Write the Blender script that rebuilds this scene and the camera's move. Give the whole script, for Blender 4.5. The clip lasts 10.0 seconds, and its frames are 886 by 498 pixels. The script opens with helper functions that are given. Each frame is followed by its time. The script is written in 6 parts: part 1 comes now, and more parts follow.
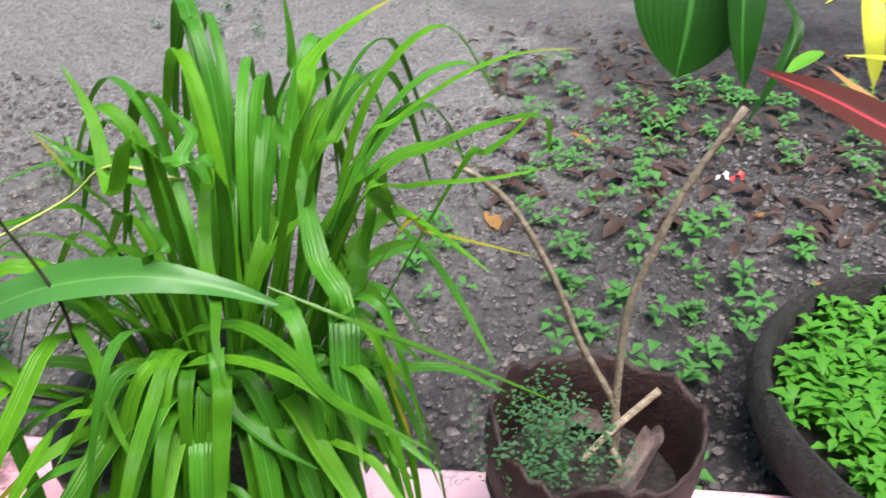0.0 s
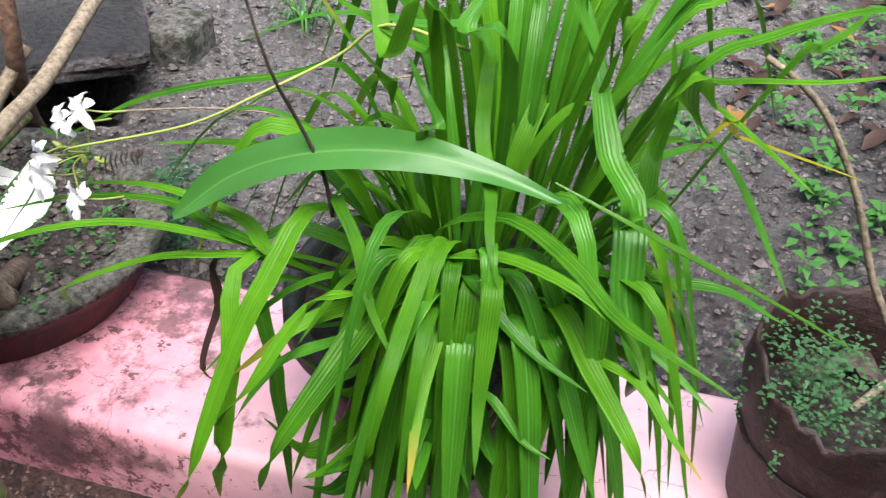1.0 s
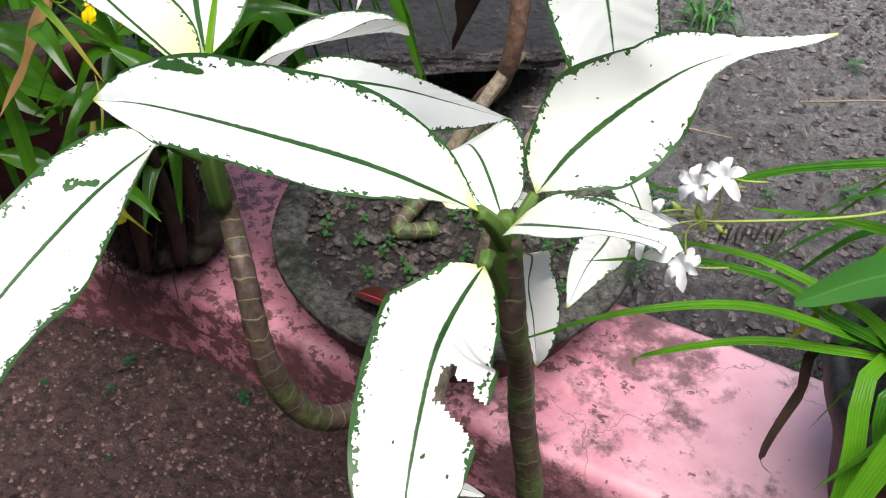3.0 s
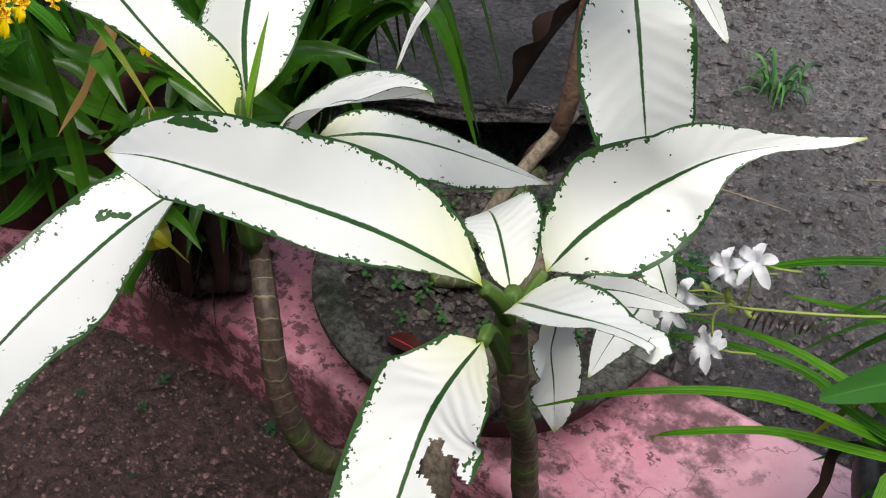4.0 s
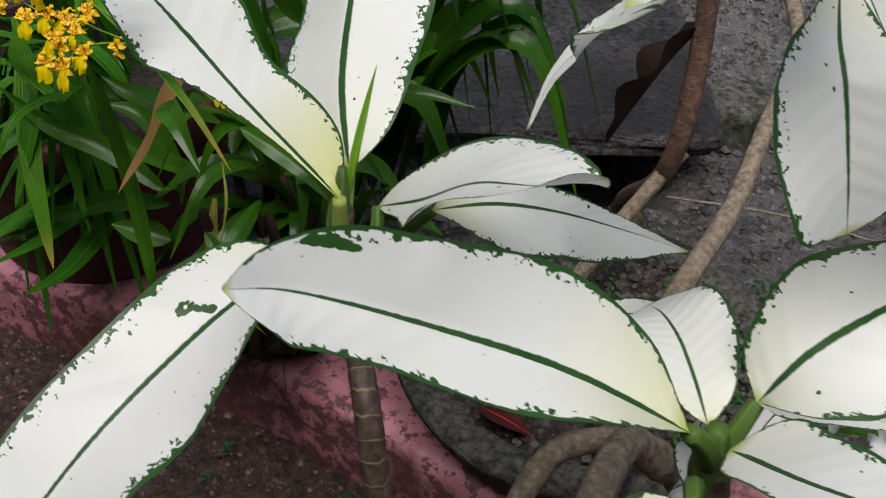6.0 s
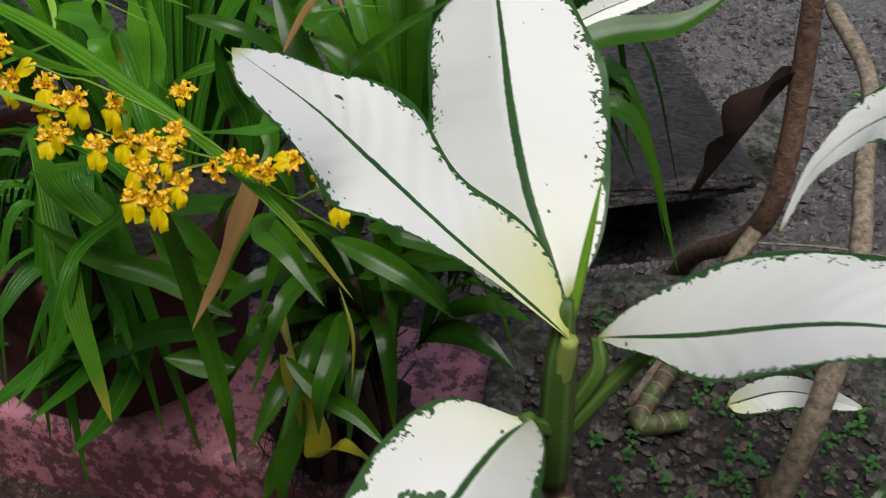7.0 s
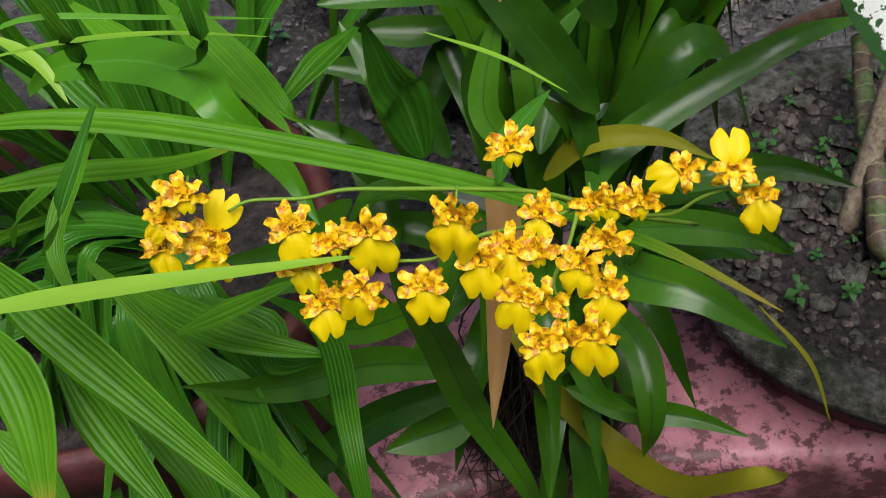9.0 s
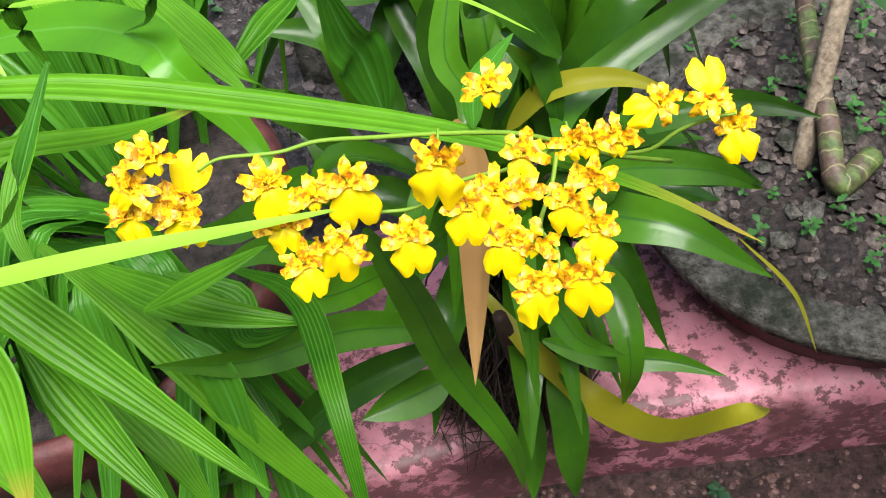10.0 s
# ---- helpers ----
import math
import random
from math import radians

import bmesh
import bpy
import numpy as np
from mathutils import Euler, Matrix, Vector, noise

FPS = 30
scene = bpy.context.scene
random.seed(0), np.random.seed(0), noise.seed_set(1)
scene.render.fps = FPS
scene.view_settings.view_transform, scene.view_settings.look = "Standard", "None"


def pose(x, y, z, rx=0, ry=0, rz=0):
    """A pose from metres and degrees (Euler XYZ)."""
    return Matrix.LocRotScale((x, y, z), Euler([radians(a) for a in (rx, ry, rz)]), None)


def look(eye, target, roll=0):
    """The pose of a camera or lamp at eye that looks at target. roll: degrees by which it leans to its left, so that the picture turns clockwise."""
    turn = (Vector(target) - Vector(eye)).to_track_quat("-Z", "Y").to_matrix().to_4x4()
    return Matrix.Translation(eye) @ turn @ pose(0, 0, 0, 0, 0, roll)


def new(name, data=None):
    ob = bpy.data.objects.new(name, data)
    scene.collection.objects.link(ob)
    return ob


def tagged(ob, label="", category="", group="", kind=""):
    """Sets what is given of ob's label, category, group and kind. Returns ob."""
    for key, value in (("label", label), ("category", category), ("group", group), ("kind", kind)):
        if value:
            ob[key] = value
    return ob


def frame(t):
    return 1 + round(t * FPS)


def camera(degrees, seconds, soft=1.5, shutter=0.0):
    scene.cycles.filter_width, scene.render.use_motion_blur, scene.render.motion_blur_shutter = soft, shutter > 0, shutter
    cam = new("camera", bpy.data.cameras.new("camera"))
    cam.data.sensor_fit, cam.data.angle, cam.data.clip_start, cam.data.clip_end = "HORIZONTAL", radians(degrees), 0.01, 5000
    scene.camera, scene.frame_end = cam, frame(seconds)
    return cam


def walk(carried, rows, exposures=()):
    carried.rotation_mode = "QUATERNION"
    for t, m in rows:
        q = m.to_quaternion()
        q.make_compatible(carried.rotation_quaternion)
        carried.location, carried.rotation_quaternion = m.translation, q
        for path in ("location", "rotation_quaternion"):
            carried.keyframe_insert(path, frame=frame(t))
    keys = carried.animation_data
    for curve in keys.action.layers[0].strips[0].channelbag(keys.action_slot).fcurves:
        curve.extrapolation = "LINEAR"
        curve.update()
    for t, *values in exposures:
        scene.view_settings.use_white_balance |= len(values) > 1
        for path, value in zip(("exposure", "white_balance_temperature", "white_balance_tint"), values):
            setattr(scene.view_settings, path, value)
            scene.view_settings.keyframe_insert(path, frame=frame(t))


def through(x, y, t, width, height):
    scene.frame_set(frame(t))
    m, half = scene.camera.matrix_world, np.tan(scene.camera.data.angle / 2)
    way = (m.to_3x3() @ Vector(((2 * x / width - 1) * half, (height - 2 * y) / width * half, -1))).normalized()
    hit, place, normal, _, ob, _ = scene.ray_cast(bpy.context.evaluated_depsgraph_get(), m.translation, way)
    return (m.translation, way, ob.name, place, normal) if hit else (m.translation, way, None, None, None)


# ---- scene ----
# ---- camera ----
cam = camera(48.27, 10.0, soft=1.0, shutter=0.2)
walk(cam, [
    (0, look((0.2482, -0.6894, 0.9636), (0.2302, 0.0007, 0.5593), 3.42)),
    (0.5, look((0.1747, -0.6335, 0.9322), (0.0970, 0.0116, 0.4656), 4.58)),
    (1, look((0.1365, -0.6022, 0.9176), (-0.0002, 0.0094, 0.4203), 3.98)),
    (1.5, look((-0.0022, -0.5970, 0.9402), (-0.1291, -0.0036, 0.4189), 6.87)),
    (2, look((-0.1750, -0.6047, 0.9353), (-0.2903, -0.0197, 0.4019), 9.57)),
    (2.5, look((-0.2457, -0.6298, 0.9363), (-0.4357, -0.0652, 0.4024), 6.16)),
    (3, look((-0.2755, -0.6173, 0.9258), (-0.5251, -0.0762, 0.3920), 4.28)),
    (4.5, look((-0.2472, -0.5705, 0.9504), (-0.5684, -0.0470, 0.4378), 6.61)),
    (5, look((-0.2646, -0.5476, 0.9453), (-0.6035, -0.0370, 0.4311), 5.53)),
    (5.2, look((-0.2743, -0.5403, 0.9333), (-0.6214, -0.0330, 0.4212), 5.01)),
    (6.3, look((-0.4388, -0.5205, 0.9023), (-0.7540, 0.0053, 0.3883), 3.10)),
    (6.5, look((-0.4841, -0.5312, 0.9009), (-0.7801, 0.0121, 0.3938), 3.57)),
    (7, look((-0.5948, -0.5104, 0.8740), (-0.8720, 0.0582, 0.3843), 1.53)),
    (7.5, look((-0.7206, -0.4468, 0.8727), (-0.9688, 0.1095, 0.3542), -2.74)),
    (8, look((-0.8259, -0.3892, 0.8640), (-1.0384, 0.1439, 0.3067), -7.64)),
    (8.5, look((-0.9415, -0.3635, 0.8550), (-1.0637, 0.1559, 0.2590), -8.25)),
    (9, look((-0.9886, -0.3426, 0.8275), (-1.0800, 0.1576, 0.2099), -11.41)),
    (9.5, look((-1.0055, -0.3377, 0.8167), (-1.0670, 0.1467, 0.1830), -11.99)),
    (10, look((-1.0070, -0.3414, 0.8121), (-1.0531, 0.1418, 0.1762), -11.53)),
], exposures=[
    (0.0, 1.65), (1.0, 1.65), (2.0, 1.55), (3.0, 1.1), (3.6, 0.7), (4.5, 0.4), (5.2, 0.25), (6.5, 0.05), (7.0, 0.1), (7.5, 0.25), (8.0, 0.3), (8.5, 0.1), (9.0, 0.55), (9.5, 1.35), (10.0, 1.65),
])

# ---- light: bright overcast sky ----
SUN_UP, SUN_TURN = radians(70), radians(160)
world = bpy.data.worlds.new("world")
scene.world = world
world.use_nodes = True
wn = world.node_tree
sky = wn.nodes.new("ShaderNodeTexSky")
sky.sky_type, sky.sun_disc = "NISHITA", False
sky.sun_elevation, sky.sun_rotation = SUN_UP, SUN_TURN
sky.air_density, sky.dust_density, sky.ozone_density = 1.0, 4.0, 1.0
wn.links.new(sky.outputs[0], wn.nodes["Background"].inputs[0])
wn.nodes["Background"].inputs[1].default_value = 0.072
sun = new("sun", bpy.data.lights.new("sun", "SUN"))
sun.data.energy, sun.data.angle, sun.data.color = 3.0, radians(45), (1.0, 0.98, 0.95)
sun.matrix_world = look((1.4 * math.sin(SUN_TURN), 1.4 * math.cos(SUN_TURN), 3.85), (0, 0, 0))

# ---- materials ----
def material(name):
    m = bpy.data.materials.new(name)
    m.use_nodes = True
    nt = m.node_tree
    return m, nt, nt.nodes["Principled BSDF"]


def node(nt, kind, **sets):
    n = nt.nodes.new("ShaderNode" + kind)
    for key, value in sets.items():
        if key in n.inputs:
            n.inputs[key].default_value = value
    return n


def noise_fac(nt, scale, detail=4.0, rough=0.6, coords="Object", lo=0.35, hi=0.65):
    tc = node(nt, "TexCoord")
    n = node(nt, "TexNoise", Scale=scale, Detail=detail, Roughness=rough)
    nt.links.new(tc.outputs[coords], n.inputs["Vector"])
    mr = node(nt, "MapRange", **{"From Min": lo, "From Max": hi})
    nt.links.new(n.outputs["Fac"], mr.inputs["Value"])
    return mr.outputs[0]


def mixed(nt, fac, a, b, blend="MIX"):
    n = nt.nodes.new("ShaderNodeMix")
    n.data_type, n.blend_type = "RGBA", blend
    for slot, v in ((0, fac), (6, a), (7, b)):
        if isinstance(v, bpy.types.NodeSocket):
            nt.links.new(v, n.inputs[slot])
        elif slot == 0:
            n.inputs[0].default_value = v
        else:
            n.inputs[slot].default_value = (*v, 1)
    return n.outputs[2]


def arith(nt, op, a, b=0.0, c=None):
    n = nt.nodes.new("ShaderNodeMath")
    n.operation = op
    for k, v in enumerate((a, b, c)):
        if isinstance(v, bpy.types.NodeSocket):
            nt.links.new(v, n.inputs[k])
        elif v is not None:
            n.inputs[k].default_value = v
    return n.outputs[0]


def bumped(nt, bsdf, height, strength=0.3, distance=0.004):
    b = node(nt, "Bump", Strength=strength, Distance=distance)
    nt.links.new(height, b.inputs["Height"])
    nt.links.new(b.outputs[0], bsdf.inputs["Normal"])


def two_scale(name, dark, light, accent, coarse, fine, rough=0.8, bump=0.4, dist=0.004, accent_lo=0.58, accent_hi=0.68, accent_scale=None):
    """Two colours mixed by fine grain, with patches of a third."""
    m, nt, bsdf = material(name)
    g = noise_fac(nt, fine, 6.0, 0.7)
    c = mixed(nt, g, dark, light)
    p = noise_fac(nt, accent_scale or coarse, 8.0, 0.65, lo=accent_lo, hi=accent_hi)
    c = mixed(nt, p, c, accent)
    nt.links.new(c, bsdf.inputs["Base Color"])
    bsdf.inputs["Roughness"].default_value = rough
    bumped(nt, bsdf, g, bump, dist)
    return m


def garden_soil():
    """Damp crumbly soil: fine crumbs over larger clods, with a patch of washed-out pale sand far back and one of dark humus."""
    m, nt, bsdf = material("soil")
    crumb = noise_fac(nt, 95.0, 6.0, 0.7, lo=0.36, hi=0.66)
    clod = noise_fac(nt, 24.0, 5.0, 0.65, lo=0.38, hi=0.62)
    c = mixed(nt, arith(nt, "MULTIPLY_ADD", crumb, 0.6, arith(nt, "MULTIPLY", clod, 0.4)), (0.016, 0.013, 0.013), (0.34, 0.295, 0.3))
    c = mixed(nt, arith(nt, "MULTIPLY", noise_fac(nt, 3.0, 6.0, 0.6, lo=0.48, hi=0.6), 0.6), c, (0.045, 0.037, 0.037))
    tc = node(nt, "TexCoord")
    spot = node(nt, "VectorMath")
    spot.operation = "DISTANCE"
    nt.links.new(tc.outputs["Object"], spot.inputs[0])
    spot.inputs[1].default_value = (-0.5, 2.0, 0.0)
    ring = arith(nt, "ADD", spot.outputs["Value"], arith(nt, "MULTIPLY", noise_fac(nt, 2.2, 8.0, 0.65, lo=0.0, hi=1.0), 2.2))
    sand = node(nt, "MapRange", **{"From Min": 2.9, "From Max": 1.9})
    nt.links.new(ring, sand.inputs["Value"])
    c = mixed(nt, arith(nt, "MULTIPLY", sand.outputs[0], 0.85), c, mixed(nt, crumb, (0.34, 0.31, 0.3), (0.8, 0.76, 0.74)))
    humus = node(nt, "VectorMath")
    humus.operation = "DISTANCE"
    nt.links.new(tc.outputs["Object"], humus.inputs[0])
    humus.inputs[1].default_value = (1.15, 1.95, 0.0)
    rot = node(nt, "MapRange", **{"From Min": 1.45, "From Max": 1.1})
    nt.links.new(arith(nt, "ADD", humus.outputs["Value"], arith(nt, "MULTIPLY", noise_fac(nt, 4.0, 6.0, 0.65, lo=0.0, hi=1.0), 1.2)), rot.inputs["Value"])
    c = mixed(nt, arith(nt, "MULTIPLY", rot.outputs[0], 0.6), c, mixed(nt, crumb, (0.012, 0.009, 0.008), (0.06, 0.045, 0.04)))
    nt.links.new(c, bsdf.inputs["Base Color"])
    bsdf.inputs["Roughness"].default_value = 0.4
    bsdf.inputs["Specular IOR Level"].default_value = 0.8
    bumped(nt, bsdf, arith(nt, "ADD", crumb, arith(nt, "MULTIPLY", clod, 2.2)), 1.0, 0.03)
    return m


soil_mat = garden_soil()
potting_mat = two_scale("potting_soil", (0.012, 0.009, 0.009), (0.11, 0.085, 0.08), (0.02, 0.024, 0.012), 9.0, 110.0, 0.8, 1.0, 0.008)
gravel_mat = two_scale("gravel_ground", (0.02, 0.011, 0.01), (0.15, 0.085, 0.076), (0.035, 0.02, 0.02), 3.0, 85.0, 0.75, 0.9, 0.01)
pot_mat = two_scale("maroon_pot", (0.05, 0.012, 0.012), (0.11, 0.026, 0.025), (0.025, 0.014, 0.013), 9.0, 60.0, 0.6, 0.3, 0.002)
old_pot_mat = two_scale("peeling_maroon_pot", (0.01, 0.005, 0.005), (0.032, 0.01, 0.0095), (0.038, 0.021, 0.019), 14.0, 60.0, 0.55, 0.6, 0.003, 0.58, 0.66)
slab_mat = two_scale("rough_slab", (0.008, 0.007, 0.0065), (0.042, 0.037, 0.035), (0.03, 0.027, 0.024), 5.0, 60.0, 0.9, 1.0, 0.01)
stone_mat = two_scale("mossy_concrete", (0.022, 0.021, 0.017), (0.25, 0.24, 0.21), (0.02, 0.03, 0.011), 14.0, 90.0, 0.9, 1.0, 0.006, 0.5, 0.62)
dark_mat = two_scale("black_rubber", (0.012, 0.012, 0.013), (0.05, 0.05, 0.05), (0.09, 0.08, 0.07), 8.0, 70.0, 0.6, 0.3, 0.002)
bark_mat = two_scale("pale_bark", (0.11, 0.08, 0.052), (0.33, 0.27, 0.2), (0.1, 0.105, 0.055), 14.0, 120.0, 0.8, 0.6, 0.002)
root_mat = two_scale("dark_root", (0.012, 0.008, 0.006), (0.05, 0.03, 0.02), (0.02, 0.012, 0.01), 14.0, 90.0, 0.8, 0.5, 0.002)
brown_bark_mat = two_scale("brown_bark", (0.07, 0.035, 0.025), (0.2, 0.11, 0.07), (0.04, 0.03, 0.025), 14.0, 90.0, 0.8, 0.7, 0.003)


def painted_kerb():
    """Pink paint, cleaner on the right and paled there to paint in the glare, mouldy and flaking towards the left, with
    a few cracks.
    """
    m, nt, bsdf = material("pink_paint")
    tc = node(nt, "TexCoord")
    sep = node(nt, "SeparateXYZ")
    nt.links.new(tc.outputs["Object"], sep.inputs[0])
    g = noise_fac(nt, 25.0, 5.0, 0.6, lo=0.3, hi=0.7)
    c = mixed(nt, g, (0.66, 0.25, 0.32), (0.8, 0.4, 0.47))
    # glare on the right part, put into the colour as paler pink
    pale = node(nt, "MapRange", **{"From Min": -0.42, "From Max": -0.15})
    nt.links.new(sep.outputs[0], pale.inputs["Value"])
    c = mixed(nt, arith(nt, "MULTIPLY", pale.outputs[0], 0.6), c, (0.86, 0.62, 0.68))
    dull = node(nt, "MapRange", **{"From Min": -0.55, "From Max": -0.9})
    nt.links.new(sep.outputs[0], dull.inputs["Value"])
    c = mixed(nt, arith(nt, "MULTIPLY", dull.outputs[0], 0.5), c, mixed(nt, g, (0.36, 0.1, 0.15), (0.54, 0.19, 0.26)))
    wear = node(nt, "MapRange", **{"From Min": -0.25, "From Max": -0.65})
    nt.links.new(sep.outputs[0], wear.inputs["Value"])
    side = node(nt, "MapRange", **{"From Min": 0.022, "From Max": 0.0})
    nt.links.new(sep.outputs[2], side.inputs["Value"])
    more = arith(nt, "MULTIPLY_ADD", side.outputs[0], 0.05, arith(nt, "MULTIPLY_ADD", pale.outputs[0], -0.05, arith(nt, "MULTIPLY", wear.outputs[0], 0.085)))
    spots = node(nt, "MapRange", **{"From Min": 0.6, "From Max": 0.63})
    nt.links.new(arith(nt, "ADD", noise_fac(nt, 42.0, 8.0, 0.75, lo=0.0, hi=1.0), more), spots.inputs["Value"])
    patch = node(nt, "MapRange", **{"From Min": 0.58, "From Max": 0.72})
    nt.links.new(arith(nt, "ADD", noise_fac(nt, 6.0, 9.0, 0.68, lo=0.0, hi=1.0), arith(nt, "MULTIPLY", more, 0.9)), patch.inputs["Value"])
    c = mixed(nt, arith(nt, "MULTIPLY", spots.outputs[0], 0.85), c, (0.1, 0.04, 0.042))
    c = mixed(nt, arith(nt, "MULTIPLY", patch.outputs[0], 0.8), c, (0.13, 0.055, 0.058))
    stain = node(nt, "MapRange", **{"From Min": 0.17, "From Max": 0.02})
    nt.links.new(arith(nt, "ABSOLUTE", arith(nt, "ADD", sep.outputs[0], 0.45)), stain.inputs["Value"])
    soot = node(nt, "MapRange", **{"From Min": 0.58, "From Max": 0.68})
    nt.links.new(arith(nt, "ADD", noise_fac(nt, 13.0, 9.0, 0.7, lo=0.0, hi=1.0), arith(nt, "MULTIPLY", stain.outputs[0], 0.15)), soot.inputs["Value"])
    c = mixed(nt, arith(nt, "MULTIPLY", soot.outputs[0], 0.85), c, mixed(nt, g, (0.06, 0.035, 0.037), (0.16, 0.08, 0.085)))
    # darker ragged patch around the orchid's foot
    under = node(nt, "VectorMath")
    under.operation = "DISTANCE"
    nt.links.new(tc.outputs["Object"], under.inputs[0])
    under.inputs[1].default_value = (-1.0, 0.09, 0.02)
    foot_patch = node(nt, "MapRange", **{"From Min": 0.2, "From Max": 0.11})
    nt.links.new(arith(nt, "ADD", under.outputs["Value"], arith(nt, "MULTIPLY", noise_fac(nt, 16.0, 8.0, 0.7, lo=0.0, hi=1.0), 0.16)), foot_patch.inputs["Value"])
    c = mixed(nt, arith(nt, "MULTIPLY", foot_patch.outputs[0], 0.9), c, (0.03, 0.016, 0.017))
    vor = nt.nodes.new("ShaderNodeTexVoronoi")
    vor.feature = "DISTANCE_TO_EDGE"
    vor.inputs["Scale"].default_value = 3.6
    warp = node(nt, "TexNoise", Scale=14.0, Detail=4.0)
    nt.links.new(tc.outputs["Object"], warp.inputs["Vector"])
    add = nt.nodes.new("ShaderNodeVectorMath")
    add.operation = "MULTIPLY_ADD"
    nt.links.new(warp.outputs["Color"], add.inputs[0])
    add.inputs[1].default_value = (0.12, 0.12, 0.12)
    nt.links.new(tc.outputs["Object"], add.inputs[2])
    nt.links.new(add.outputs[0], vor.inputs["Vector"])
    crack = node(nt, "MapRange", **{"From Min": 0.004, "From Max": 0.0015})
    nt.links.new(vor.outputs["Distance"], crack.inputs["Value"])
    c = mixed(nt, arith(nt, "MULTIPLY", crack.outputs[0], 0.55), c, (0.12, 0.05, 0.05))
    nt.links.new(c, bsdf.inputs["Base Color"])
    bsdf.inputs["Roughness"].default_value = 0.42
    bumped(nt, bsdf, arith(nt, "SUBTRACT", g, arith(nt, "MULTIPLY", spots.outputs[0], 1.5)), 0.35, 0.002)
    return m


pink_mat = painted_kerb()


def leaf_material(name, dark, light, stripes=0.0, stripe_count=9.0, rough=0.35, through=0.25, shine=(0.22, 0.6, 0.04), rib=None, tip=None, tip_from=0.8, gloss=0.22):
    """A leaf: uv x runs across from -1 to 1 (stored 0 to 1), uv y from base to tip. Random tint for each leaf."""
    m, nt, bsdf = material(name)
    uv = node(nt, "UVMap")
    sep = node(nt, "SeparateXYZ")
    nt.links.new(uv.outputs[0], sep.inputs[0])
    info = node(nt, "ObjectInfo")
    mott = noise_fac(nt, 30.0, 4.0, 0.6)
    fac = arith(nt, "ADD", arith(nt, "MULTIPLY", info.outputs["Random"], 0.7), arith(nt, "MULTIPLY", mott, 0.3))
    c = mixed(nt, fac, dark, light)
    height = mott
    if stripes:
        wave = arith(nt, "SINE", arith(nt, "MULTIPLY", sep.outputs[0], 6.2832 * stripe_count))
        w = node(nt, "MapRange", **{"From Min": 0.35, "From Max": 0.95})
        nt.links.new(wave, w.inputs["Value"])
        c = mixed(nt, arith(nt, "MULTIPLY", w.outputs[0], stripes), c, tuple(min(1, v * 1.7 + 0.02) for v in light))
        height = wave
    if rib:
        off = arith(nt, "ABSOLUTE", arith(nt, "SUBTRACT", sep.outputs[0], 0.5))
        near = node(nt, "MapRange", **{"From Min": 0.035, "From Max": 0.015})
        nt.links.new(off, near.inputs["Value"])
        c = mixed(nt, near.outputs[0], c, rib)
    if tip:
        e = node(nt, "MapRange", **{"From Min": tip_from, "From Max": 1.0})
        nt.links.new(sep.outputs[1], e.inputs["Value"])
        dry = arith(nt, "MULTIPLY", e.outputs[0], arith(nt, "GREATER_THAN", info.outputs["Random"], 0.8))
        c = mixed(nt, dry, c, tip)
    nt.links.new(c, bsdf.inputs["Base Color"])
    bsdf.inputs["Roughness"].default_value = rough
    bsdf.inputs["Specular IOR Level"].default_value = gloss
    bumped(nt, bsdf, height, 0.25, 0.0012)
    tr = node(nt, "BsdfTranslucent")
    nt.links.new(mixed(nt, 0.35, c, shine, "MIX"), tr.inputs["Color"])
    mix = nt.nodes.new("ShaderNodeMixShader")
    mix.inputs[0].default_value = through
    nt.links.new(bsdf.outputs[0], mix.inputs[1])
    nt.links.new(tr.outputs[0], mix.inputs[2])
    nt.links.new(mix.outputs[0], nt.nodes["Material Output"].inputs[0])
    return m


grass_mat = leaf_material("striped_green_leaf", (0.012, 0.075, 0.004), (0.095, 0.275, 0.011), 0.26, 7.0, 0.36, 0.3, tip=(0.42, 0.3, 0.05), gloss=0.14)
plain_green_mat = leaf_material("plain_green_leaf", (0.05, 0.2, 0.008), (0.08, 0.26, 0.01), 0.0, 5.0, 0.3, 0.25, rib=(0.09, 0.28, 0.03), gloss=0.3)
smooth_mat = leaf_material("smooth_green_leaf", (0.018, 0.09, 0.006), (0.062, 0.22, 0.014), 0.12, 6.0, 0.3, 0.18, rib=(0.07, 0.24, 0.04))
orchid_leaf_mat = leaf_material("glossy_dark_leaf", (0.008, 0.036, 0.003), (0.052, 0.16, 0.007), 0.0, 3.0, 0.27, 0.14, rib=(0.02, 0.08, 0.01), gloss=0.35)
weed_mat = leaf_material("weed_leaf", (0.035, 0.13, 0.03), (0.1, 0.27, 0.06), 0.0, 9.0, 0.45, 0.25)
bright_weed_mat = leaf_material("bright_weed_leaf", (0.05, 0.2, 0.018), (0.12, 0.33, 0.03), 0.0, 9.0, 0.4, 0.25)
yellow_leaf_mat = leaf_material("yellowing_leaf", (0.17, 0.18, 0.01), (0.27, 0.25, 0.016), 0.0, 9.0, 0.35, 0.25, shine=(0.5, 0.5, 0.03))
sheen_mat = leaf_material("sheen_green_leaf", (0.04, 0.155, 0.03), (0.06, 0.19, 0.035), 0.0, 5.0, 0.3, 0.2, rib=(0.09, 0.24, 0.05), gloss=0.3)
dry_leaf_mat = leaf_material("dry_tan_leaf", (0.2, 0.1, 0.03), (0.34, 0.2, 0.075), 0.0, 6.0, 0.6, 0.15, shine=(0.5, 0.3, 0.08))
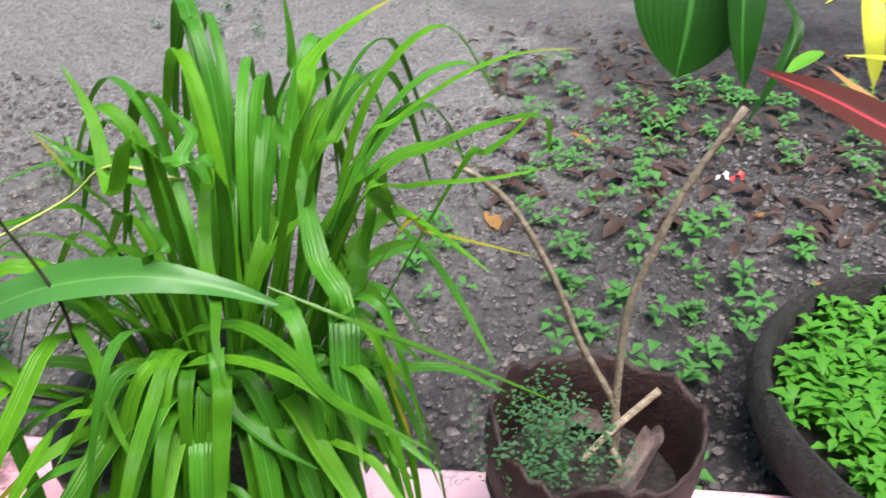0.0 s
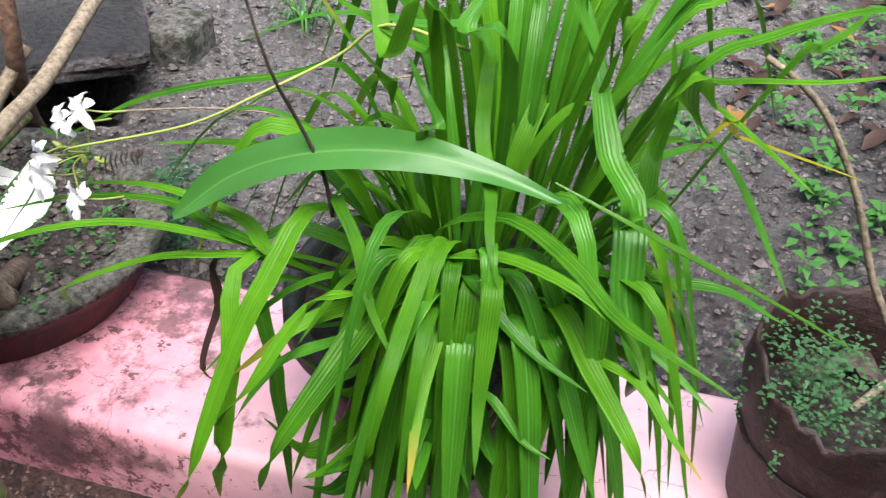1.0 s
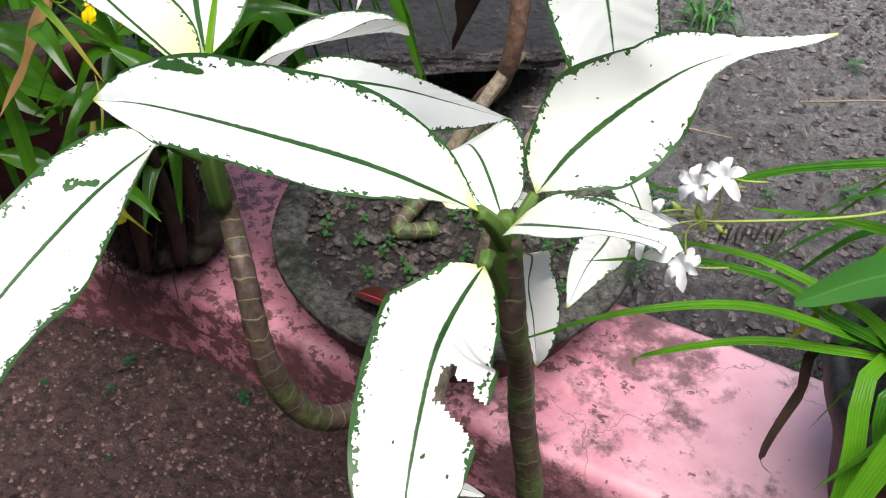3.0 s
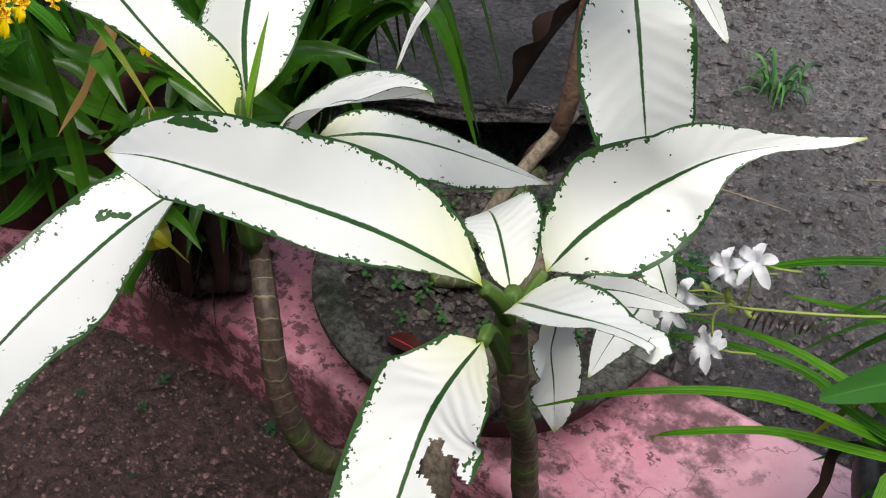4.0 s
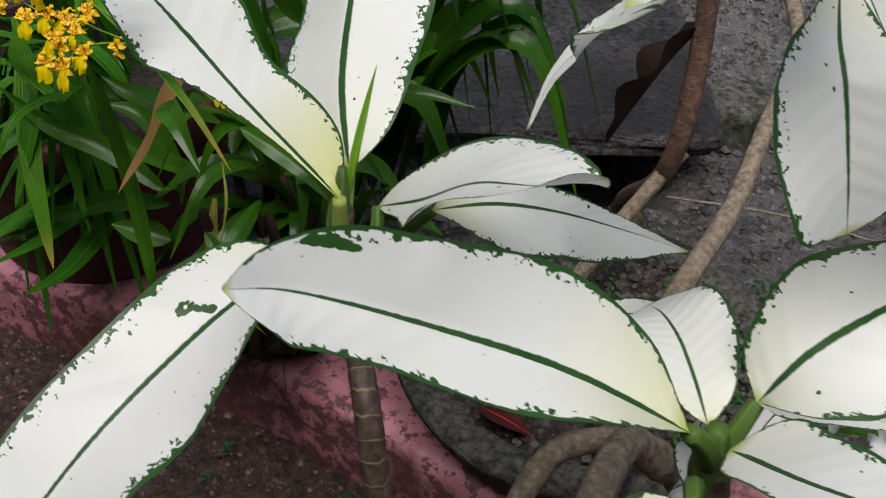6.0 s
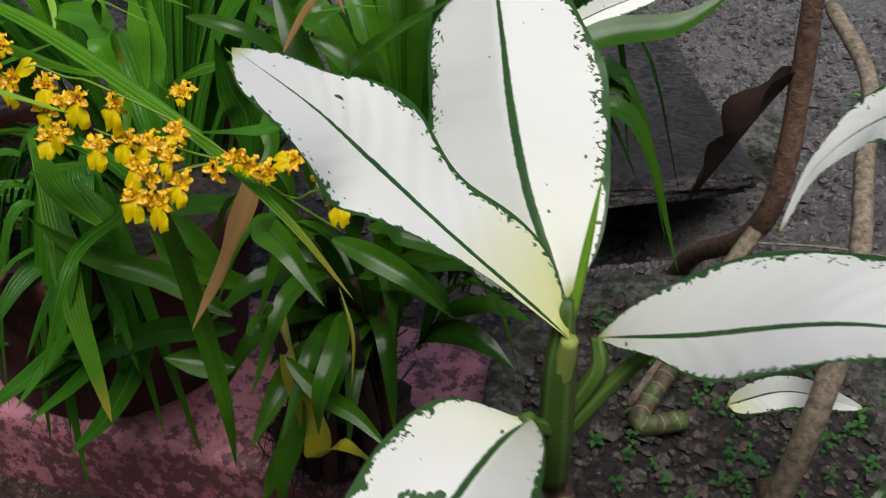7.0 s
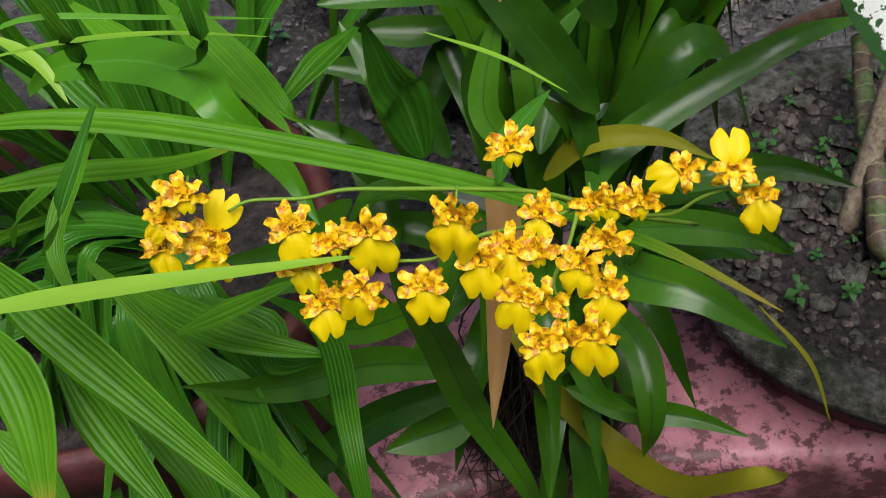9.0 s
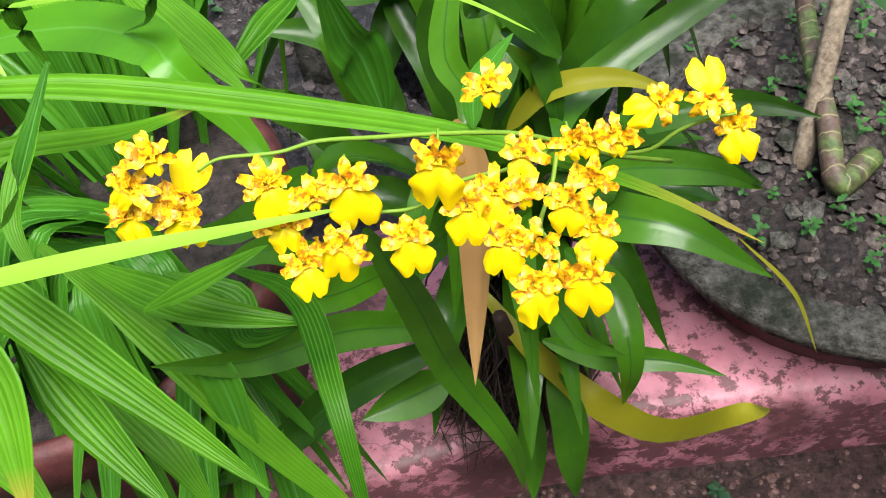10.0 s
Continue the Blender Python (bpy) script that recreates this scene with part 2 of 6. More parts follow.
litter_mat = leaf_material("leaf_litter", (0.018, 0.012, 0.011), (0.075, 0.04, 0.03), 0.0, 6.0, 0.55, 0.02, shine=(0.3, 0.15, 0.05))
creeper_mat = leaf_material("creeper_leaf", (0.012, 0.05, 0.02), (0.05, 0.13, 0.05), 0.0, 9.0, 0.5, 0.15)
sheath_mat = leaf_material("leaf_sheath", (0.05, 0.1, 0.02), (0.09, 0.16, 0.03), 0.3, 5.0, 0.45, 0.08)
stalk_mat = leaf_material("green_stalk", (0.16, 0.3, 0.03), (0.22, 0.36, 0.04), 0.0, 9.0, 0.4, 0.1)


def variegated(marks=(), yellow=0.06):
    """White leaf with a green midrib, speckled green margin and a few green flecks; marks: green blotches at (across, along, size); yellow: tint of the base."""
    m, nt, bsdf = material("white_variegated_leaf")
    uv = node(nt, "UVMap")
    sep = node(nt, "SeparateXYZ")
    nt.links.new(uv.outputs[0], sep.inputs[0])
    u, v = sep.outputs[0], sep.outputs[1]
    off = arith(nt, "MULTIPLY", arith(nt, "ABSOLUTE", arith(nt, "SUBTRACT", u, 0.5)), 2.0)
    grain = noise_fac(nt, 300.0, 2.0, 0.5, lo=0.0, hi=1.0)
    broad = noise_fac(nt, 55.0, 3.0, 0.5, lo=0.0, hi=1.0)
    wob = arith(nt, "ADD", arith(nt, "MULTIPLY", arith(nt, "SUBTRACT", grain, 0.5), 0.7), arith(nt, "MULTIPLY", arith(nt, "SUBTRACT", broad, 0.5), 0.42))
    edge = node(nt, "MapRange", **{"From Min": 0.93, "From Max": 0.945})
    nt.links.new(arith(nt, "ADD", off, wob), edge.inputs["Value"])
    rim = node(nt, "MapRange", **{"From Min": 0.93, "From Max": 0.945})
    nt.links.new(arith(nt, "ADD", off, arith(nt, "MULTIPLY", arith(nt, "SUBTRACT", broad, 0.5), 0.16)), rim.inputs["Value"])
    ribw = arith(nt, "SUBTRACT", 0.062, arith(nt, "MULTIPLY", v, 0.056))
    rib = node(nt, "MapRange", **{"From Min": 0.012, "From Max": -0.004})
    nt.links.new(arith(nt, "SUBTRACT", arith(nt, "ADD", off, arith(nt, "MULTIPLY", arith(nt, "SUBTRACT", grain, 0.5), 0.03)), ribw), rib.inputs["Value"])
    fleck = noise_fac(nt, 150.0, 1.0, 0.4, lo=0.77, hi=0.78)
    green = arith(nt, "MAXIMUM", arith(nt, "MAXIMUM", edge.outputs[0], rim.outputs[0]), arith(nt, "MAXIMUM", rib.outputs[0], fleck))
    for mu, mv, ru, rv in marks:
        du = arith(nt, "DIVIDE", arith(nt, "SUBTRACT", u, mu), ru)
        dv = arith(nt, "DIVIDE", arith(nt, "SUBTRACT", v, mv), rv)
        rr2 = arith(nt, "ADD", arith(nt, "MULTIPLY", du, du), arith(nt, "MULTIPLY", dv, dv))
        spot = node(nt, "MapRange", **{"From Min": 0.62, "From Max": 0.55})
        nt.links.new(arith(nt, "ADD", arith(nt, "MULTIPLY", rr2, 0.5), arith(nt, "MULTIPLY", noise_fac(nt, 190.0, 2.0, 0.5, lo=0.3, hi=0.7), 0.42)), spot.inputs["Value"])
        green = arith(nt, "MAXIMUM", green, spot.outputs[0])
    cream = noise_fac(nt, 12.0, 2.0, 0.5, lo=0.4, hi=0.8)
    white = mixed(nt, cream, (0.9, 0.91, 0.89), (0.86, 0.88, 0.82))
    base = node(nt, "MapRange", **{"From Min": 0.3, "From Max": 0.05})
    nt.links.new(v, base.inputs["Value"])
    info = node(nt, "ObjectInfo")
    white = mixed(nt, arith(nt, "MULTIPLY", base.outputs[0], arith(nt, "MULTIPLY_ADD", info.outputs["Random"], 0.5, yellow)), white, (0.74, 0.76, 0.2))
    ends = node(nt, "MapRange", **{"From Min": 0.458, "From Max": 0.5})
    nt.links.new(arith(nt, "ABSOLUTE", arith(nt, "SUBTRACT", v, 0.5)), ends.inputs["Value"])
    white = mixed(nt, ends.outputs[0], white, (0.42, 0.5, 0.05))
    gcol = mixed(nt, broad, (0.008, 0.055, 0.014), (0.045, 0.13, 0.02))
    c = mixed(nt, green, white, gcol)
    nt.links.new(c, bsdf.inputs["Base Color"])
    bsdf.inputs["Roughness"].default_value = 0.42
    # side veins slant from the midrib towards the tip
    veins = arith(nt, "SINE", arith(nt, "MULTIPLY", arith(nt, "ADD", arith(nt, "SUBTRACT", v, arith(nt, "MULTIPLY", off, 0.13)), arith(nt, "MULTIPLY", broad, 0.05)), 78.0))
    bumped(nt, bsdf, arith(nt, "ADD", veins, arith(nt, "MULTIPLY", noise_fac(nt, 18.0, 3.0, 0.5, lo=0.3, hi=0.7), 5.0)), 0.09, 0.0014)
    tr = node(nt, "BsdfTranslucent")
    nt.links.new(c, tr.inputs["Color"])
    mix = nt.nodes.new("ShaderNodeMixShader")
    mix.inputs[0].default_value = 0.25
    nt.links.new(bsdf.outputs[0], mix.inputs[1])
    nt.links.new(tr.outputs[0], mix.inputs[2])
    nt.links.new(mix.outputs[0], nt.nodes["Material Output"].inputs[0])
    return m


white_leaf_mat = variegated()
yellow_based_leaf_mat = variegated(yellow=0.7)
marked_leaf_mat = variegated(((0.925, 0.745, 0.05, 0.035), (0.905, 0.72, 0.045, 0.04), (0.88, 0.69, 0.04, 0.035), (0.85, 0.66, 0.03, 0.03)))
scrawled_leaf_mat = variegated([(0.7 + 0.036 * math.cos(k * 0.9), 0.372 + 0.013 * math.sin(k * 0.9), 0.022, 0.0095) for k in range(7)] + [(0.64, 0.356, 0.045, 0.009), (0.6, 0.346, 0.042, 0.009), (0.572, 0.335, 0.038, 0.013)])
bright_blade_mat = leaf_material("pale_green_blade", (0.2, 0.42, 0.03), (0.28, 0.5, 0.05), 0.0, 9.0, 0.35, 0.3)
leaf_stalk_mat = leaf_material("yellow_green_stalk", (0.24, 0.31, 0.07), (0.32, 0.39, 0.1), 0.0, 9.0, 0.45, 0.1)
yellow_petal_mat = leaf_material("yellow_lip", (0.86, 0.62, 0.001), (0.92, 0.72, 0.003), 0.0, 9.0, 0.45, 0.3, shine=(0.9, 0.7, 0.01))
white_petal_mat = leaf_material("white_petal", (0.82, 0.82, 0.86), (0.88, 0.88, 0.9), 0.0, 9.0, 0.45, 0.3, shine=(0.9, 0.9, 0.95))
red_leaf_mat = leaf_material("maroon_leaf", (0.05, 0.012, 0.012), (0.07, 0.02, 0.015), 0.0, 9.0, 0.45, 0.04, shine=(0.5, 0.05, 0.05), rib=(0.6, 0.03, 0.05), gloss=0.06)
lime_leaf_mat = leaf_material("yellow_green_leaf", (0.42, 0.48, 0.04), (0.55, 0.55, 0.06), 0.0, 9.0, 0.35, 0.3)
big_leaf_mat = leaf_material("broad_green_leaf", (0.008, 0.045, 0.005), (0.012, 0.06, 0.007), 0.08, 14.0, 0.3, 0.15, rib=(0.04, 0.16, 0.025))


def barred_petal():
    """Yellow petals barred and blotched with orange-brown."""
    m, nt, bsdf = material("barred_petal")
    n = noise_fac(nt, 420.0, 3.0, 0.6, lo=0.5, hi=0.58)
    c = mixed(nt, n, (0.84, 0.52, 0.004), (0.5, 0.19, 0.006))
    nt.links.new(c, bsdf.inputs["Base Color"])
    bsdf.inputs["Roughness"].default_value = 0.45
    return m


barred_mat = barred_petal()


def ringed_stem(lo, hi):
    """Green cane stem that browns in patches, with pale leaf scars ringing it."""
    m, nt, bsdf = material("ringed_stem")
    uv = node(nt, "UVMap")
    sep = node(nt, "SeparateXYZ")
    nt.links.new(uv.outputs[0], sep.inputs[0])
    wob = arith(nt, "MULTIPLY", noise_fac(nt, 40.0, 2.0, 0.5, lo=0.0, hi=1.0), 0.016)
    saw = arith(nt, "FRACT", arith(nt, "DIVIDE", arith(nt, "ADD", sep.outputs[1], wob), 0.017))
    ring = node(nt, "MapRange", **{"From Min": 0.12, "From Max": 0.05})
    nt.links.new(saw, ring.inputs["Value"])
    grain = noise_fac(nt, 110.0, 5.0, 0.6)
    c = mixed(nt, grain, (0.045, 0.075, 0.02), (0.13, 0.2, 0.05))
    c = mixed(nt, noise_fac(nt, 15.0, 7.0, 0.65, lo=lo, hi=hi), c, mixed(nt, grain, (0.05, 0.03, 0.022), (0.13, 0.085, 0.065)))
    c = mixed(nt, arith(nt, "MULTIPLY", ring.outputs[0], 0.6), c, (0.32, 0.3, 0.15))
    nt.links.new(c, bsdf.inputs["Base Color"])
    bsdf.inputs["Roughness"].default_value = 0.55
    bumped(nt, bsdf, arith(nt, "ADD", ring.outputs[0], grain), 0.4, 0.0015)
    return m


ringed_mat = ringed_stem(0.42, 0.52)
brown_ringed_mat = ringed_stem(0.3, 0.44)

# ---- builders ----
def part(name, bm, mat, parent=None, label="", smooth=True):
    me = bpy.data.meshes.new(name)
    bm.to_mesh(me)
    bm.free()
    me.materials.append(mat)
    if smooth:
        me.polygons.foreach_set("use_smooth", [True] * len(me.polygons))
    ob = new(name, me)
    ob.parent = parent
    if label:
        tagged(ob, label)
    return ob


def thing(name, at, label, category, group="", kind=""):
    ob = new(name)
    ob.location = at
    ob.empty_display_size = 0.05
    return tagged(ob, label, category, group, kind)


def local(parent, p):
    return Vector(p) - (parent.location if parent else Vector((0, 0, 0)))


def spline(pts, n):
    """n + 1 points of a smooth curve through pts."""
    pts = [Vector(p) for p in pts]
    ext = [2 * pts[0] - pts[1], *pts, 2 * pts[-1] - pts[-2]]
    out, spans = [], len(pts) - 1
    for k in range(n + 1):
        s = min(k / n * spans, spans - 1e-6)
        i = int(s)
        t = s - i
        a, b, c, d = ext[i:i + 4]
        out.append(0.5 * (2 * b + (c - a) * t + (2 * a - 5 * b + 4 * c - d) * t * t + (3 * b - a - 3 * c + d) * t ** 3))
    return out


def add_blade(bm, pts, width, n=16, across=4, fold=0.25, pleat=0.0, shape="strap", up=(0, 0, 1), roll=0.0, wave=0.0, seed=0):
    """A leaf along pts: width at its widest, fold the rise of the edges over the midrib, pleat the depth of the folds along it."""
    uvl = bm.loops.layers.uv.verify()
    path = spline(pts, n)
    rows = []
    up0 = Vector(up)
    for k, p in enumerate(path):
        v = k / n
        tan = (path[min(k + 1, n)] - path[max(k - 1, 0)]).normalized()
        side = tan.cross(up0)
        if side.length < 0.15:
            side = tan.cross(Vector((0.3, -1, 0.1)))
        side.normalize()
        nor = side.cross(tan).normalized()
        if roll:
            q = Matrix.Rotation(roll, 3, tan)
            side, nor = q @ side, q @ nor
        if shape == "strap":
            w = min(1.0, 0.22 + 2.4 * v) * min(1.0, (1 - v) ** 0.65 * 1.55)
        elif shape == "lance":
            w = math.sin(math.pi * min(1, v ** 0.75 * 0.97 + 0.03)) ** 0.85
        elif shape == "oval":
            w = (math.sin(math.pi * min(1.0, v ** 0.72)) ** 0.62) * (1 - 0.12 * v) if 0 < v < 1 else 0.0
        elif shape == "mid":
            w = math.sin(math.pi * min(1.0, v ** 1.15)) ** 0.7 if 0 < v < 1 else 0.0
        else:
            w = math.sin(math.pi * v) ** 0.5
        w = max(w, 0.02) * width / 2
        row = []
        for j in range(across + 1):
            u = 2 * j / across - 1
            h = abs(u) * w * fold + (pleat if j % 2 else -pleat) * min(1, 4 * v, 4 * (1 - v))
            h += wave * math.sin(v * 14 + seed + (2 if u > 0 else 0)) * u * u * w
            row.append(bm.verts.new(p + side * (u * w * math.cos(fold * 0.6)) + nor * h))
        rows.append(row)
    for k in range(n):
        for j in range(across):
            f = bm.faces.new((rows[k][j], rows[k][j + 1], rows[k + 1][j + 1], rows[k + 1][j]))
            for loop, (uu, vv) in zip(f.loops, ((j, k), (j + 1, k), (j + 1, k + 1), (j, k + 1))):
                loop[uvl].uv = (uu / across, vv / n)
    return bm


def blade(parent, pts, width, mat=None, name="leaf", label="", **opts):
    bm = bmesh.new()
    add_blade(bm, [local(parent, p) for p in pts], width, **opts)
    return part(name, bm, mat or grass_mat, parent, label)


def add_tube(bm, pts, radii, n=12, sides=8, rings=0.0):
    path = spline(pts, n)
    rows = []
    ref = Vector((0.31, 0.9, 0.2))
    for k, p in enumerate(path):
        tan = (path[min(k + 1, n)] - path[max(k - 1, 0)]).normalized()
        a = tan.cross(ref).normalized()
        b = tan.cross(a)
        s = k / n * (len(radii) - 1)
        i = min(int(s), len(radii) - 2)
        r = radii[i] + (radii[i + 1] - radii[i]) * (s - i)
        if rings and k % 3 == 0:
            r *= 1 + rings
        rows.append([bm.verts.new(p + (a * math.cos(6.28319 * j / sides) + b * math.sin(6.28319 * j / sides)) * r) for j in range(sides)])
    uvl = bm.loops.layers.uv.verify()
    run = [0.0]
    for a, b in zip(path, path[1:]):
        run.append(run[-1] + (b - a).length)
    for k in range(n):
        for j in range(sides):
            f = bm.faces.new((rows[k][j], rows[k][(j + 1) % sides], rows[k + 1][(j + 1) % sides], rows[k + 1][j]))
            for loop, (uu, vv) in zip(f.loops, ((j, k), (j + 1, k), (j + 1, k + 1), (j, k + 1))):
                loop[uvl].uv = (uu / sides, run[vv])
    bm.faces.new(rows[0][::-1])
    bm.faces.new(rows[-1])
    return bm


def tube(parent, pts, radii, mat, name="stem", label="", **opts):
    bm = bmesh.new()
    add_tube(bm, [local(parent, p) for p in pts], radii, **opts)
    return part(name, bm, mat, parent, label)


def add_lathe(bm, profile, sides=40, uneven=0.0, seed=0.0):
    """Turns (radius, height) round the z axis."""
    rows = []
    for r, z in profile:
        row = []
        for j in range(sides):
            a = 6.283185 * j / sides
            k = 1 + uneven * noise.noise(Vector((math.cos(a) * 1.7 + seed, math.sin(a) * 1.7, z * 9)))
            dz = uneven * 0.25 * noise.noise(Vector((math.cos(a) * 3 + seed, math.sin(a) * 3, 4.0)))
            row.append(bm.verts.new((r * k * math.cos(a), r * k * math.sin(a), z + dz * r)))
        rows.append(row)
    for k in range(len(rows) - 1):
        for j in range(sides):
            bm.faces.new((rows[k][j], rows[k][(j + 1) % sides], rows[k + 1][(j + 1) % sides], rows[k + 1][j]))
    return bm


# ---- setting ----
KERB_TOP, KERB_BACK, KERB_FRONT, FLOOR_Z, SOIL_Z = 0.028, 0.33, 0.048, -0.088, 0.0
def far_steps(lo, hi, step, reach):
    """Even steps from lo to hi, then ever longer ones out to the reach."""
    mid = list(np.arange(lo, hi, step))
    out, s = [], step
    a, b = lo, mid[-1]
    left, right = [], []
    while a > -reach:
        s *= 1.35
        a -= s
        left.append(a)
    s = step
    while b < reach:
        s *= 1.35
        b += s
        right.append(b)
    return left[::-1] + mid + right


def ground_sheet(name, xs, ys, height, mat):
    verts = [(x, y, height(x, y)) for y in ys for x in xs]
    w = len(xs)
    faces = [(j * w + i, j * w + i + 1, (j + 1) * w + i + 1, (j + 1) * w + i) for j in range(len(ys) - 1) for i in range(w - 1)]
    me = bpy.data.meshes.new(name)
    me.from_pydata(verts, [], faces)
    me.materials.append(mat)
    me.materials.append(gravel_mat)
    cols = len(xs) - 1
    me.polygons.foreach_set("material_index", [1 if ys[k // cols] < 0.19 else 0 for k in range(len(me.polygons))])
    me.polygons.foreach_set("use_smooth", [True] * len(me.polygons))
    return tagged(new(name, me), kind="structure")


def soil_height(x, y):
    if y < 0.19:
        return FLOOR_Z + 0.004 * noise.noise(Vector((x * 9, y * 9, 0))) + 0.0025 * noise.noise(Vector((x * 60, y * 60, 3)))
    h = SOIL_Z - 0.012 + 0.03 * noise.noise(Vector((x * 1.3, y * 1.3, 1))) + 0.014 * noise.noise(Vector((x * 9, y * 9, 2)))
    a, b = x + 1.02, y - 0.78
    u, v = a * 0.819 + b * 0.574, b * 0.819 - a * 0.574
    h -= 0.16 * min(1.0, max(0.0, (0.21 - abs(u)) / 0.06)) * min(1.0, max(0.0, (0.22 - abs(v)) / 0.05))
    return h + 0.012 * noise.noise(Vector((x * 34, y * 34, 5))) + 0.008 * noise.noise(Vector((x * 80, y * 80, 7)))


ground = ground_sheet("ground", far_steps(-2.4, 2.0, 0.014, 60), far_steps(-1.0, 2.6, 0.014, 60), soil_height, soil_mat)
tagged(ground, "damp grey-brown garden soil with small clods", "ground")


def bend(x):
    """The kerb swings out a little beyond the yellow orchid."""
    return -0.22 * max(0.0, -0.98 - x)


def kerb():
    bm = bmesh.new()
    n, x0, x1 = 120, -3.4, 2.6
    prof = [(KERB_FRONT, FLOOR_Z - 0.06), (KERB_FRONT, FLOOR_Z + 0.03), (KERB_FRONT + 0.001, KERB_TOP - 0.016), (KERB_FRONT + 0.006, KERB_TOP - 0.004), (KERB_FRONT + 0.02, KERB_TOP),
            (0.12, KERB_TOP + 0.001), (0.22, KERB_TOP - 0.001), (KERB_BACK - 0.016, KERB_TOP), (KERB_BACK - 0.004, KERB_TOP - 0.006), (KERB_BACK, KERB_TOP - 0.02), (KERB_BACK, FLOOR_Z - 0.06)]
    rows = []
    for i in range(n + 1):
        x = x0 + (x1 - x0) * i / n
        rows.append([bm.verts.new((x, y + bend(x) + 0.006 * noise.noise(Vector((x * 5, z * 20, 3))), z + 0.003 * noise.noise(Vector((x * 7, y * 20, 9))))) for y, z in prof])
    for i in range(n):
        for j in range(len(prof) - 1):
            bm.faces.new((rows[i][j], rows[i + 1][j], rows[i + 1][j + 1], rows[i][j + 1]))
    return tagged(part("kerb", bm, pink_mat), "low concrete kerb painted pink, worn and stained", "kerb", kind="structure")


kerb()

def pot(at, r_rim, r_base, height, label, mat, wall=0.014, bulge=0.0, uneven=0.02, soil_drop=0.035, rim_mat=None, ragged=0.0):
    ob = thing("plant_pot", at, label, "plant pot", "pots on the kerb")
    bm = bmesh.new()
    mid = (r_rim + r_base) / 2 + bulge
    add_lathe(bm, [(0.002, 0.0), (r_base, 0.0), (r_base + 0.004, 0.006), (mid * (1.0 if ragged else 0.97), height * 0.45), (r_rim * 0.985, height * 0.78), (r_rim * 0.985, height * 0.8)], 56, uneven, at[0] * 7)
    part("pot_body", bm, mat, ob)
    bm = bmesh.new()
    lip = r_rim * 0.99 if ragged else r_rim + 0.004
    add_lathe(bm, [(r_rim * 0.985, height * 0.8), (lip, height * 0.83), (lip, height * 0.96), (r_rim - wall * 0.4, height),
                   (r_rim - wall, height * 0.97), (r_rim - wall * 1.3, height * 0.75), (r_rim * 0.8, height * 0.4)], 56, uneven, at[0] * 7)
    if ragged:
        for v in bm.verts:
            if v.co.z > height * 0.9:
                a = math.atan2(v.co.y, v.co.x)
                v.co.z += ragged * (noise.noise(Vector((a * 3.1, 1.5, at[0]))) + 0.6 * noise.noise(Vector((a * 8.0, 3.5, at[0]))))
                k = 1 + 0.05 * noise.noise(Vector((a * 4.0, 7.5, v.co.z * 8)))
                v.co.x *= k
                v.co.y *= k
    part("rim", bm, rim_mat or mat, ob, "weathered rim")
    bm = bmesh.new()
    add_lathe(bm, [(r_rim - wall * 0.9, height - soil_drop), (r_rim * 0.85, height - soil_drop + 0.004), (r_rim * 0.6, height - soil_drop + 0.008), (r_rim * 0.35, height - soil_drop + 0.004), (0.001, height - soil_drop + 0.008)], 48, 0.06, at[1] * 5)
    for v in bm.verts:
        v.co.z += 0.006 * noise.noise(v.co * 60)
    part("potting_soil", bm, potting_mat, ob, "dark damp potting soil")
    return ob


grass_pot = pot((-0.04, 0.185, KERB_TOP), 0.165, 0.11, 0.2, "round maroon clay pot on the pink kerb, under drooping leaves", pot_mat, rim_mat=dark_mat)
right_pot = pot((0.410, 0.186, KERB_TOP), 0.125, 0.1, 0.222, "maroon pot with a ragged peeling rim on the pink kerb", old_pot_mat, wall=0.008, uneven=0.025, soil_drop=0.1, ragged=0.022)
white_pot = pot((-0.665, 0.25, KERB_TOP), 0.222, 0.185, 0.09, "wide maroon planter with a mossy grey rim on the kerb", pot_mat, wall=0.035, soil_drop=0.014, uneven=0.03, rim_mat=stone_mat)
left_pot = pot((-1.35, 0.135, KERB_TOP), 0.19, 0.15, 0.24, "round maroon clay pot on the kerb, hidden by striped leaves", pot_mat)


STATIONS = (0.0, 0.06, 0.18, 0.34, 0.5, 0.66, 0.82, 0.94, 1.0)


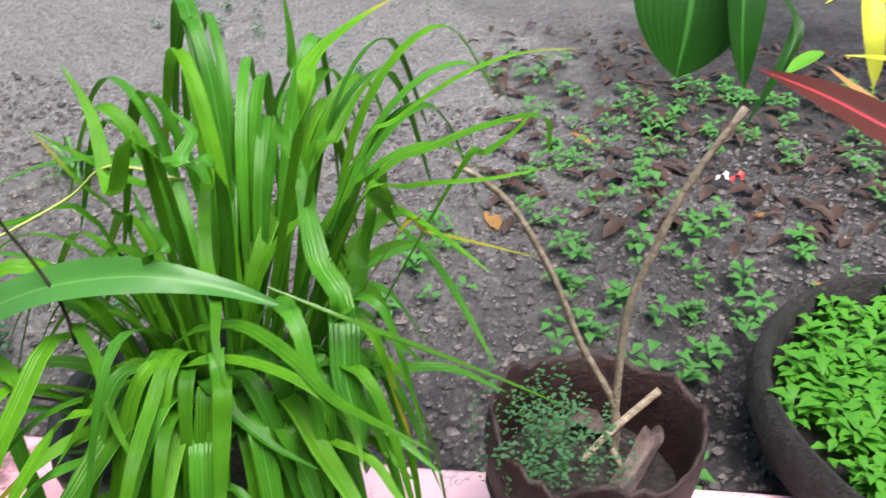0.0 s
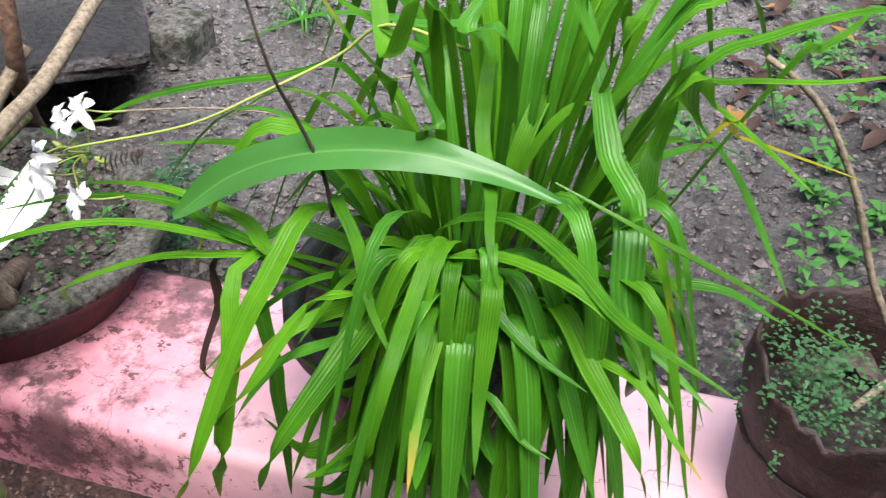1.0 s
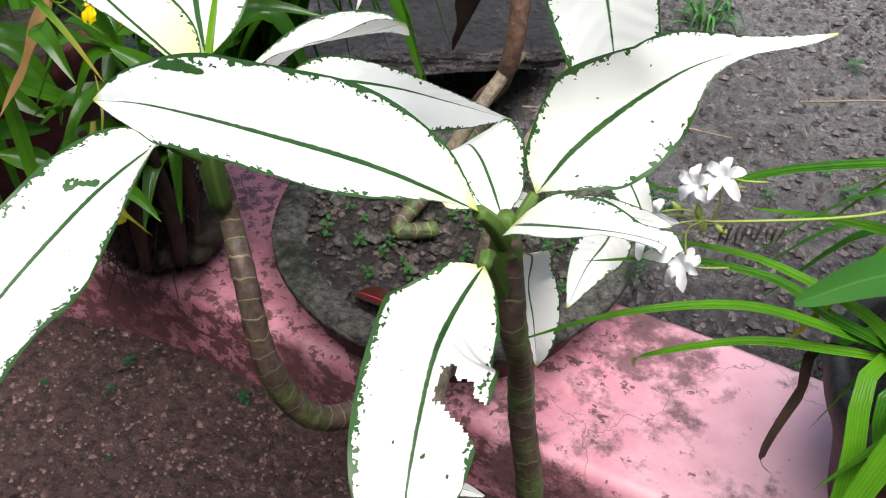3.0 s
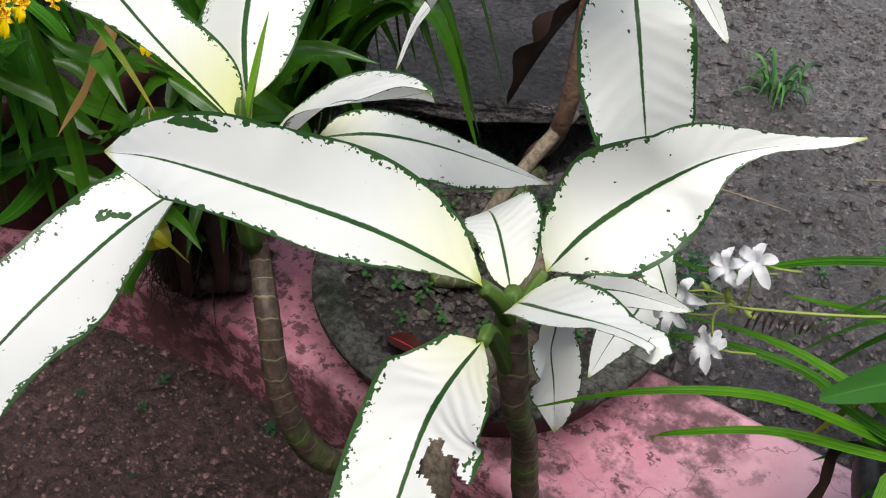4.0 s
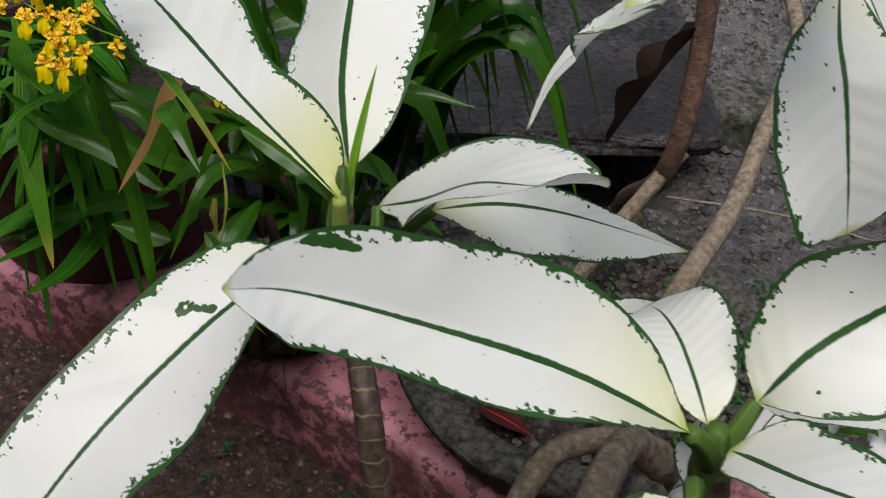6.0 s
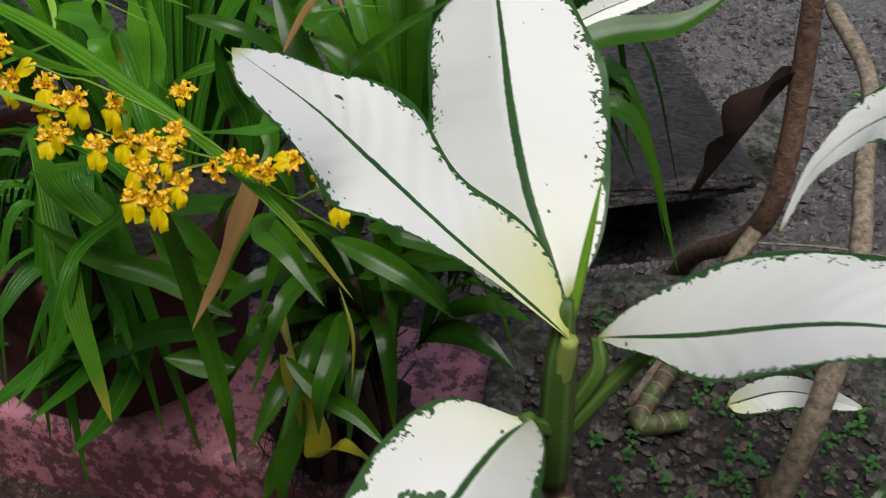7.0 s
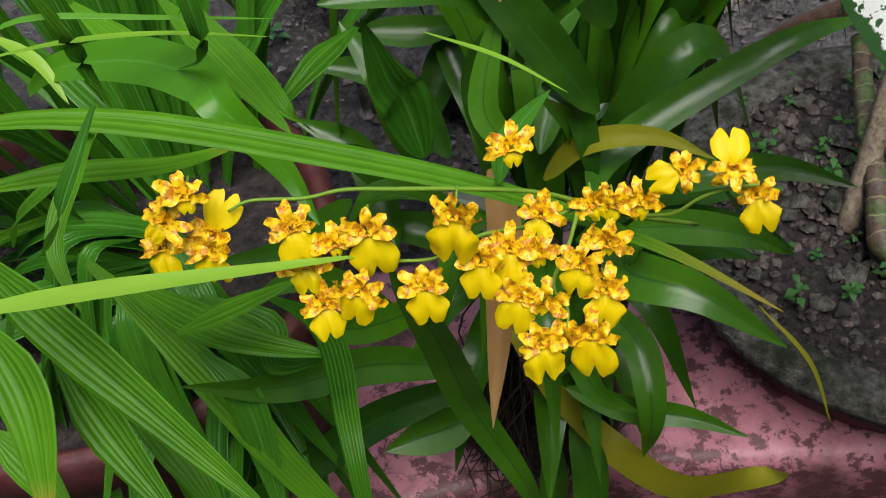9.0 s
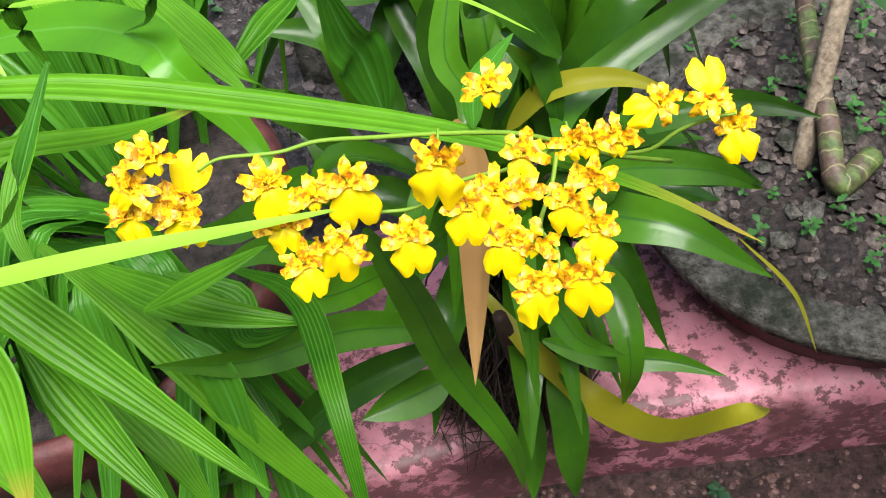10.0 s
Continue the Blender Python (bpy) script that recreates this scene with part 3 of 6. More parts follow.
def variegated_leaf(parent, pts, left, right, up, twist, fold, mat=None, torn=False, wave=0.05):
    """A broad leaf along pts: half widths to either side at the stations, twist about the midrib at base, middle and tip."""
    n, across = (150, 72) if torn else (48, 16)
    path = spline([local(parent, p) for p in pts], n)
    vs = np.arange(n + 1) / n
    wl, wr = (np.interp(vs, STATIONS, (0.0006, *w, 0.0006)) for w in (left, right))
    for w in (wl, wr):
        for k in range(3 * n // 24):
            w[1:-1] = (w[:-2] + 2 * w[1:-1] + w[2:]) / 4
    turn = np.interp(vs, (0, 0.5, 1), twist)
    bm = bmesh.new()
    uvl = bm.loops.layers.uv.verify()
    rows = []
    for k, p in enumerate(path):
        tan = (path[min(k + 1, n)] - path[max(k - 1, 0)]).normalized()
        side = tan.cross(Vector(up)).normalized()
        nor = side.cross(tan)
        c, q = math.cos(turn[k]), math.sin(turn[k])
        side, nor = side * c + nor * q, nor * c - side * q
        row = []
        for j in range(across + 1):
            u = 2 * j / across - 1
            w = float(wl[k] if u < 0 else wr[k])
            ripple = wave * w * u * u * math.sin(vs[k] * 15 + (2 if u > 0 else 0) + pts[0][0] * 40)
            quilt = 0.00022 * math.sin(math.pi * abs(u)) * math.sin((vs[k] - abs(u) * 0.16) * 84) * min(1, 6 * vs[k], 6 * (1 - vs[k]))
            row.append(bm.verts.new(p + side * (u * w) + nor * (abs(u) * w * fold + ripple + quilt)))
        rows.append(row)
    for k in range(n):
        for j in range(across):
            u, v = j / across, k / n
            if torn:
                rag = noise.noise(Vector((u * 8, v * 24, 2.0))) + 0.5 * noise.noise(Vector((u * 24, v * 70, 5.0)))
                if u < 0.4 + 0.06 * rag and abs(v - 0.535 - (0.38 - u) * 0.24) < 0.042 + 0.03 * rag:
                    continue
                if math.hypot((u - 0.33) / 0.05, (v - 0.49) / 0.03) + 0.5 * rag < 0.8:
                    continue
            f = bm.faces.new((rows[k][j], rows[k][j + 1], rows[k + 1][j + 1], rows[k + 1][j]))
            for loop, (uu, vv) in zip(f.loops, ((j, k), (j + 1, k), (j + 1, k + 1), (j, k + 1))):
                loop[uvl].uv = (uu / across, vv / n)
    return part("leaf", bm, mat or white_leaf_mat, parent)


def white_leaf(parent, pts, width, up, fold=0.15, wave=0.05):
    bm = bmesh.new()
    add_blade(bm, [local(parent, p) for p in pts], width, n=32, across=12, fold=fold, shape="oval", up=up, wave=wave, seed=pts[0][0] * 40)
    return part("leaf", bm, white_leaf_mat, parent)


def add_lip(bm, o, x, y, z, size, rnd):
    """A ruffled lip hanging along -y from o: narrow at the top, two round lobes with a notch below."""
    rows, cols = 8, 12
    grid = []
    for i in range(rows + 1):
        v = i / rows
        w = size * (0.12 + 0.46 * min(1.0, v / 0.55)) * (1 - 0.12 * max(0.0, v - 0.7) / 0.3)
        row = []
        for j in range(cols + 1):
            u = 2 * j / cols - 1
            ln = size * (1.14 - 0.28 * abs(u) ** 3 - 0.32 * math.exp(-(u / 0.17) ** 2) + 0.035 * math.sin(9 * u + rnd * 20))
            h = size * (0.1 * math.sin(3.1416 * v) - 0.16 * v * v - 0.12 * u * u * v + 0.06 * v * math.sin(8 * u + rnd * 9) + 0.05 * abs(u) * math.sin(9 * v + rnd * 7))
            row.append(bm.verts.new(o + x * (u * w * (1 + 0.05 * math.sin(11 * v + rnd * 5))) - y * (v * ln) + z * h))
        grid.append(row)
    for i in range(rows):
        for j in range(cols):
            bm.faces.new((grid[i][j], grid[i][j + 1], grid[i + 1][j + 1], grid[i + 1][j]))


flower_rng = random.Random(11)


def yellow_flower(parent, at, turn, lip=1.0, size=0.0145):
    """Small curled barred petals over a broad yellow lip, facing out from the kerb and up."""
    r = flower_rng
    o = local(parent, at)
    z = Vector((0.05 + r.uniform(-0.3, 0.3), -0.75, 0.7 + r.uniform(-0.3, 0.3))).normalized()
    down = (Vector((0, 0, -1)) + z * z.z).normalized()
    y = Matrix.Rotation(radians(turn), 3, z) @ -down
    x = y.cross(z).normalized()
    bm = bmesh.new()
    for k, a in enumerate((90, 35, 145, -8, 188)):
        d = x * math.cos(radians(a + r.uniform(-9, 9))) + y * math.sin(radians(a))
        ln = size * r.uniform(0.62, 0.85)
        add_blade(bm, [o + d * ln * 0.08, o + d * ln * 0.55 + z * ln * 0.3, o + d * ln * 0.95 + z * ln * r.uniform(-0.35, 0.45)], size * r.uniform(0.3, 0.42), n=8, across=4, fold=r.uniform(0.1, 0.4), shape="round", up=z, wave=0.7, seed=k + r.random() * 9, roll=r.uniform(-0.4, 0.4))
    for a in (60, 120):
        d = x * math.cos(radians(a)) + z * math.sin(radians(a))
        add_blade(bm, [o, o + d * size * 0.12, o + d * size * 0.22 - y * size * 0.08], size * 0.16, n=4, across=2, fold=0.8, shape="round", up=y)
    flower = part("flower", bm, barred_mat, parent, "small flower with orange-brown barred petals")
    bm = bmesh.new()
    add_lip(bm, o - y * size * 0.02, x, y, z, size * lip, r.random())
    part("lip", bm, yellow_petal_mat, flower, "bright yellow two-lobed lip")
    bm = bmesh.new()
    for k in range(5):
        c = o - y * size * 0.08 + z * size * 0.08 + x * size * 0.06 * (k - 2)
        add_tube(bm, [c, c + z * size * 0.05, c + z * size * 0.09 - y * size * 0.03], [size * 0.045, size * 0.04, size * 0.015], 3, 5)
    part("crest", bm, barred_mat, flower, "warty orange-brown crest")
    back = o - z * size * 0.9 + Vector((0, 0, size * 0.7))
    bm = bmesh.new()
    add_tube(bm, [o, (o + back) / 2, back], [0.0006, 0.0005], 4, 5)
    part("pedicel", bm, stalk_mat, flower)
    return flower


def white_flower(parent, at, turn, size=0.0145):
    """Nodding white orchid flower: three sepals, two broad petals and a short lip."""
    r = flower_rng
    o = local(parent, at)
    z = Vector((-0.35 + r.uniform(-0.3, 0.3), -0.75, 0.4 + r.uniform(-0.3, 0.3))).normalized()
    y = Matrix.Rotation(radians(turn), 3, z) @ (Vector((0, 0, 1)) - z * z.z).normalized()
    x = y.cross(z).normalized()
    bm = bmesh.new()
    for k, a in enumerate((90, 28, 152, 218, 322)):
        d = x * math.cos(radians(a)) + y * math.sin(radians(a))
        ln = size * r.uniform(0.95, 1.25)
        add_blade(bm, [o, o + d * ln * 0.5 + z * ln * 0.28, o + d * ln + z * ln * r.uniform(-0.2, 0.4) - Vector((0, 0, ln * 0.2))], size * r.uniform(0.45, 0.58), n=8, across=4, fold=0.25, shape="round", up=z, wave=0.25, seed=k, roll=r.uniform(-0.3, 0.3))
    flower = part("flower", bm, white_petal_mat, parent, "white orchid flower with broad drooping petals")
    bm = bmesh.new()
    add_lip(bm, o, x, y, z, size * 0.8, r.random())
    part("lip", bm, white_petal_mat, flower)
    back = o - z * size * 0.6 + Vector((size * 1.6, 0.01, size * 0.1))
    bm = bmesh.new()
    add_tube(bm, [o, (o + back) / 2 - Vector((0, 0, 0.002)), back], [0.0009, 0.0012], 4, 5)
    part("pedicel", bm, leaf_stalk_mat, flower)
    return flower


def clump(plant, centre, count, lengths, rises, widths, spread, seed, mat, lean=(0.0, 0.0), arc=(0.0, 6.283), **opts):
    """Arching filler leaves of a clump, fanned round its crown."""
    r = random.Random(seed)
    for k in range(count):
        a = r.uniform(*arc)
        ln, rise = r.uniform(*lengths), r.uniform(*rises)
        d = Vector((math.cos(a) + lean[0], math.sin(a) + lean[1], 0))
        b = Vector(centre) + Vector((math.cos(a), math.sin(a), 0)) * r.uniform(0, spread)
        bend = Vector((-d.y, d.x, 0)) * r.uniform(-0.12, 0.12) * ln
        blade(plant, [b, b + d * ln * 0.25 + Vector((0, 0, rise * 0.75)), b + d * ln * 0.65 + bend * 0.5 + Vector((0, 0, rise)), b + d * ln + bend + Vector((0, 0, rise * r.uniform(0.1, 0.8)))],
              r.uniform(*widths), r.choice(mat), roll=r.uniform(-0.5, 0.5), **opts)


grass = thing("striped_leaf_plant", (-0.03, 0.17, 0.22), "clump of long striped bright green arching leaves in a pot", "plant")
clump(grass, (0.0, 0.15, 0.2), 56, (0.12, 0.28), (0.1, 0.27), (0.013, 0.022), 0.09, 3, [grass_mat, grass_mat, smooth_mat], pleat=0.0006)
clump(grass, (0.02, 0.2, 0.25), 26, (0.15, 0.3), (0.25, 0.38), (0.014, 0.023), 0.08, 5, [grass_mat, smooth_mat], pleat=0.0006, arc=(0.3, 2.9))
clump(grass, (0.0, 0.05, 0.28), 22, (0.05, 0.11), (-0.1, 0.02), (0.016, 0.024), 0.1, 8, [grass_mat, smooth_mat], pleat=0.0006, arc=(3.3, 6.1))


def drooping(plant, crown, count, reach, fall, widths, arc, seed, mats):
    """Leaves that rise a little from the crown and hang straight down to fine points."""
    r = random.Random(seed)
    for k in range(count):
        a = r.uniform(*arc)
        d = Vector((math.cos(a), math.sin(a), 0))
        ln, drop = r.uniform(*reach), r.uniform(*fall)
        b = Vector(crown) + d * r.uniform(0.0, 0.05) + Vector((0, 0, r.uniform(-0.05, 0.02)))
        sway = Vector((-d.y, d.x, 0)) * r.uniform(-0.02, 0.02)
        blade(plant, [b, b + d * ln * 0.4 + Vector((0, 0, 0.02)), b + d * ln * 0.75 + sway + Vector((0, 0, -drop * 0.35)), b + d * ln + sway * 2 + Vector((0, 0, -drop))],
              r.uniform(*widths), r.choice(mats), pleat=0.0004, across=8, n=18)


drooping(grass, (0.02, 0.05, 0.38), 30, (0.09, 0.16), (0.14, 0.3), (0.015, 0.023), (3.9, 5.9), 12, [grass_mat, smooth_mat, smooth_mat])
drooping(grass, (0.08, 0.08, 0.36), 22, (0.08, 0.14), (0.14, 0.28), (0.016, 0.024), (4.6, 6.4), 14, [smooth_mat, smooth_mat, grass_mat])

# ---- striped clump in the middle pot: the leaves that stand out ----
blade(grass, [(0.047, 0.172, 0.215), (0.140, 0.047, 0.445), (0.115, 0.075, 0.495), (0.094, 0.128, 0.530), (0.070, 0.190, 0.572)], 0.0239, smooth_mat, n=20)
blade(grass, [(0.054, 0.186, 0.215), (0.140, 0.081, 0.425), (0.148, 0.126, 0.468), (0.155, 0.143, 0.511), (0.146, 0.166, 0.561)], 0.0179, pleat=0.0005, across=8, n=20)
blade(grass, [(0.056, 0.185, 0.215), (0.154, 0.078, 0.575), (0.168, 0.138, 0.514), (0.226, 0.149, 0.445), (0.287, 0.105, 0.368)], 0.0209, smooth_mat, n=20)
blade(grass, [(0.027, 0.153, 0.215), (0.152, 0.070, 0.557), (0.214, 0.113, 0.598), (0.308, 0.178, 0.608), (0.328, 0.247, 0.535)], 0.0132, pleat=0.0005, across=8, n=20)
blade(grass, [(0.062, 0.165, 0.215), (0.147, 0.088, 0.538), (0.191, 0.112, 0.556), (0.266, 0.127, 0.563), (0.330, 0.149, 0.572)], 0.0113, pleat=0.0005, across=8, n=20)
blade(grass, [(0.086, 0.128, 0.215), (0.233, 0.148, 0.550), (0.259, 0.183, 0.561), (0.287, 0.217, 0.571), (0.307, 0.254, 0.581)], 0.0102, pleat=0.0005, across=8, n=20)
blade(grass, [(0.054, 0.137, 0.215), (0.185, 0.080, 0.521), (0.210, 0.114, 0.509), (0.260, 0.129, 0.493), (0.322, 0.133, 0.479)], 0.0081, yellow_leaf_mat, n=20)
blade(grass, [(0.048, 0.160, 0.215), (0.154, 0.058, 0.563), (0.183, 0.085, 0.549), (0.232, 0.085, 0.519), (0.273, 0.070, 0.497)], 0.0136, pleat=0.0005, across=8, n=20)
blade(grass, [(-0.025, 0.135, 0.215), (-0.017, 0.046, 0.400), (0.042, 0.035, 0.444), (0.100, -0.004, 0.446), (0.146, -0.047, 0.436), (0.184, -0.076, 0.439), (0.236, -0.097, 0.430)], 0.0171, pleat=0.0005, across=8, n=20)
blade(grass, [(-0.009, 0.184, 0.215), (-0.001, 0.017, 0.400), (0.050, -0.001, 0.432), (0.114, -0.033, 0.441), (0.162, -0.054, 0.418), (0.179, -0.087, 0.397)], 0.0146, pleat=0.0005, across=8, n=20)
blade(grass, [(0.008, 0.131, 0.215), (-0.010, 0.032, 0.410), (-0.042, -0.026, 0.376), (-0.067, -0.085, 0.342), (-0.095, -0.133, 0.294), (-0.120, -0.113, 0.214)], 0.0269, pleat=0.0005, across=8, n=20)
blade(grass, [(0.011, 0.130, 0.215), (-0.003, 0.021, 0.417), (-0.009, -0.047, 0.408), (-0.009, -0.108, 0.386), (-0.015, -0.134, 0.327), (-0.023, -0.112, 0.256)], 0.0133, pleat=0.0005, across=8, n=20)
blade(grass, [(0.006, 0.129, 0.215), (0.003, 0.026, 0.403), (0.008, -0.028, 0.373), (0.011, -0.087, 0.343), (0.020, -0.146, 0.305)], 0.0180, pleat=0.0005, across=8, n=20)
blade(grass, [(-0.007, 0.181, 0.215), (0.044, -0.005, 0.416), (0.053, -0.053, 0.393), (0.057, -0.083, 0.352), (0.066, -0.124, 0.319)], 0.0166, pleat=0.0005, across=8, n=20)
blade(grass, [(-0.047, 0.135, 0.215), (-0.118, 0.060, 0.399), (-0.145, -0.017, 0.367), (-0.165, -0.069, 0.302), (-0.182, -0.120, 0.219), (-0.221, -0.089, 0.128)], 0.0219, pleat=0.0005, across=8, n=20)
blade(grass, [(-0.034, 0.181, 0.215), (-0.178, 0.035, 0.349), (-0.173, -0.043, 0.283), (-0.168, -0.088, 0.207), (-0.198, -0.047, 0.123), (-0.219, -0.014, 0.042)], 0.0182, pleat=0.0005, across=8, n=20)
blade(grass, [(-0.027, 0.187, 0.215), (-0.063, -0.036, 0.392), (-0.102, -0.039, 0.365), (-0.133, -0.085, 0.313), (-0.168, -0.079, 0.254), (-0.191, -0.059, 0.186)], 0.0145, pleat=0.0005, across=8, n=20)
blade(grass, [(-0.023, 0.167, 0.215), (-0.081, -0.025, 0.324), (-0.123, -0.053, 0.308), (-0.158, -0.069, 0.249), (-0.185, -0.049, 0.188)], 0.0140, smooth_mat, n=20)
blade(grass, [(-0.044, 0.186, 0.215), (-0.107, 0.066, 0.408), (-0.072, 0.005, 0.410), (-0.044, -0.043, 0.388), (-0.007, -0.086, 0.370)], 0.0120, pleat=0.0005, across=8, n=20)
blade(grass, [(0.009, 0.188, 0.215), (0.003, 0.135, 0.524), (0.009, 0.084, 0.489), (0.030, 0.034, 0.465), (0.041, -0.010, 0.448), (0.066, -0.044, 0.406)], 0.0126, grass_mat, n=20)
blade(grass, [(-0.016, 0.141, 0.215), (-0.107, 0.129, 0.483), (-0.191, 0.130, 0.477), (-0.295, 0.086, 0.460), (-0.378, 0.075, 0.410), (-0.450, 0.126, 0.374)], 0.0136, pleat=0.0005, across=8, n=20)
blade(grass, [(-0.054, 0.132, 0.215), (-0.160, 0.065, 0.327), (-0.223, 0.034, 0.359), (-0.296, -0.010, 0.388), (-0.378, -0.059, 0.379), (-0.460, -0.079, 0.317)], 0.0130, pleat=0.0005, across=8, n=20)
blade(grass, [(-0.065, 0.125, 0.215), (-0.169, 0.046, 0.346), (-0.229, 0.052, 0.356), (-0.279, 0.067, 0.361), (-0.356, 0.052, 0.360), (-0.433, 0.022, 0.345)], 0.0147, pleat=0.0005, across=8, n=20)
blade(grass, [(-0.054, 0.162, 0.215), (-0.152, 0.035, 0.349), (-0.204, 0.067, 0.358), (-0.298, 0.081, 0.365), (-0.395, 0.078, 0.349)], 0.0159, pleat=0.0005, across=8, n=20)
blade(grass, [(-0.069, 0.167, 0.215), (-0.165, 0.054, 0.331), (-0.221, 0.032, 0.339), (-0.285, 0.018, 0.327), (-0.358, -0.008, 0.292), (-0.369, 0.034, 0.229)], 0.0117, pleat=0.0005, across=8, n=20)
blade(grass, [(-0.039, 0.142, 0.215), (-0.107, 0.142, 0.400), (-0.178, 0.132, 0.400), (-0.248, 0.125, 0.399), (-0.324, 0.121, 0.383)], 0.0183, pleat=0.0005, across=8, n=20)
blade(grass, [(-0.051, 0.154, 0.215), (-0.214, 0.059, 0.321), (-0.226, 0.042, 0.264), (-0.235, 0.013, 0.207), (-0.219, 0.027, 0.171)], 0.0100, litter_mat, n=20)
blade(grass, [(0.032, 0.154, 0.215), (0.130, -0.001, 0.349), (0.177, -0.019, 0.345), (0.207, -0.045, 0.325), (0.237, -0.064, 0.304)], 0.0118, pleat=0.0005, across=8, n=20)
blade(grass, [(0.036, 0.124, 0.215), (0.092, 0.010, 0.386), (0.135, -0.036, 0.367), (0.179, -0.084, 0.340), (0.198, -0.079, 0.284)], 0.0205, pleat=0.0005, across=8, n=20)
blade(grass, [(0.058, 0.122, 0.215), (0.131, 0.069, 0.442), (0.151, 0.012, 0.403), (0.171, -0.008, 0.348), (0.169, 0.020, 0.291)], 0.0279, smooth_mat, n=20)
blade(grass, [(0.019, 0.179, 0.215), (0.029, -0.034, 0.332), (0.063, -0.049, 0.322), (0.093, -0.066, 0.302), (0.119, -0.071, 0.294)], 0.0110, smooth_mat, n=20)
blade(grass, [(-0.013, 0.175, 0.215), (0.020, 0.008, 0.400), (0.054, -0.018, 0.386), (0.094, -0.039, 0.370), (0.137, -0.057, 0.364)], 0.0134, smooth_mat, n=20)
blade(grass, [(-0.035, 0.160, 0.215), (-0.098, 0.180, 0.442), (-0.095, 0.151, 0.483), (-0.120, 0.133, 0.523), (-0.157, 0.125, 0.580)], 0.0209, pleat=0.0005, across=8, n=20)
blade(grass, [(-0.018, 0.123, 0.215), (0.004, 0.129, 0.526), (-0.068, 0.144, 0.544), (-0.160, 0.167, 0.527), (-0.244, 0.157, 0.488)], 0.0168, smooth_mat, n=20)
blade(grass, [(0.016, 0.187, 0.215), (0.097, 0.146, 0.488), (0.062, 0.162, 0.586), (0.080, 0.155, 0.651), (0.074, 0.155, 0.719)], 0.0142, smooth_mat, n=20)
blade(grass, [(0.019, 0.173, 0.215), (0.103, 0.064, 0.622), (0.105, 0.108, 0.669), (0.133, 0.159, 0.689), (0.166, 0.205, 0.702)], 0.0156, pleat=0.0005, across=8, n=20)
blade(grass, [(0.049, 0.186, 0.215), (0.105, 0.115, 0.559), (0.118, 0.150, 0.580), (0.134, 0.178, 0.610), (0.159, 0.202, 0.641)], 0.0143, pleat=0.0005, across=8, n=20)
blade(grass, [(0.035, 0.145, 0.215), (0.137, 0.140, 0.556), (0.177, 0.153, 0.604), (0.234, 0.168, 0.646), (0.286, 0.194, 0.661), (0.344, 0.219, 0.662)], 0.0095, pleat=0.0005, across=8, n=20)
blade(grass, [(0.008, 0.174, 0.215), (0.023, 0.100, 0.548), (-0.015, 0.109, 0.563), (-0.012, 0.141, 0.581), (-0.039, 0.163, 0.594)], 0.0183, smooth_mat, n=20)
blade(grass, [(-0.027, 0.172, 0.215), (-0.037, 0.075, 0.593), (-0.075, 0.097, 0.534), (-0.112, 0.158, 0.584), (-0.150, 0.192, 0.621)], 0.0185, pleat=0.0005, across=8, n=20)
blade(grass, [(0.006, 0.180, 0.215), (-0.021, 0.069, 0.584), (-0.042, 0.103, 0.542), (-0.111, 0.131, 0.552), (-0.175, 0.154, 0.568)], 0.0138, pleat=0.0005, across=8, n=20)
blade(grass, [(-0.028, 0.186, 0.215), (-0.033, 0.054, 0.483), (-0.025, 0.072, 0.493), (-0.042, 0.083, 0.518), (-0.065, 0.115, 0.531)], 0.0129, smooth_mat, n=20)
blade(grass, [(-0.057, 0.144, 0.215), (-0.135, 0.036, 0.271), (-0.106, 0.033, 0.316), (-0.096, 0.027, 0.362), (-0.075, 0.031, 0.408)], 0.0111, smooth_mat, n=20)
blade(grass, [(0.032, 0.184, 0.215), (0.091, -0.001, 0.365), (0.118, -0.026, 0.330), (0.139, -0.052, 0.296), (0.160, -0.074, 0.260)], 0.0203, smooth_mat, n=20)
blade(grass, [(-0.015, 0.185, 0.215), (-0.027, -0.017, 0.270), (-0.031, -0.037, 0.244), (-0.043, -0.058, 0.221), (-0.054, -0.080, 0.198)], 0.0181, pleat=0.0005, across=8, n=20)
blade(grass, [(0.007, 0.142, 0.215), (0.016, -0.030, 0.334), (0.039, -0.049, 0.300), (0.038, -0.058, 0.267), (0.055, -0.071, 0.230)], 0.0143, smooth_mat, n=20)
blade(grass, [(-0.056, 0.132, 0.215), (-0.161, 0.023, 0.334), (-0.150, -0.002, 0.241), (-0.142, -0.006, 0.151), (-0.142, -0.002, 0.061)], 0.0165, smooth_mat, n=20)
blade(grass, [(-0.258, 0.036, 0.370), (-0.201, 0.047, 0.422), (-0.128, 0.042, 0.464), (-0.046, 0.044, 0.482), (0.028, 0.043, 0.479), (0.102, 0.031, 0.468)], 0.0390, sheen_mat, shape="lance", fold=0.22, wave=0.2, n=30, across=6, up=(-0.05, -0.62, 0.78))
blade(grass, [(0.080, 0.024, 0.494), (0.164, 0.024, 0.459), (0.236, 0.053, 0.410), (0.301, 0.089, 0.359), (0.369, 0.115, 0.312)], 0.0111, orchid_leaf_mat, fold=0.6, n=20)
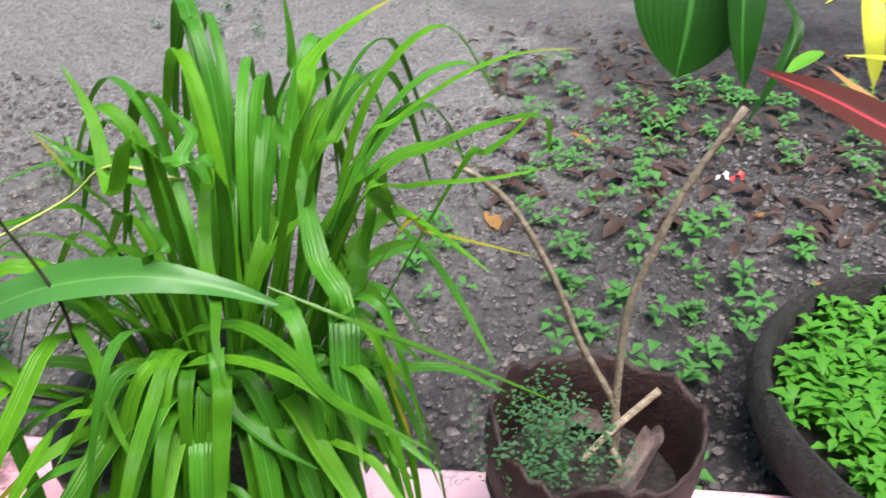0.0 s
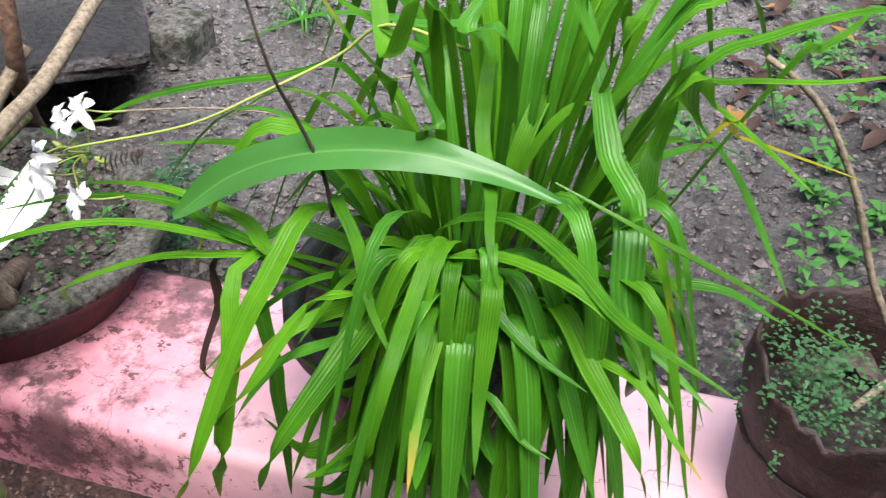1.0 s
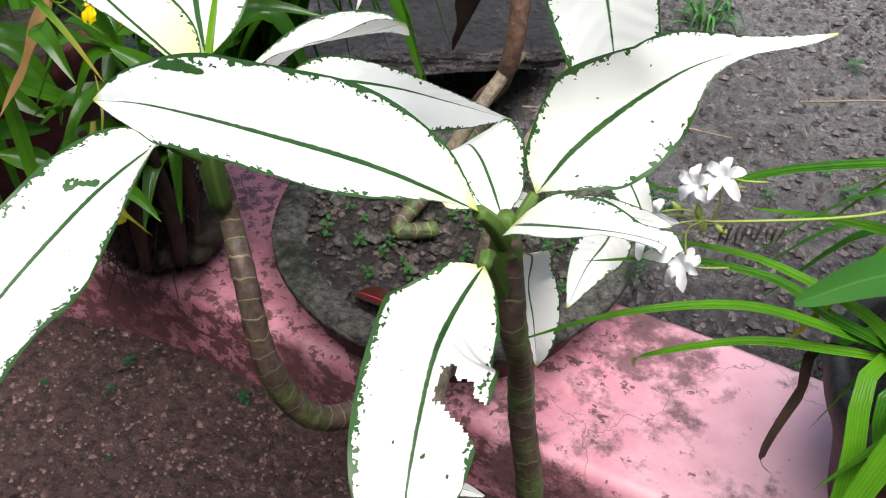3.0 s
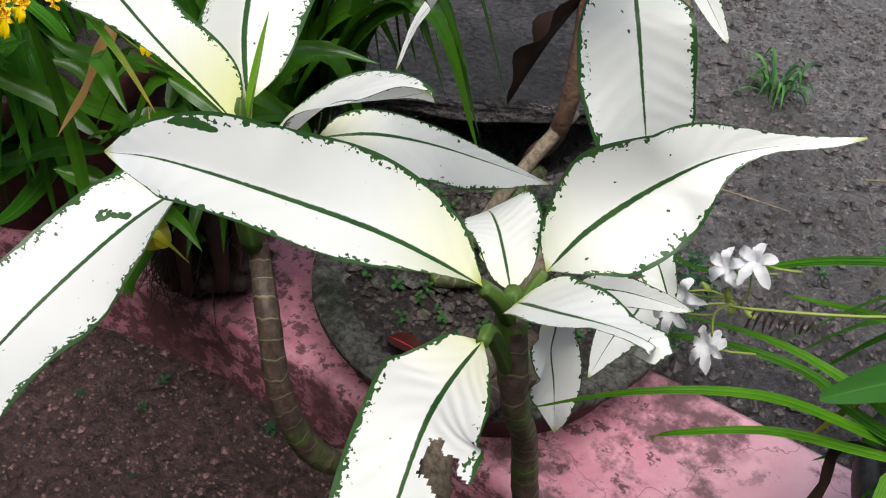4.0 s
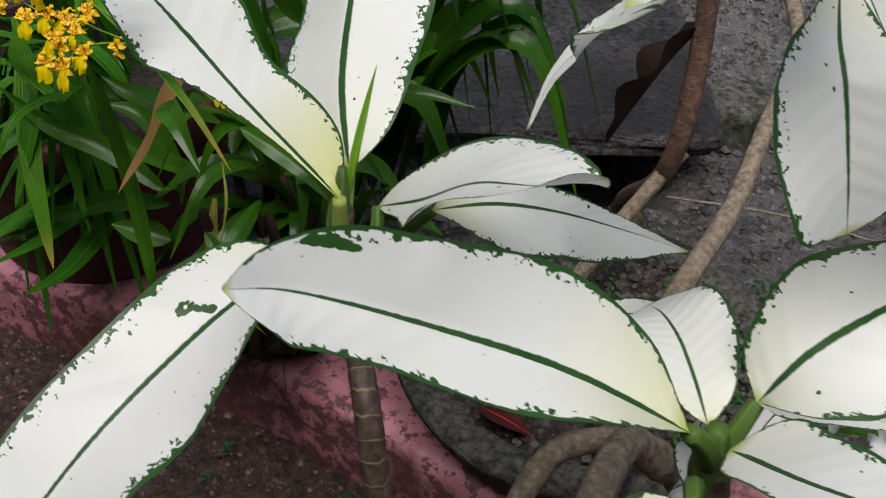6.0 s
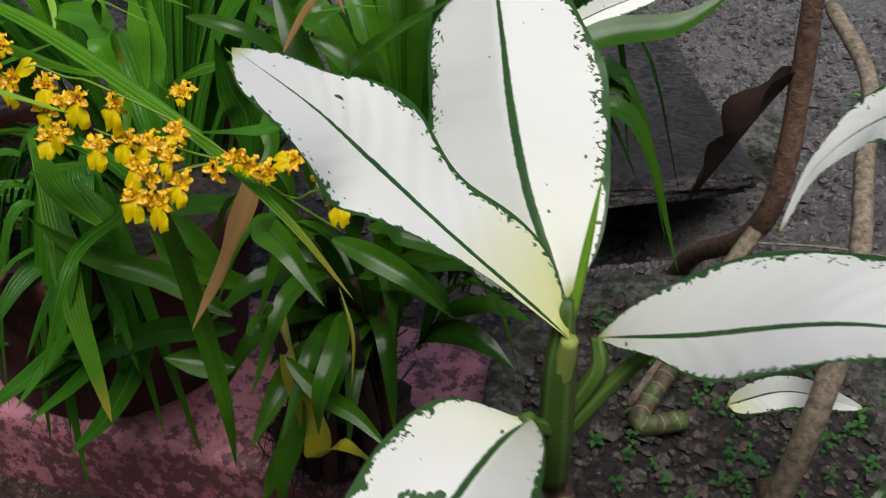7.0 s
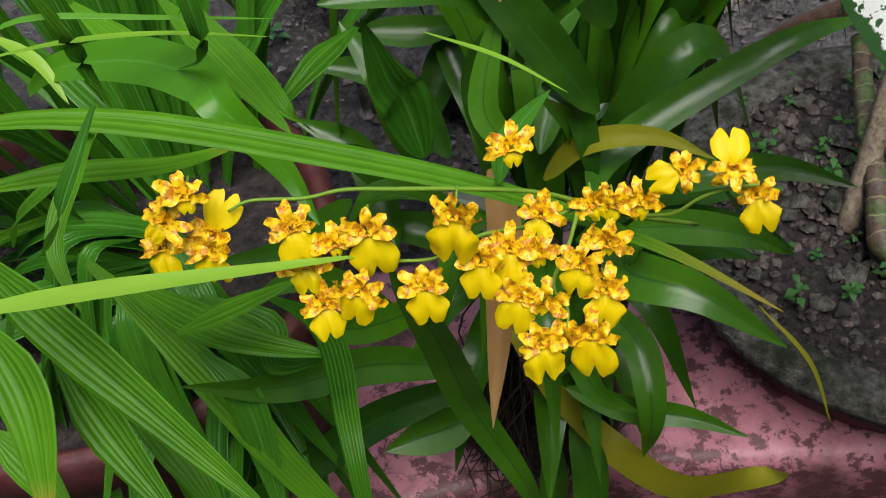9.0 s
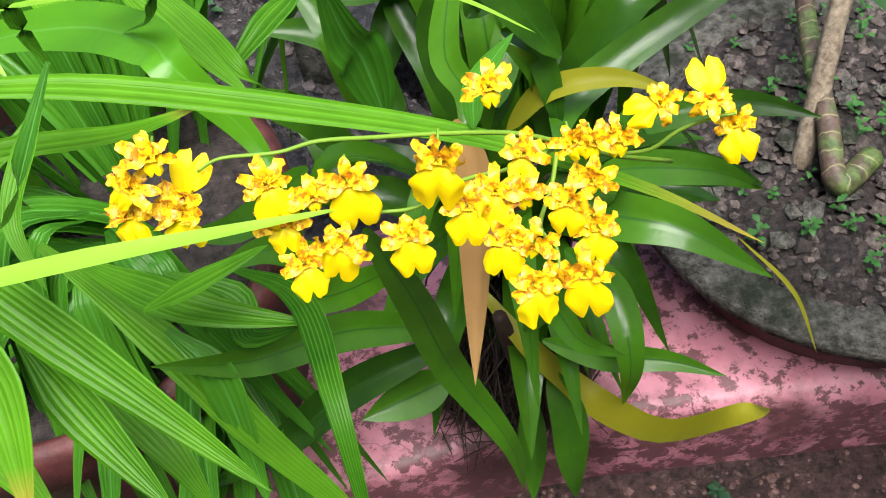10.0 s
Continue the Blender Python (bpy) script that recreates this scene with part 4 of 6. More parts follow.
tube(grass, [(-0.346, 0.050, 0.411), (-0.333, 0.012, 0.442), (-0.239, 0.044, 0.466), (-0.179, 0.072, 0.495), (-0.129, 0.121, 0.515), (-0.085, 0.120, 0.552), (-0.014, 0.115, 0.545)], [0.0010, 0.0014, 0.0016], leaf_stalk_mat, "flower_stalk", "thin yellow-green flower stalk", n=30)
tube(grass, [(-0.105, 0.038, 0.407), (-0.115, 0.042, 0.449), (-0.135, 0.042, 0.493), (-0.148, 0.020, 0.551), (-0.174, 0.026, 0.632)], [0.002, 0.0017, 0.001], root_mat, "dead_stalk", "thin dry brown stalk")

# ---- white variegated plant ----
white_plant = thing("white_variegated_plant", (-0.6, 0.2, 0.1), "tall leaning plant with big white leaves speckled green at the edges", "plant")
variegated_leaf(white_plant, [(-0.433, -0.233, 0.583), (-0.486, -0.256, 0.607), (-0.531, -0.296, 0.637), (-0.562, -0.331, 0.661), (-0.571, -0.356, 0.675)], (0.0237, 0.0284, 0.0314, 0.0216, 0.0208, 0.0225, 0.0126), (0.0347, 0.0380, 0.0372, 0.0322, 0.0278, 0.0159, 0.0077), (0.76, -0.12, 0.64), (-0.78, 0.05, -0.17), 0.38, mat=marked_leaf_mat)
variegated_leaf(white_plant, [(-0.707, -0.172, 0.490), (-0.717, -0.198, 0.484), (-0.726, -0.249, 0.471), (-0.737, -0.322, 0.440), (-0.721, -0.402, 0.426), (-0.709, -0.460, 0.405)], (0.0325, 0.0465, 0.0547, 0.0580, 0.0568, 0.0466, 0.0209), (0.0285, 0.0447, 0.0467, 0.0374, 0.0376, 0.0353, 0.0158), (-0.07, -0.53, 0.85), (-0.84, 0.13, 0.34), 0.38, mat=scrawled_leaf_mat)
variegated_leaf(white_plant, [(-0.418, -0.185, 0.569), (-0.405, -0.161, 0.594), (-0.375, -0.135, 0.629), (-0.347, -0.106, 0.644), (-0.294, -0.073, 0.659)], (0.0228, 0.0267, 0.0376, 0.0309, 0.0207, 0.0063, 0.0024), (0.0429, 0.0430, 0.0396, 0.0324, 0.0120, 0.0022, 0.0059), (-0.09, -0.68, 0.73), (0.86, -0.74, 0.21), 0.32)
variegated_leaf(white_plant, [(-0.419, -0.252, 0.565), (-0.424, -0.276, 0.547), (-0.424, -0.300, 0.526), (-0.405, -0.358, 0.508), (-0.398, -0.370, 0.490)], (0.0166, 0.0301, 0.0391, 0.0414, 0.0340, 0.0255, 0.0240), (0.0213, 0.0263, 0.0404, 0.0388, 0.0338, 0.0264, 0.0239), (0.31, -0.40, 0.86), (-0.64, -0.51, -0.11), 0.16, torn=True)
variegated_leaf(white_plant, [(-0.417, -0.221, 0.572), (-0.385, -0.248, 0.605), (-0.348, -0.261, 0.627), (-0.326, -0.270, 0.636), (-0.337, -0.260, 0.617)], (0.0299, 0.0272, 0.0240, 0.0129, 0.0101, 0.0068, 0.0034), (0.0155, 0.0162, 0.0224, 0.0171, 0.0084, 0.0046, 0.0026), (-0.05, -0.50, 0.86), (0.21, 0.85, 0.07), 0.19)
variegated_leaf(white_plant, [(-0.434, -0.194, 0.551), (-0.450, -0.176, 0.556), (-0.468, -0.154, 0.555), (-0.485, -0.132, 0.545), (-0.501, -0.108, 0.525)], (0.0090, 0.0120, 0.0140, 0.0170, 0.0200, 0.0200, 0.0120), (0.0110, 0.0190, 0.0258, 0.0300, 0.0300, 0.0270, 0.0150), (0.09, -0.42, 0.90), (-0.12, 0.18, 0.21), 0.12)
variegated_leaf(white_plant, [(-0.658, -0.099, 0.511), (-0.632, -0.064, 0.508), (-0.607, -0.020, 0.487), (-0.577, 0.030, 0.455), (-0.535, 0.071, 0.428)], (0.0130, 0.0190, 0.0198, 0.0166, 0.0112, 0.0071, 0.0020), (0.0080, 0.0281, 0.0379, 0.0359, 0.0311, 0.0199, 0.0058), (0.37, 0.18, 0.91), (-0.50, -0.45, -1.05), 0.13)
variegated_leaf(white_plant, [(-0.693, -0.111, 0.504), (-0.643, -0.137, 0.548), (-0.588, -0.168, 0.604), (-0.542, -0.182, 0.632), (-0.512, -0.178, 0.648)], (0.0160, 0.0321, 0.0506, 0.0538, 0.0478, 0.0400, 0.0250), (0.0060, 0.0100, 0.0293, 0.0379, 0.0326, 0.0270, 0.0180), (-0.21, -0.19, 0.96), (-0.70, 0.11, 0.95), 0.03)
variegated_leaf(white_plant, [(-0.700, -0.142, 0.525), (-0.758, -0.153, 0.572), (-0.807, -0.156, 0.608), (-0.836, -0.163, 0.635), (-0.876, -0.169, 0.659)], (0.0012, 0.0042, 0.0184, 0.0380, 0.0407, 0.0334, 0.0307), (0.0371, 0.0418, 0.0351, 0.0502, 0.0439, 0.0359, 0.0266), (0.57, -0.14, 0.81), (-0.15, -0.07, -0.54), 0.03, mat=yellow_based_leaf_mat)
variegated_leaf(white_plant, [(-0.712, -0.118, 0.529), (-0.754, -0.074, 0.555), (-0.790, -0.022, 0.578), (-0.815, 0.020, 0.595), (-0.848, 0.076, 0.615), (-0.878, 0.125, 0.623)], (0.0395, 0.0550, 0.0673, 0.0676, 0.0619, 0.0555, 0.0248), (0.0262, 0.0444, 0.0535, 0.0586, 0.0477, 0.0377, 0.0169), (-0.01, -0.76, 0.65), (-0.11, 0.03, -0.01), -0.37)
variegated_leaf(white_plant, [(-0.488, 0.028, 0.698), (-0.468, -0.006, 0.666), (-0.453, -0.024, 0.648), (-0.436, -0.034, 0.609), (-0.424, -0.034, 0.569)], (0.0038, 0.0207, 0.0339, 0.0347, 0.0346, 0.0339, 0.0340), (0.0015, 0.0184, 0.0355, 0.0444, 0.0478, 0.0454, 0.0411), (0.50, -0.71, 0.50), (0.54, 0.05, 0.33), 0.27)
variegated_leaf(white_plant, [(-0.518, -0.140, 0.715), (-0.550, -0.080, 0.680), (-0.588, -0.042, 0.638), (-0.612, -0.043, 0.603), (-0.620, -0.054, 0.566)], (0.0280, 0.0400, 0.0360, 0.0210, 0.0085, 0.0029, 0.0015), (0.0280, 0.0400, 0.0350, 0.0200, 0.0075, 0.0025, 0.0017), (-0.30, -0.47, 0.83), (0.10, -0.20, 0.60), 0.20)
variegated_leaf(white_plant, [(-0.430, -0.020, 0.780), (-0.455, -0.060, 0.778), (-0.485, -0.105, 0.765), (-0.531, -0.150, 0.714)], (0.012, 0.024, 0.031, 0.033, 0.03, 0.022, 0.011), (0.012, 0.024, 0.031, 0.033, 0.03, 0.022, 0.011), (-0.15, -0.55, 0.82), (0.0, 0.0, 0.0), 0.2)
variegated_leaf(white_plant, [(-0.467, -0.044, 0.390), (-0.470, -0.012, 0.358), (-0.472, -0.005, 0.318), (-0.462, -0.005, 0.279), (-0.447, -0.019, 0.238)], (0.0132, 0.0151, 0.0171, 0.0260, 0.0254, 0.0208, 0.0140), (0.0138, 0.0212, 0.0303, 0.0340, 0.0300, 0.0203, 0.0068), (0.34, -0.83, 0.45), (-0.22, 0.98, -0.55), 0.43)
variegated_leaf(white_plant, [(-0.430, 0.095, 0.367), (-0.427, 0.070, 0.340), (-0.435, 0.043, 0.320), (-0.434, -0.002, 0.307)], (0.008, 0.017, 0.023, 0.024, 0.02, 0.012, 0.005), (0.008, 0.016, 0.022, 0.023, 0.019, 0.012, 0.005), (0.21, -0.81, 0.54), (0.0, 0.0, 0.0), 0.2)
white_leaf(white_plant, [(-0.494, 0.150, 0.637), (-0.474, 0.152, 0.611), (-0.438, 0.151, 0.571)], 0.0267, (0.57, -0.68, 0.46), fold=0.2)
white_leaf(white_plant, [(-0.378, -0.031, 0.451), (-0.412, 0.001, 0.464), (-0.444, 0.003, 0.458)], 0.0311, (-0.30, -0.71, 0.64), fold=0.2, wave=0.2)
white_leaf(white_plant, [(-0.424, -0.108, 0.497), (-0.397, -0.090, 0.496), (-0.354, -0.072, 0.490)], 0.0234, (0.37, -0.58, 0.73), fold=0.2)
white_leaf(white_plant, [(-0.448, -0.252, 0.316), (-0.430, -0.235, 0.329), (-0.407, -0.230, 0.330)], 0.0140, (0.14, -0.71, 0.69), fold=0.3)
white_leaf(white_plant, [(-0.633, 0.145, 0.241), (-0.588, 0.176, 0.251), (-0.526, 0.198, 0.240)], 0.0334, (0.36, -0.72, 0.59), fold=0.2)
tube(white_plant, [(-0.426, -0.206, 0.549), (-0.412, -0.208, 0.479), (-0.413, -0.178, 0.415), (-0.410, -0.164, 0.346), (-0.397, -0.153, 0.254), (-0.391, -0.137, 0.154), (-0.384, -0.11, 0.03)], [0.0088, 0.0090, 0.0092, 0.0100, 0.0110, 0.0120, 0.0130], ringed_mat, "stem", "ringed green-brown stem", n=54, rings=0.06)
tube(white_plant, [(-0.705, -0.135, 0.510), (-0.701, -0.139, 0.455), (-0.704, -0.126, 0.415), (-0.695, -0.130, 0.380), (-0.666, -0.154, 0.345), (-0.643, -0.168, 0.285), (-0.623, -0.154, 0.215), (-0.600, -0.118, 0.175), (-0.555, -0.030, 0.165), (-0.550, 0.100, 0.140), (-0.580, 0.200, 0.100)], [0.0085, 0.0085, 0.009, 0.0095, 0.0105, 0.0115, 0.0125, 0.013, 0.0135, 0.014, 0.015], brown_ringed_mat, "stem", "browned ringed stem bent like an elbow", n=80, rings=0.06)
tube(white_plant, [(-0.497, 0.027, 0.242), (-0.521, -0.007, 0.286), (-0.507, -0.102, 0.313), (-0.488, -0.158, 0.277), (-0.463, -0.163, 0.146), (-0.453, -0.160, 0.027)], [0.0150, 0.0140, 0.0135, 0.0130, 0.0130, 0.0130], bark_mat, "stem", "thick pale brown stem", n=36, rings=0.05)
tube(white_plant, [(-0.479, 0.054, 0.192), (-0.510, 0.018, 0.265), (-0.567, -0.033, 0.268), (-0.580, -0.094, 0.203)], [0.0120, 0.0120, 0.0110, 0.0100], bark_mat, "stem", "", n=24, rings=0.05)
tube(white_plant, [(-0.427, -0.206, 0.565), (-0.425, -0.206, 0.540), (-0.415, -0.209, 0.495)], [0.0050, 0.0100, 0.0098], sheath_mat, "crown", "pale green leaf sheath", n=10)
tube(white_plant, [(-0.674, 0.222, 0.125), (-0.713, 0.194, 0.130), (-0.707, 0.255, 0.145), (-0.703, 0.324, 0.160), (-0.692, 0.408, 0.180)], [0.0110, 0.0110, 0.0100, 0.0095, 0.0090], ringed_mat, "stem", "mossy green-brown stem", n=30, rings=0.05)

# ---- dancing-lady orchid clump with yellow flowers ----
yellow_orchid = thing("yellow_orchid", (-1.0, 0.12, KERB_TOP), "orchid with dark strap leaves and sprays of small yellow flowers", "orchid")
left_grass = thing("striped_leaf_plant", (-1.31, 0.18, 0.2), "clump of broad pleated green leaves arching over the kerb", "plant")
blade(yellow_orchid, [(-0.975, 0.093, 0.289), (-0.907, 0.108, 0.324), (-0.857, 0.100, 0.345), (-0.805, 0.075, 0.351)], 0.0249, orchid_leaf_mat, shape="lance", fold=0.3, across=4, up=(0, -0.6, 0.8))
blade(yellow_orchid, [(-0.963, 0.091, 0.285), (-0.911, 0.070, 0.329), (-0.870, 0.049, 0.340), (-0.850, 0.026, 0.352)], 0.0256, orchid_leaf_mat, shape="lance", fold=0.3, across=4, up=(0, -0.6, 0.8))
blade(yellow_orchid, [(-0.968, 0.077, 0.342), (-0.970, 0.083, 0.398), (-0.994, 0.055, 0.463)], 0.0206, orchid_leaf_mat, shape="lance", fold=0.3, across=4, up=(0, -0.6, 0.8))
blade(yellow_orchid, [(-1.025, 0.099, 0.368), (-1.031, 0.121, 0.420), (-1.016, 0.141, 0.451)], 0.0215, orchid_leaf_mat, shape="lance", fold=0.3, across=4, up=(0, -0.6, 0.8))
blade(yellow_orchid, [(-1.078, 0.115, 0.355), (-1.085, 0.116, 0.424), (-1.114, 0.147, 0.452)], 0.0284, orchid_leaf_mat, shape="lance", fold=0.3, across=4, up=(0, -0.6, 0.8))
blade(yellow_orchid, [(-1.025, 0.039, 0.264), (-0.994, 0.001, 0.235), (-0.958, -0.016, 0.190), (-0.922, -0.066, 0.231), (-0.881, -0.088, 0.290), (-0.856, -0.066, 0.248)], 0.0240, yellow_leaf_mat, fold=0.25, n=24)
blade(yellow_orchid, [(-1.022, 0.020, 0.445), (-1.016, -0.002, 0.415), (-1.022, -0.032, 0.372), (-1.030, -0.073, 0.332)], 0.021, dry_leaf_mat, fold=0.6, shape="lance", wave=0.2)
blade(yellow_orchid, [(-1.064, 0.174, 0.298), (-1.102, 0.208, 0.348), (-1.164, 0.206, 0.372)], 0.0288, orchid_leaf_mat, shape="lance", fold=0.3, across=4, up=(0, -0.6, 0.8))
blade(yellow_orchid, [(-1.083, 0.212, 0.298), (-1.055, 0.251, 0.341), (-0.986, 0.273, 0.366)], 0.0299, orchid_leaf_mat, shape="lance", fold=0.3, across=4, up=(0, -0.6, 0.8))
blade(yellow_orchid, [(-0.997, 0.168, 0.301), (-0.979, 0.214, 0.335), (-0.953, 0.264, 0.371)], 0.0247, orchid_leaf_mat, shape="lance", fold=0.3, across=4, up=(0, -0.6, 0.8))
blade(yellow_orchid, [(-1.122, 0.236, 0.373), (-1.077, 0.237, 0.367), (-1.035, 0.235, 0.376)], 0.0246, orchid_leaf_mat, shape="lance", fold=0.3, across=4, up=(0, -0.6, 0.8))
blade(yellow_orchid, [(-1.139, 0.147, 0.288), (-1.176, 0.082, 0.309), (-1.213, 0.061, 0.331)], 0.0237, orchid_leaf_mat, shape="lance", fold=0.3, across=4, up=(0, -0.6, 0.8))
blade(yellow_orchid, [(-1.081, 0.080, 0.243), (-1.125, 0.027, 0.292), (-1.155, 0.022, 0.326)], 0.0229, orchid_leaf_mat, shape="lance", fold=0.3, across=4, up=(0, -0.6, 0.8))
blade(yellow_orchid, [(-1.098, 0.066, 0.235), (-1.153, 0.068, 0.295), (-1.195, 0.041, 0.313)], 0.0235, orchid_leaf_mat, shape="lance", fold=0.3, across=4, up=(0, -0.6, 0.8))
blade(yellow_orchid, [(-0.959, 0.196, 0.301), (-0.929, 0.240, 0.332), (-0.915, 0.287, 0.367)], 0.0252, orchid_leaf_mat, shape="lance", fold=0.3, across=4, up=(0, -0.6, 0.8))
blade(yellow_orchid, [(-1.115, 0.152, 0.221), (-1.140, 0.210, 0.271), (-1.193, 0.232, 0.296)], 0.0297, orchid_leaf_mat, shape="lance", fold=0.3, across=4, up=(0, -0.6, 0.8))
blade(yellow_orchid, [(-1.028, 0.079, 0.151), (-0.980, 0.047, 0.152), (-0.946, 0.042, 0.160)], 0.0245, orchid_leaf_mat, shape="lance", fold=0.3, across=4, up=(0, -0.6, 0.8))
tube(yellow_orchid, [(-0.918, -0.020, 0.437), (-0.952, -0.040, 0.470), (-0.979, -0.060, 0.506), (-0.998, -0.070, 0.525), (-1.024, -0.078, 0.538), (-1.049, -0.085, 0.548), (-1.068, -0.090, 0.555), (-1.083, -0.093, 0.555), (-1.102, -0.097, 0.560), (-1.111, -0.100, 0.558)], [0.0012, 0.0011, 0.0010, 0.0009, 0.0008, 0.0006], stalk_mat, "flower_spike", "slender green flower spike", n=44, sides=6)
tube(yellow_orchid, [(-0.980, -0.060, 0.501), (-1.000, -0.080, 0.515), (-1.018, -0.095, 0.529), (-1.035, -0.105, 0.529), (-1.050, -0.108, 0.532)], [0.0010, 0.0009, 0.0007], stalk_mat, "flower_spike", "", n=18, sides=6)
tube(yellow_orchid, [(-0.978, -0.060, 0.502), (-0.984, -0.090, 0.513), (-0.991, -0.110, 0.514), (-0.986, -0.120, 0.512), (-0.987, -0.130, 0.508)], [0.0010, 0.0009, 0.0007], stalk_mat, "flower_spike", "", n=16, sides=6)
tube(yellow_orchid, [(-0.952, -0.040, 0.470), (-0.935, -0.045, 0.476), (-0.923, -0.045, 0.486), (-0.909, -0.045, 0.491), (-0.899, -0.045, 0.492)], [0.0010, 0.0009, 0.0007], stalk_mat, "flower_spike", "", n=16, sides=6)
white_leaf(white_plant, [(-0.846, 0.202, 0.519), (-0.815, 0.231, 0.536), (-0.783, 0.258, 0.549), (-0.754, 0.283, 0.561)], 0.0231, (0.34, -0.71, 0.62), fold=0.2)
blade(yellow_orchid, [(-0.839, 0.163, 0.513), (-0.798, 0.199, 0.531), (-0.752, 0.228, 0.538), (-0.720, 0.263, 0.561)], 0.0261, orchid_leaf_mat, shape="lance", fold=0.3, across=4, up=(0, -0.6, 0.8))
blade(yellow_orchid, [(-0.950, 0.104, 0.466), (-0.974, 0.093, 0.510), (-1.013, 0.087, 0.527)], 0.0254, orchid_leaf_mat, shape="lance", fold=0.3, across=4, up=(0, -0.6, 0.8))
blade(yellow_orchid, [(-0.961, 0.070, 0.432), (-1.006, 0.076, 0.509), (-1.052, 0.100, 0.565)], 0.0273, orchid_leaf_mat, shape="lance", fold=0.3, across=4, up=(0, -0.6, 0.8))
blade(yellow_orchid, [(-1.032, 0.170, 0.257), (-1.038, 0.195, 0.311), (-1.062, 0.240, 0.350), (-1.065, 0.279, 0.382)], 0.0237, orchid_leaf_mat, shape="lance", fold=0.3, across=4, up=(0, -0.6, 0.8))
blade(yellow_orchid, [(-1.006, 0.182, 0.263), (-0.984, 0.205, 0.311), (-0.966, 0.235, 0.333)], 0.0255, orchid_leaf_mat, shape="lance", fold=0.3, across=4, up=(0, -0.6, 0.8))
blade(yellow_orchid, [(-1.101, 0.167, 0.264), (-1.130, 0.170, 0.305), (-1.157, 0.157, 0.332)], 0.0243, orchid_leaf_mat, shape="lance", fold=0.3, across=4, up=(0, -0.6, 0.8))
blade(yellow_orchid, [(-1.009, 0.052, 0.528), (-1.001, 0.082, 0.556), (-0.990, 0.094, 0.563), (-0.976, 0.090, 0.551)], 0.0094, dry_leaf_mat, fold=0.5, shape="lance")
blade(yellow_orchid, [(-1.078, 0.112, 0.526), (-1.039, 0.108, 0.522), (-1.000, 0.122, 0.537)], 0.0162, orchid_leaf_mat, shape="lance", fold=0.3, across=4, up=(0, -0.6, 0.8))
blade(left_grass, [(-1.195, -0.038, 0.371), (-1.173, -0.055, 0.351), (-1.166, -0.076, 0.314), (-1.160, -0.104, 0.272)], 0.0210, smooth_mat, pleat=0.0006, across=8)
blade(left_grass, [(-1.259, 0.004, 0.407), (-1.224, -0.020, 0.374), (-1.188, -0.049, 0.345), (-1.158, -0.076, 0.308), (-1.124, -0.099, 0.264), (-1.100, -0.115, 0.230)], 0.024, grass_mat, pleat=0.0006, across=10)
blade(left_grass, [(-1.280, 0.070, 0.480), (-1.249, 0.060, 0.504), (-1.195, 0.043, 0.518), (-1.155, 0.016, 0.525), (-1.142, -0.002, 0.523), (-1.120, -0.009, 0.486), (-1.104, -0.030, 0.466)], 0.0250, plain_green_mat, fold=0.2, across=6, up=(0, -0.6, 0.8), n=28)
blade(left_grass, [(-1.137, -0.105, 0.620), (-1.152, -0.128, 0.597), (-1.168, -0.125, 0.573), (-1.189, -0.116, 0.555)], 0.010, smooth_mat, fold=0.3)
blade(left_grass, [(-1.168, 0.049, 0.538), (-1.148, 0.043, 0.560), (-1.112, 0.039, 0.556), (-1.076, 0.033, 0.556)], 0.0067, grass_mat, pleat=0.0005, across=8)
blade(left_grass, [(-1.082, 0.104, 0.505), (-1.043, 0.120, 0.519), (-1.005, 0.135, 0.533), (-0.969, 0.137, 0.541)], 0.0079, bright_weed_mat, pleat=0.0005, across=8)
blade(yellow_orchid, [(-1.007, 0.127, 0.422), (-0.986, 0.095, 0.484), (-0.939, 0.072, 0.542), (-0.871, 0.078, 0.596)], 0.0176, orchid_leaf_mat, shape="lance", fold=0.3, across=4, up=(0, -0.6, 0.8))
blade(yellow_orchid, [(-0.968, 0.045, 0.390), (-0.946, 0.087, 0.389), (-0.850, 0.127, 0.421), (-0.787, 0.159, 0.413)], 0.0218, orchid_leaf_mat, shape="lance", fold=0.3, across=4, up=(0, -0.6, 0.8))
blade(yellow_orchid, [(-1.064, 0.069, 0.407), (-1.069, 0.072, 0.448), (-1.074, 0.064, 0.473), (-1.080, 0.059, 0.520)], 0.0310, smooth_mat, shape="lance", fold=0.3, across=6, n=22, up=(0, -0.6, 0.8))
blade(left_grass, [(-1.185, 0.103, 0.512), (-1.148, 0.066, 0.491), (-1.126, 0.038, 0.482), (-1.116, 0.044, 0.457)], 0.0128, grass_mat, pleat=0.0005, across=8)
blade(left_grass, [(-1.273, -0.021, 0.453), (-1.256, -0.024, 0.480), (-1.230, -0.013, 0.496), (-1.211, 0.019, 0.503)], 0.0115, grass_mat, pleat=0.0005, across=8)
blade(left_grass, [(-1.208, 0.003, 0.601), (-1.199, -0.000, 0.571), (-1.200, 0.004, 0.546), (-1.196, 0.003, 0.523)], 0.0087, grass_mat, pleat=0.0005, across=8)
blade(left_grass, [(-1.160, 0.041, 0.586), (-1.140, 0.004, 0.592), (-1.141, 0.001, 0.553), (-1.169, 0.027, 0.523)], 0.0092, smooth_mat, pleat=0.0005, across=8)
blade(yellow_orchid, [(-1.097, 0.048, 0.539), (-1.056, 0.054, 0.536), (-1.031, 0.072, 0.517), (-1.006, 0.077, 0.486)], 0.0142, orchid_leaf_mat, shape="lance", fold=0.3, across=4, up=(0, -0.6, 0.8))
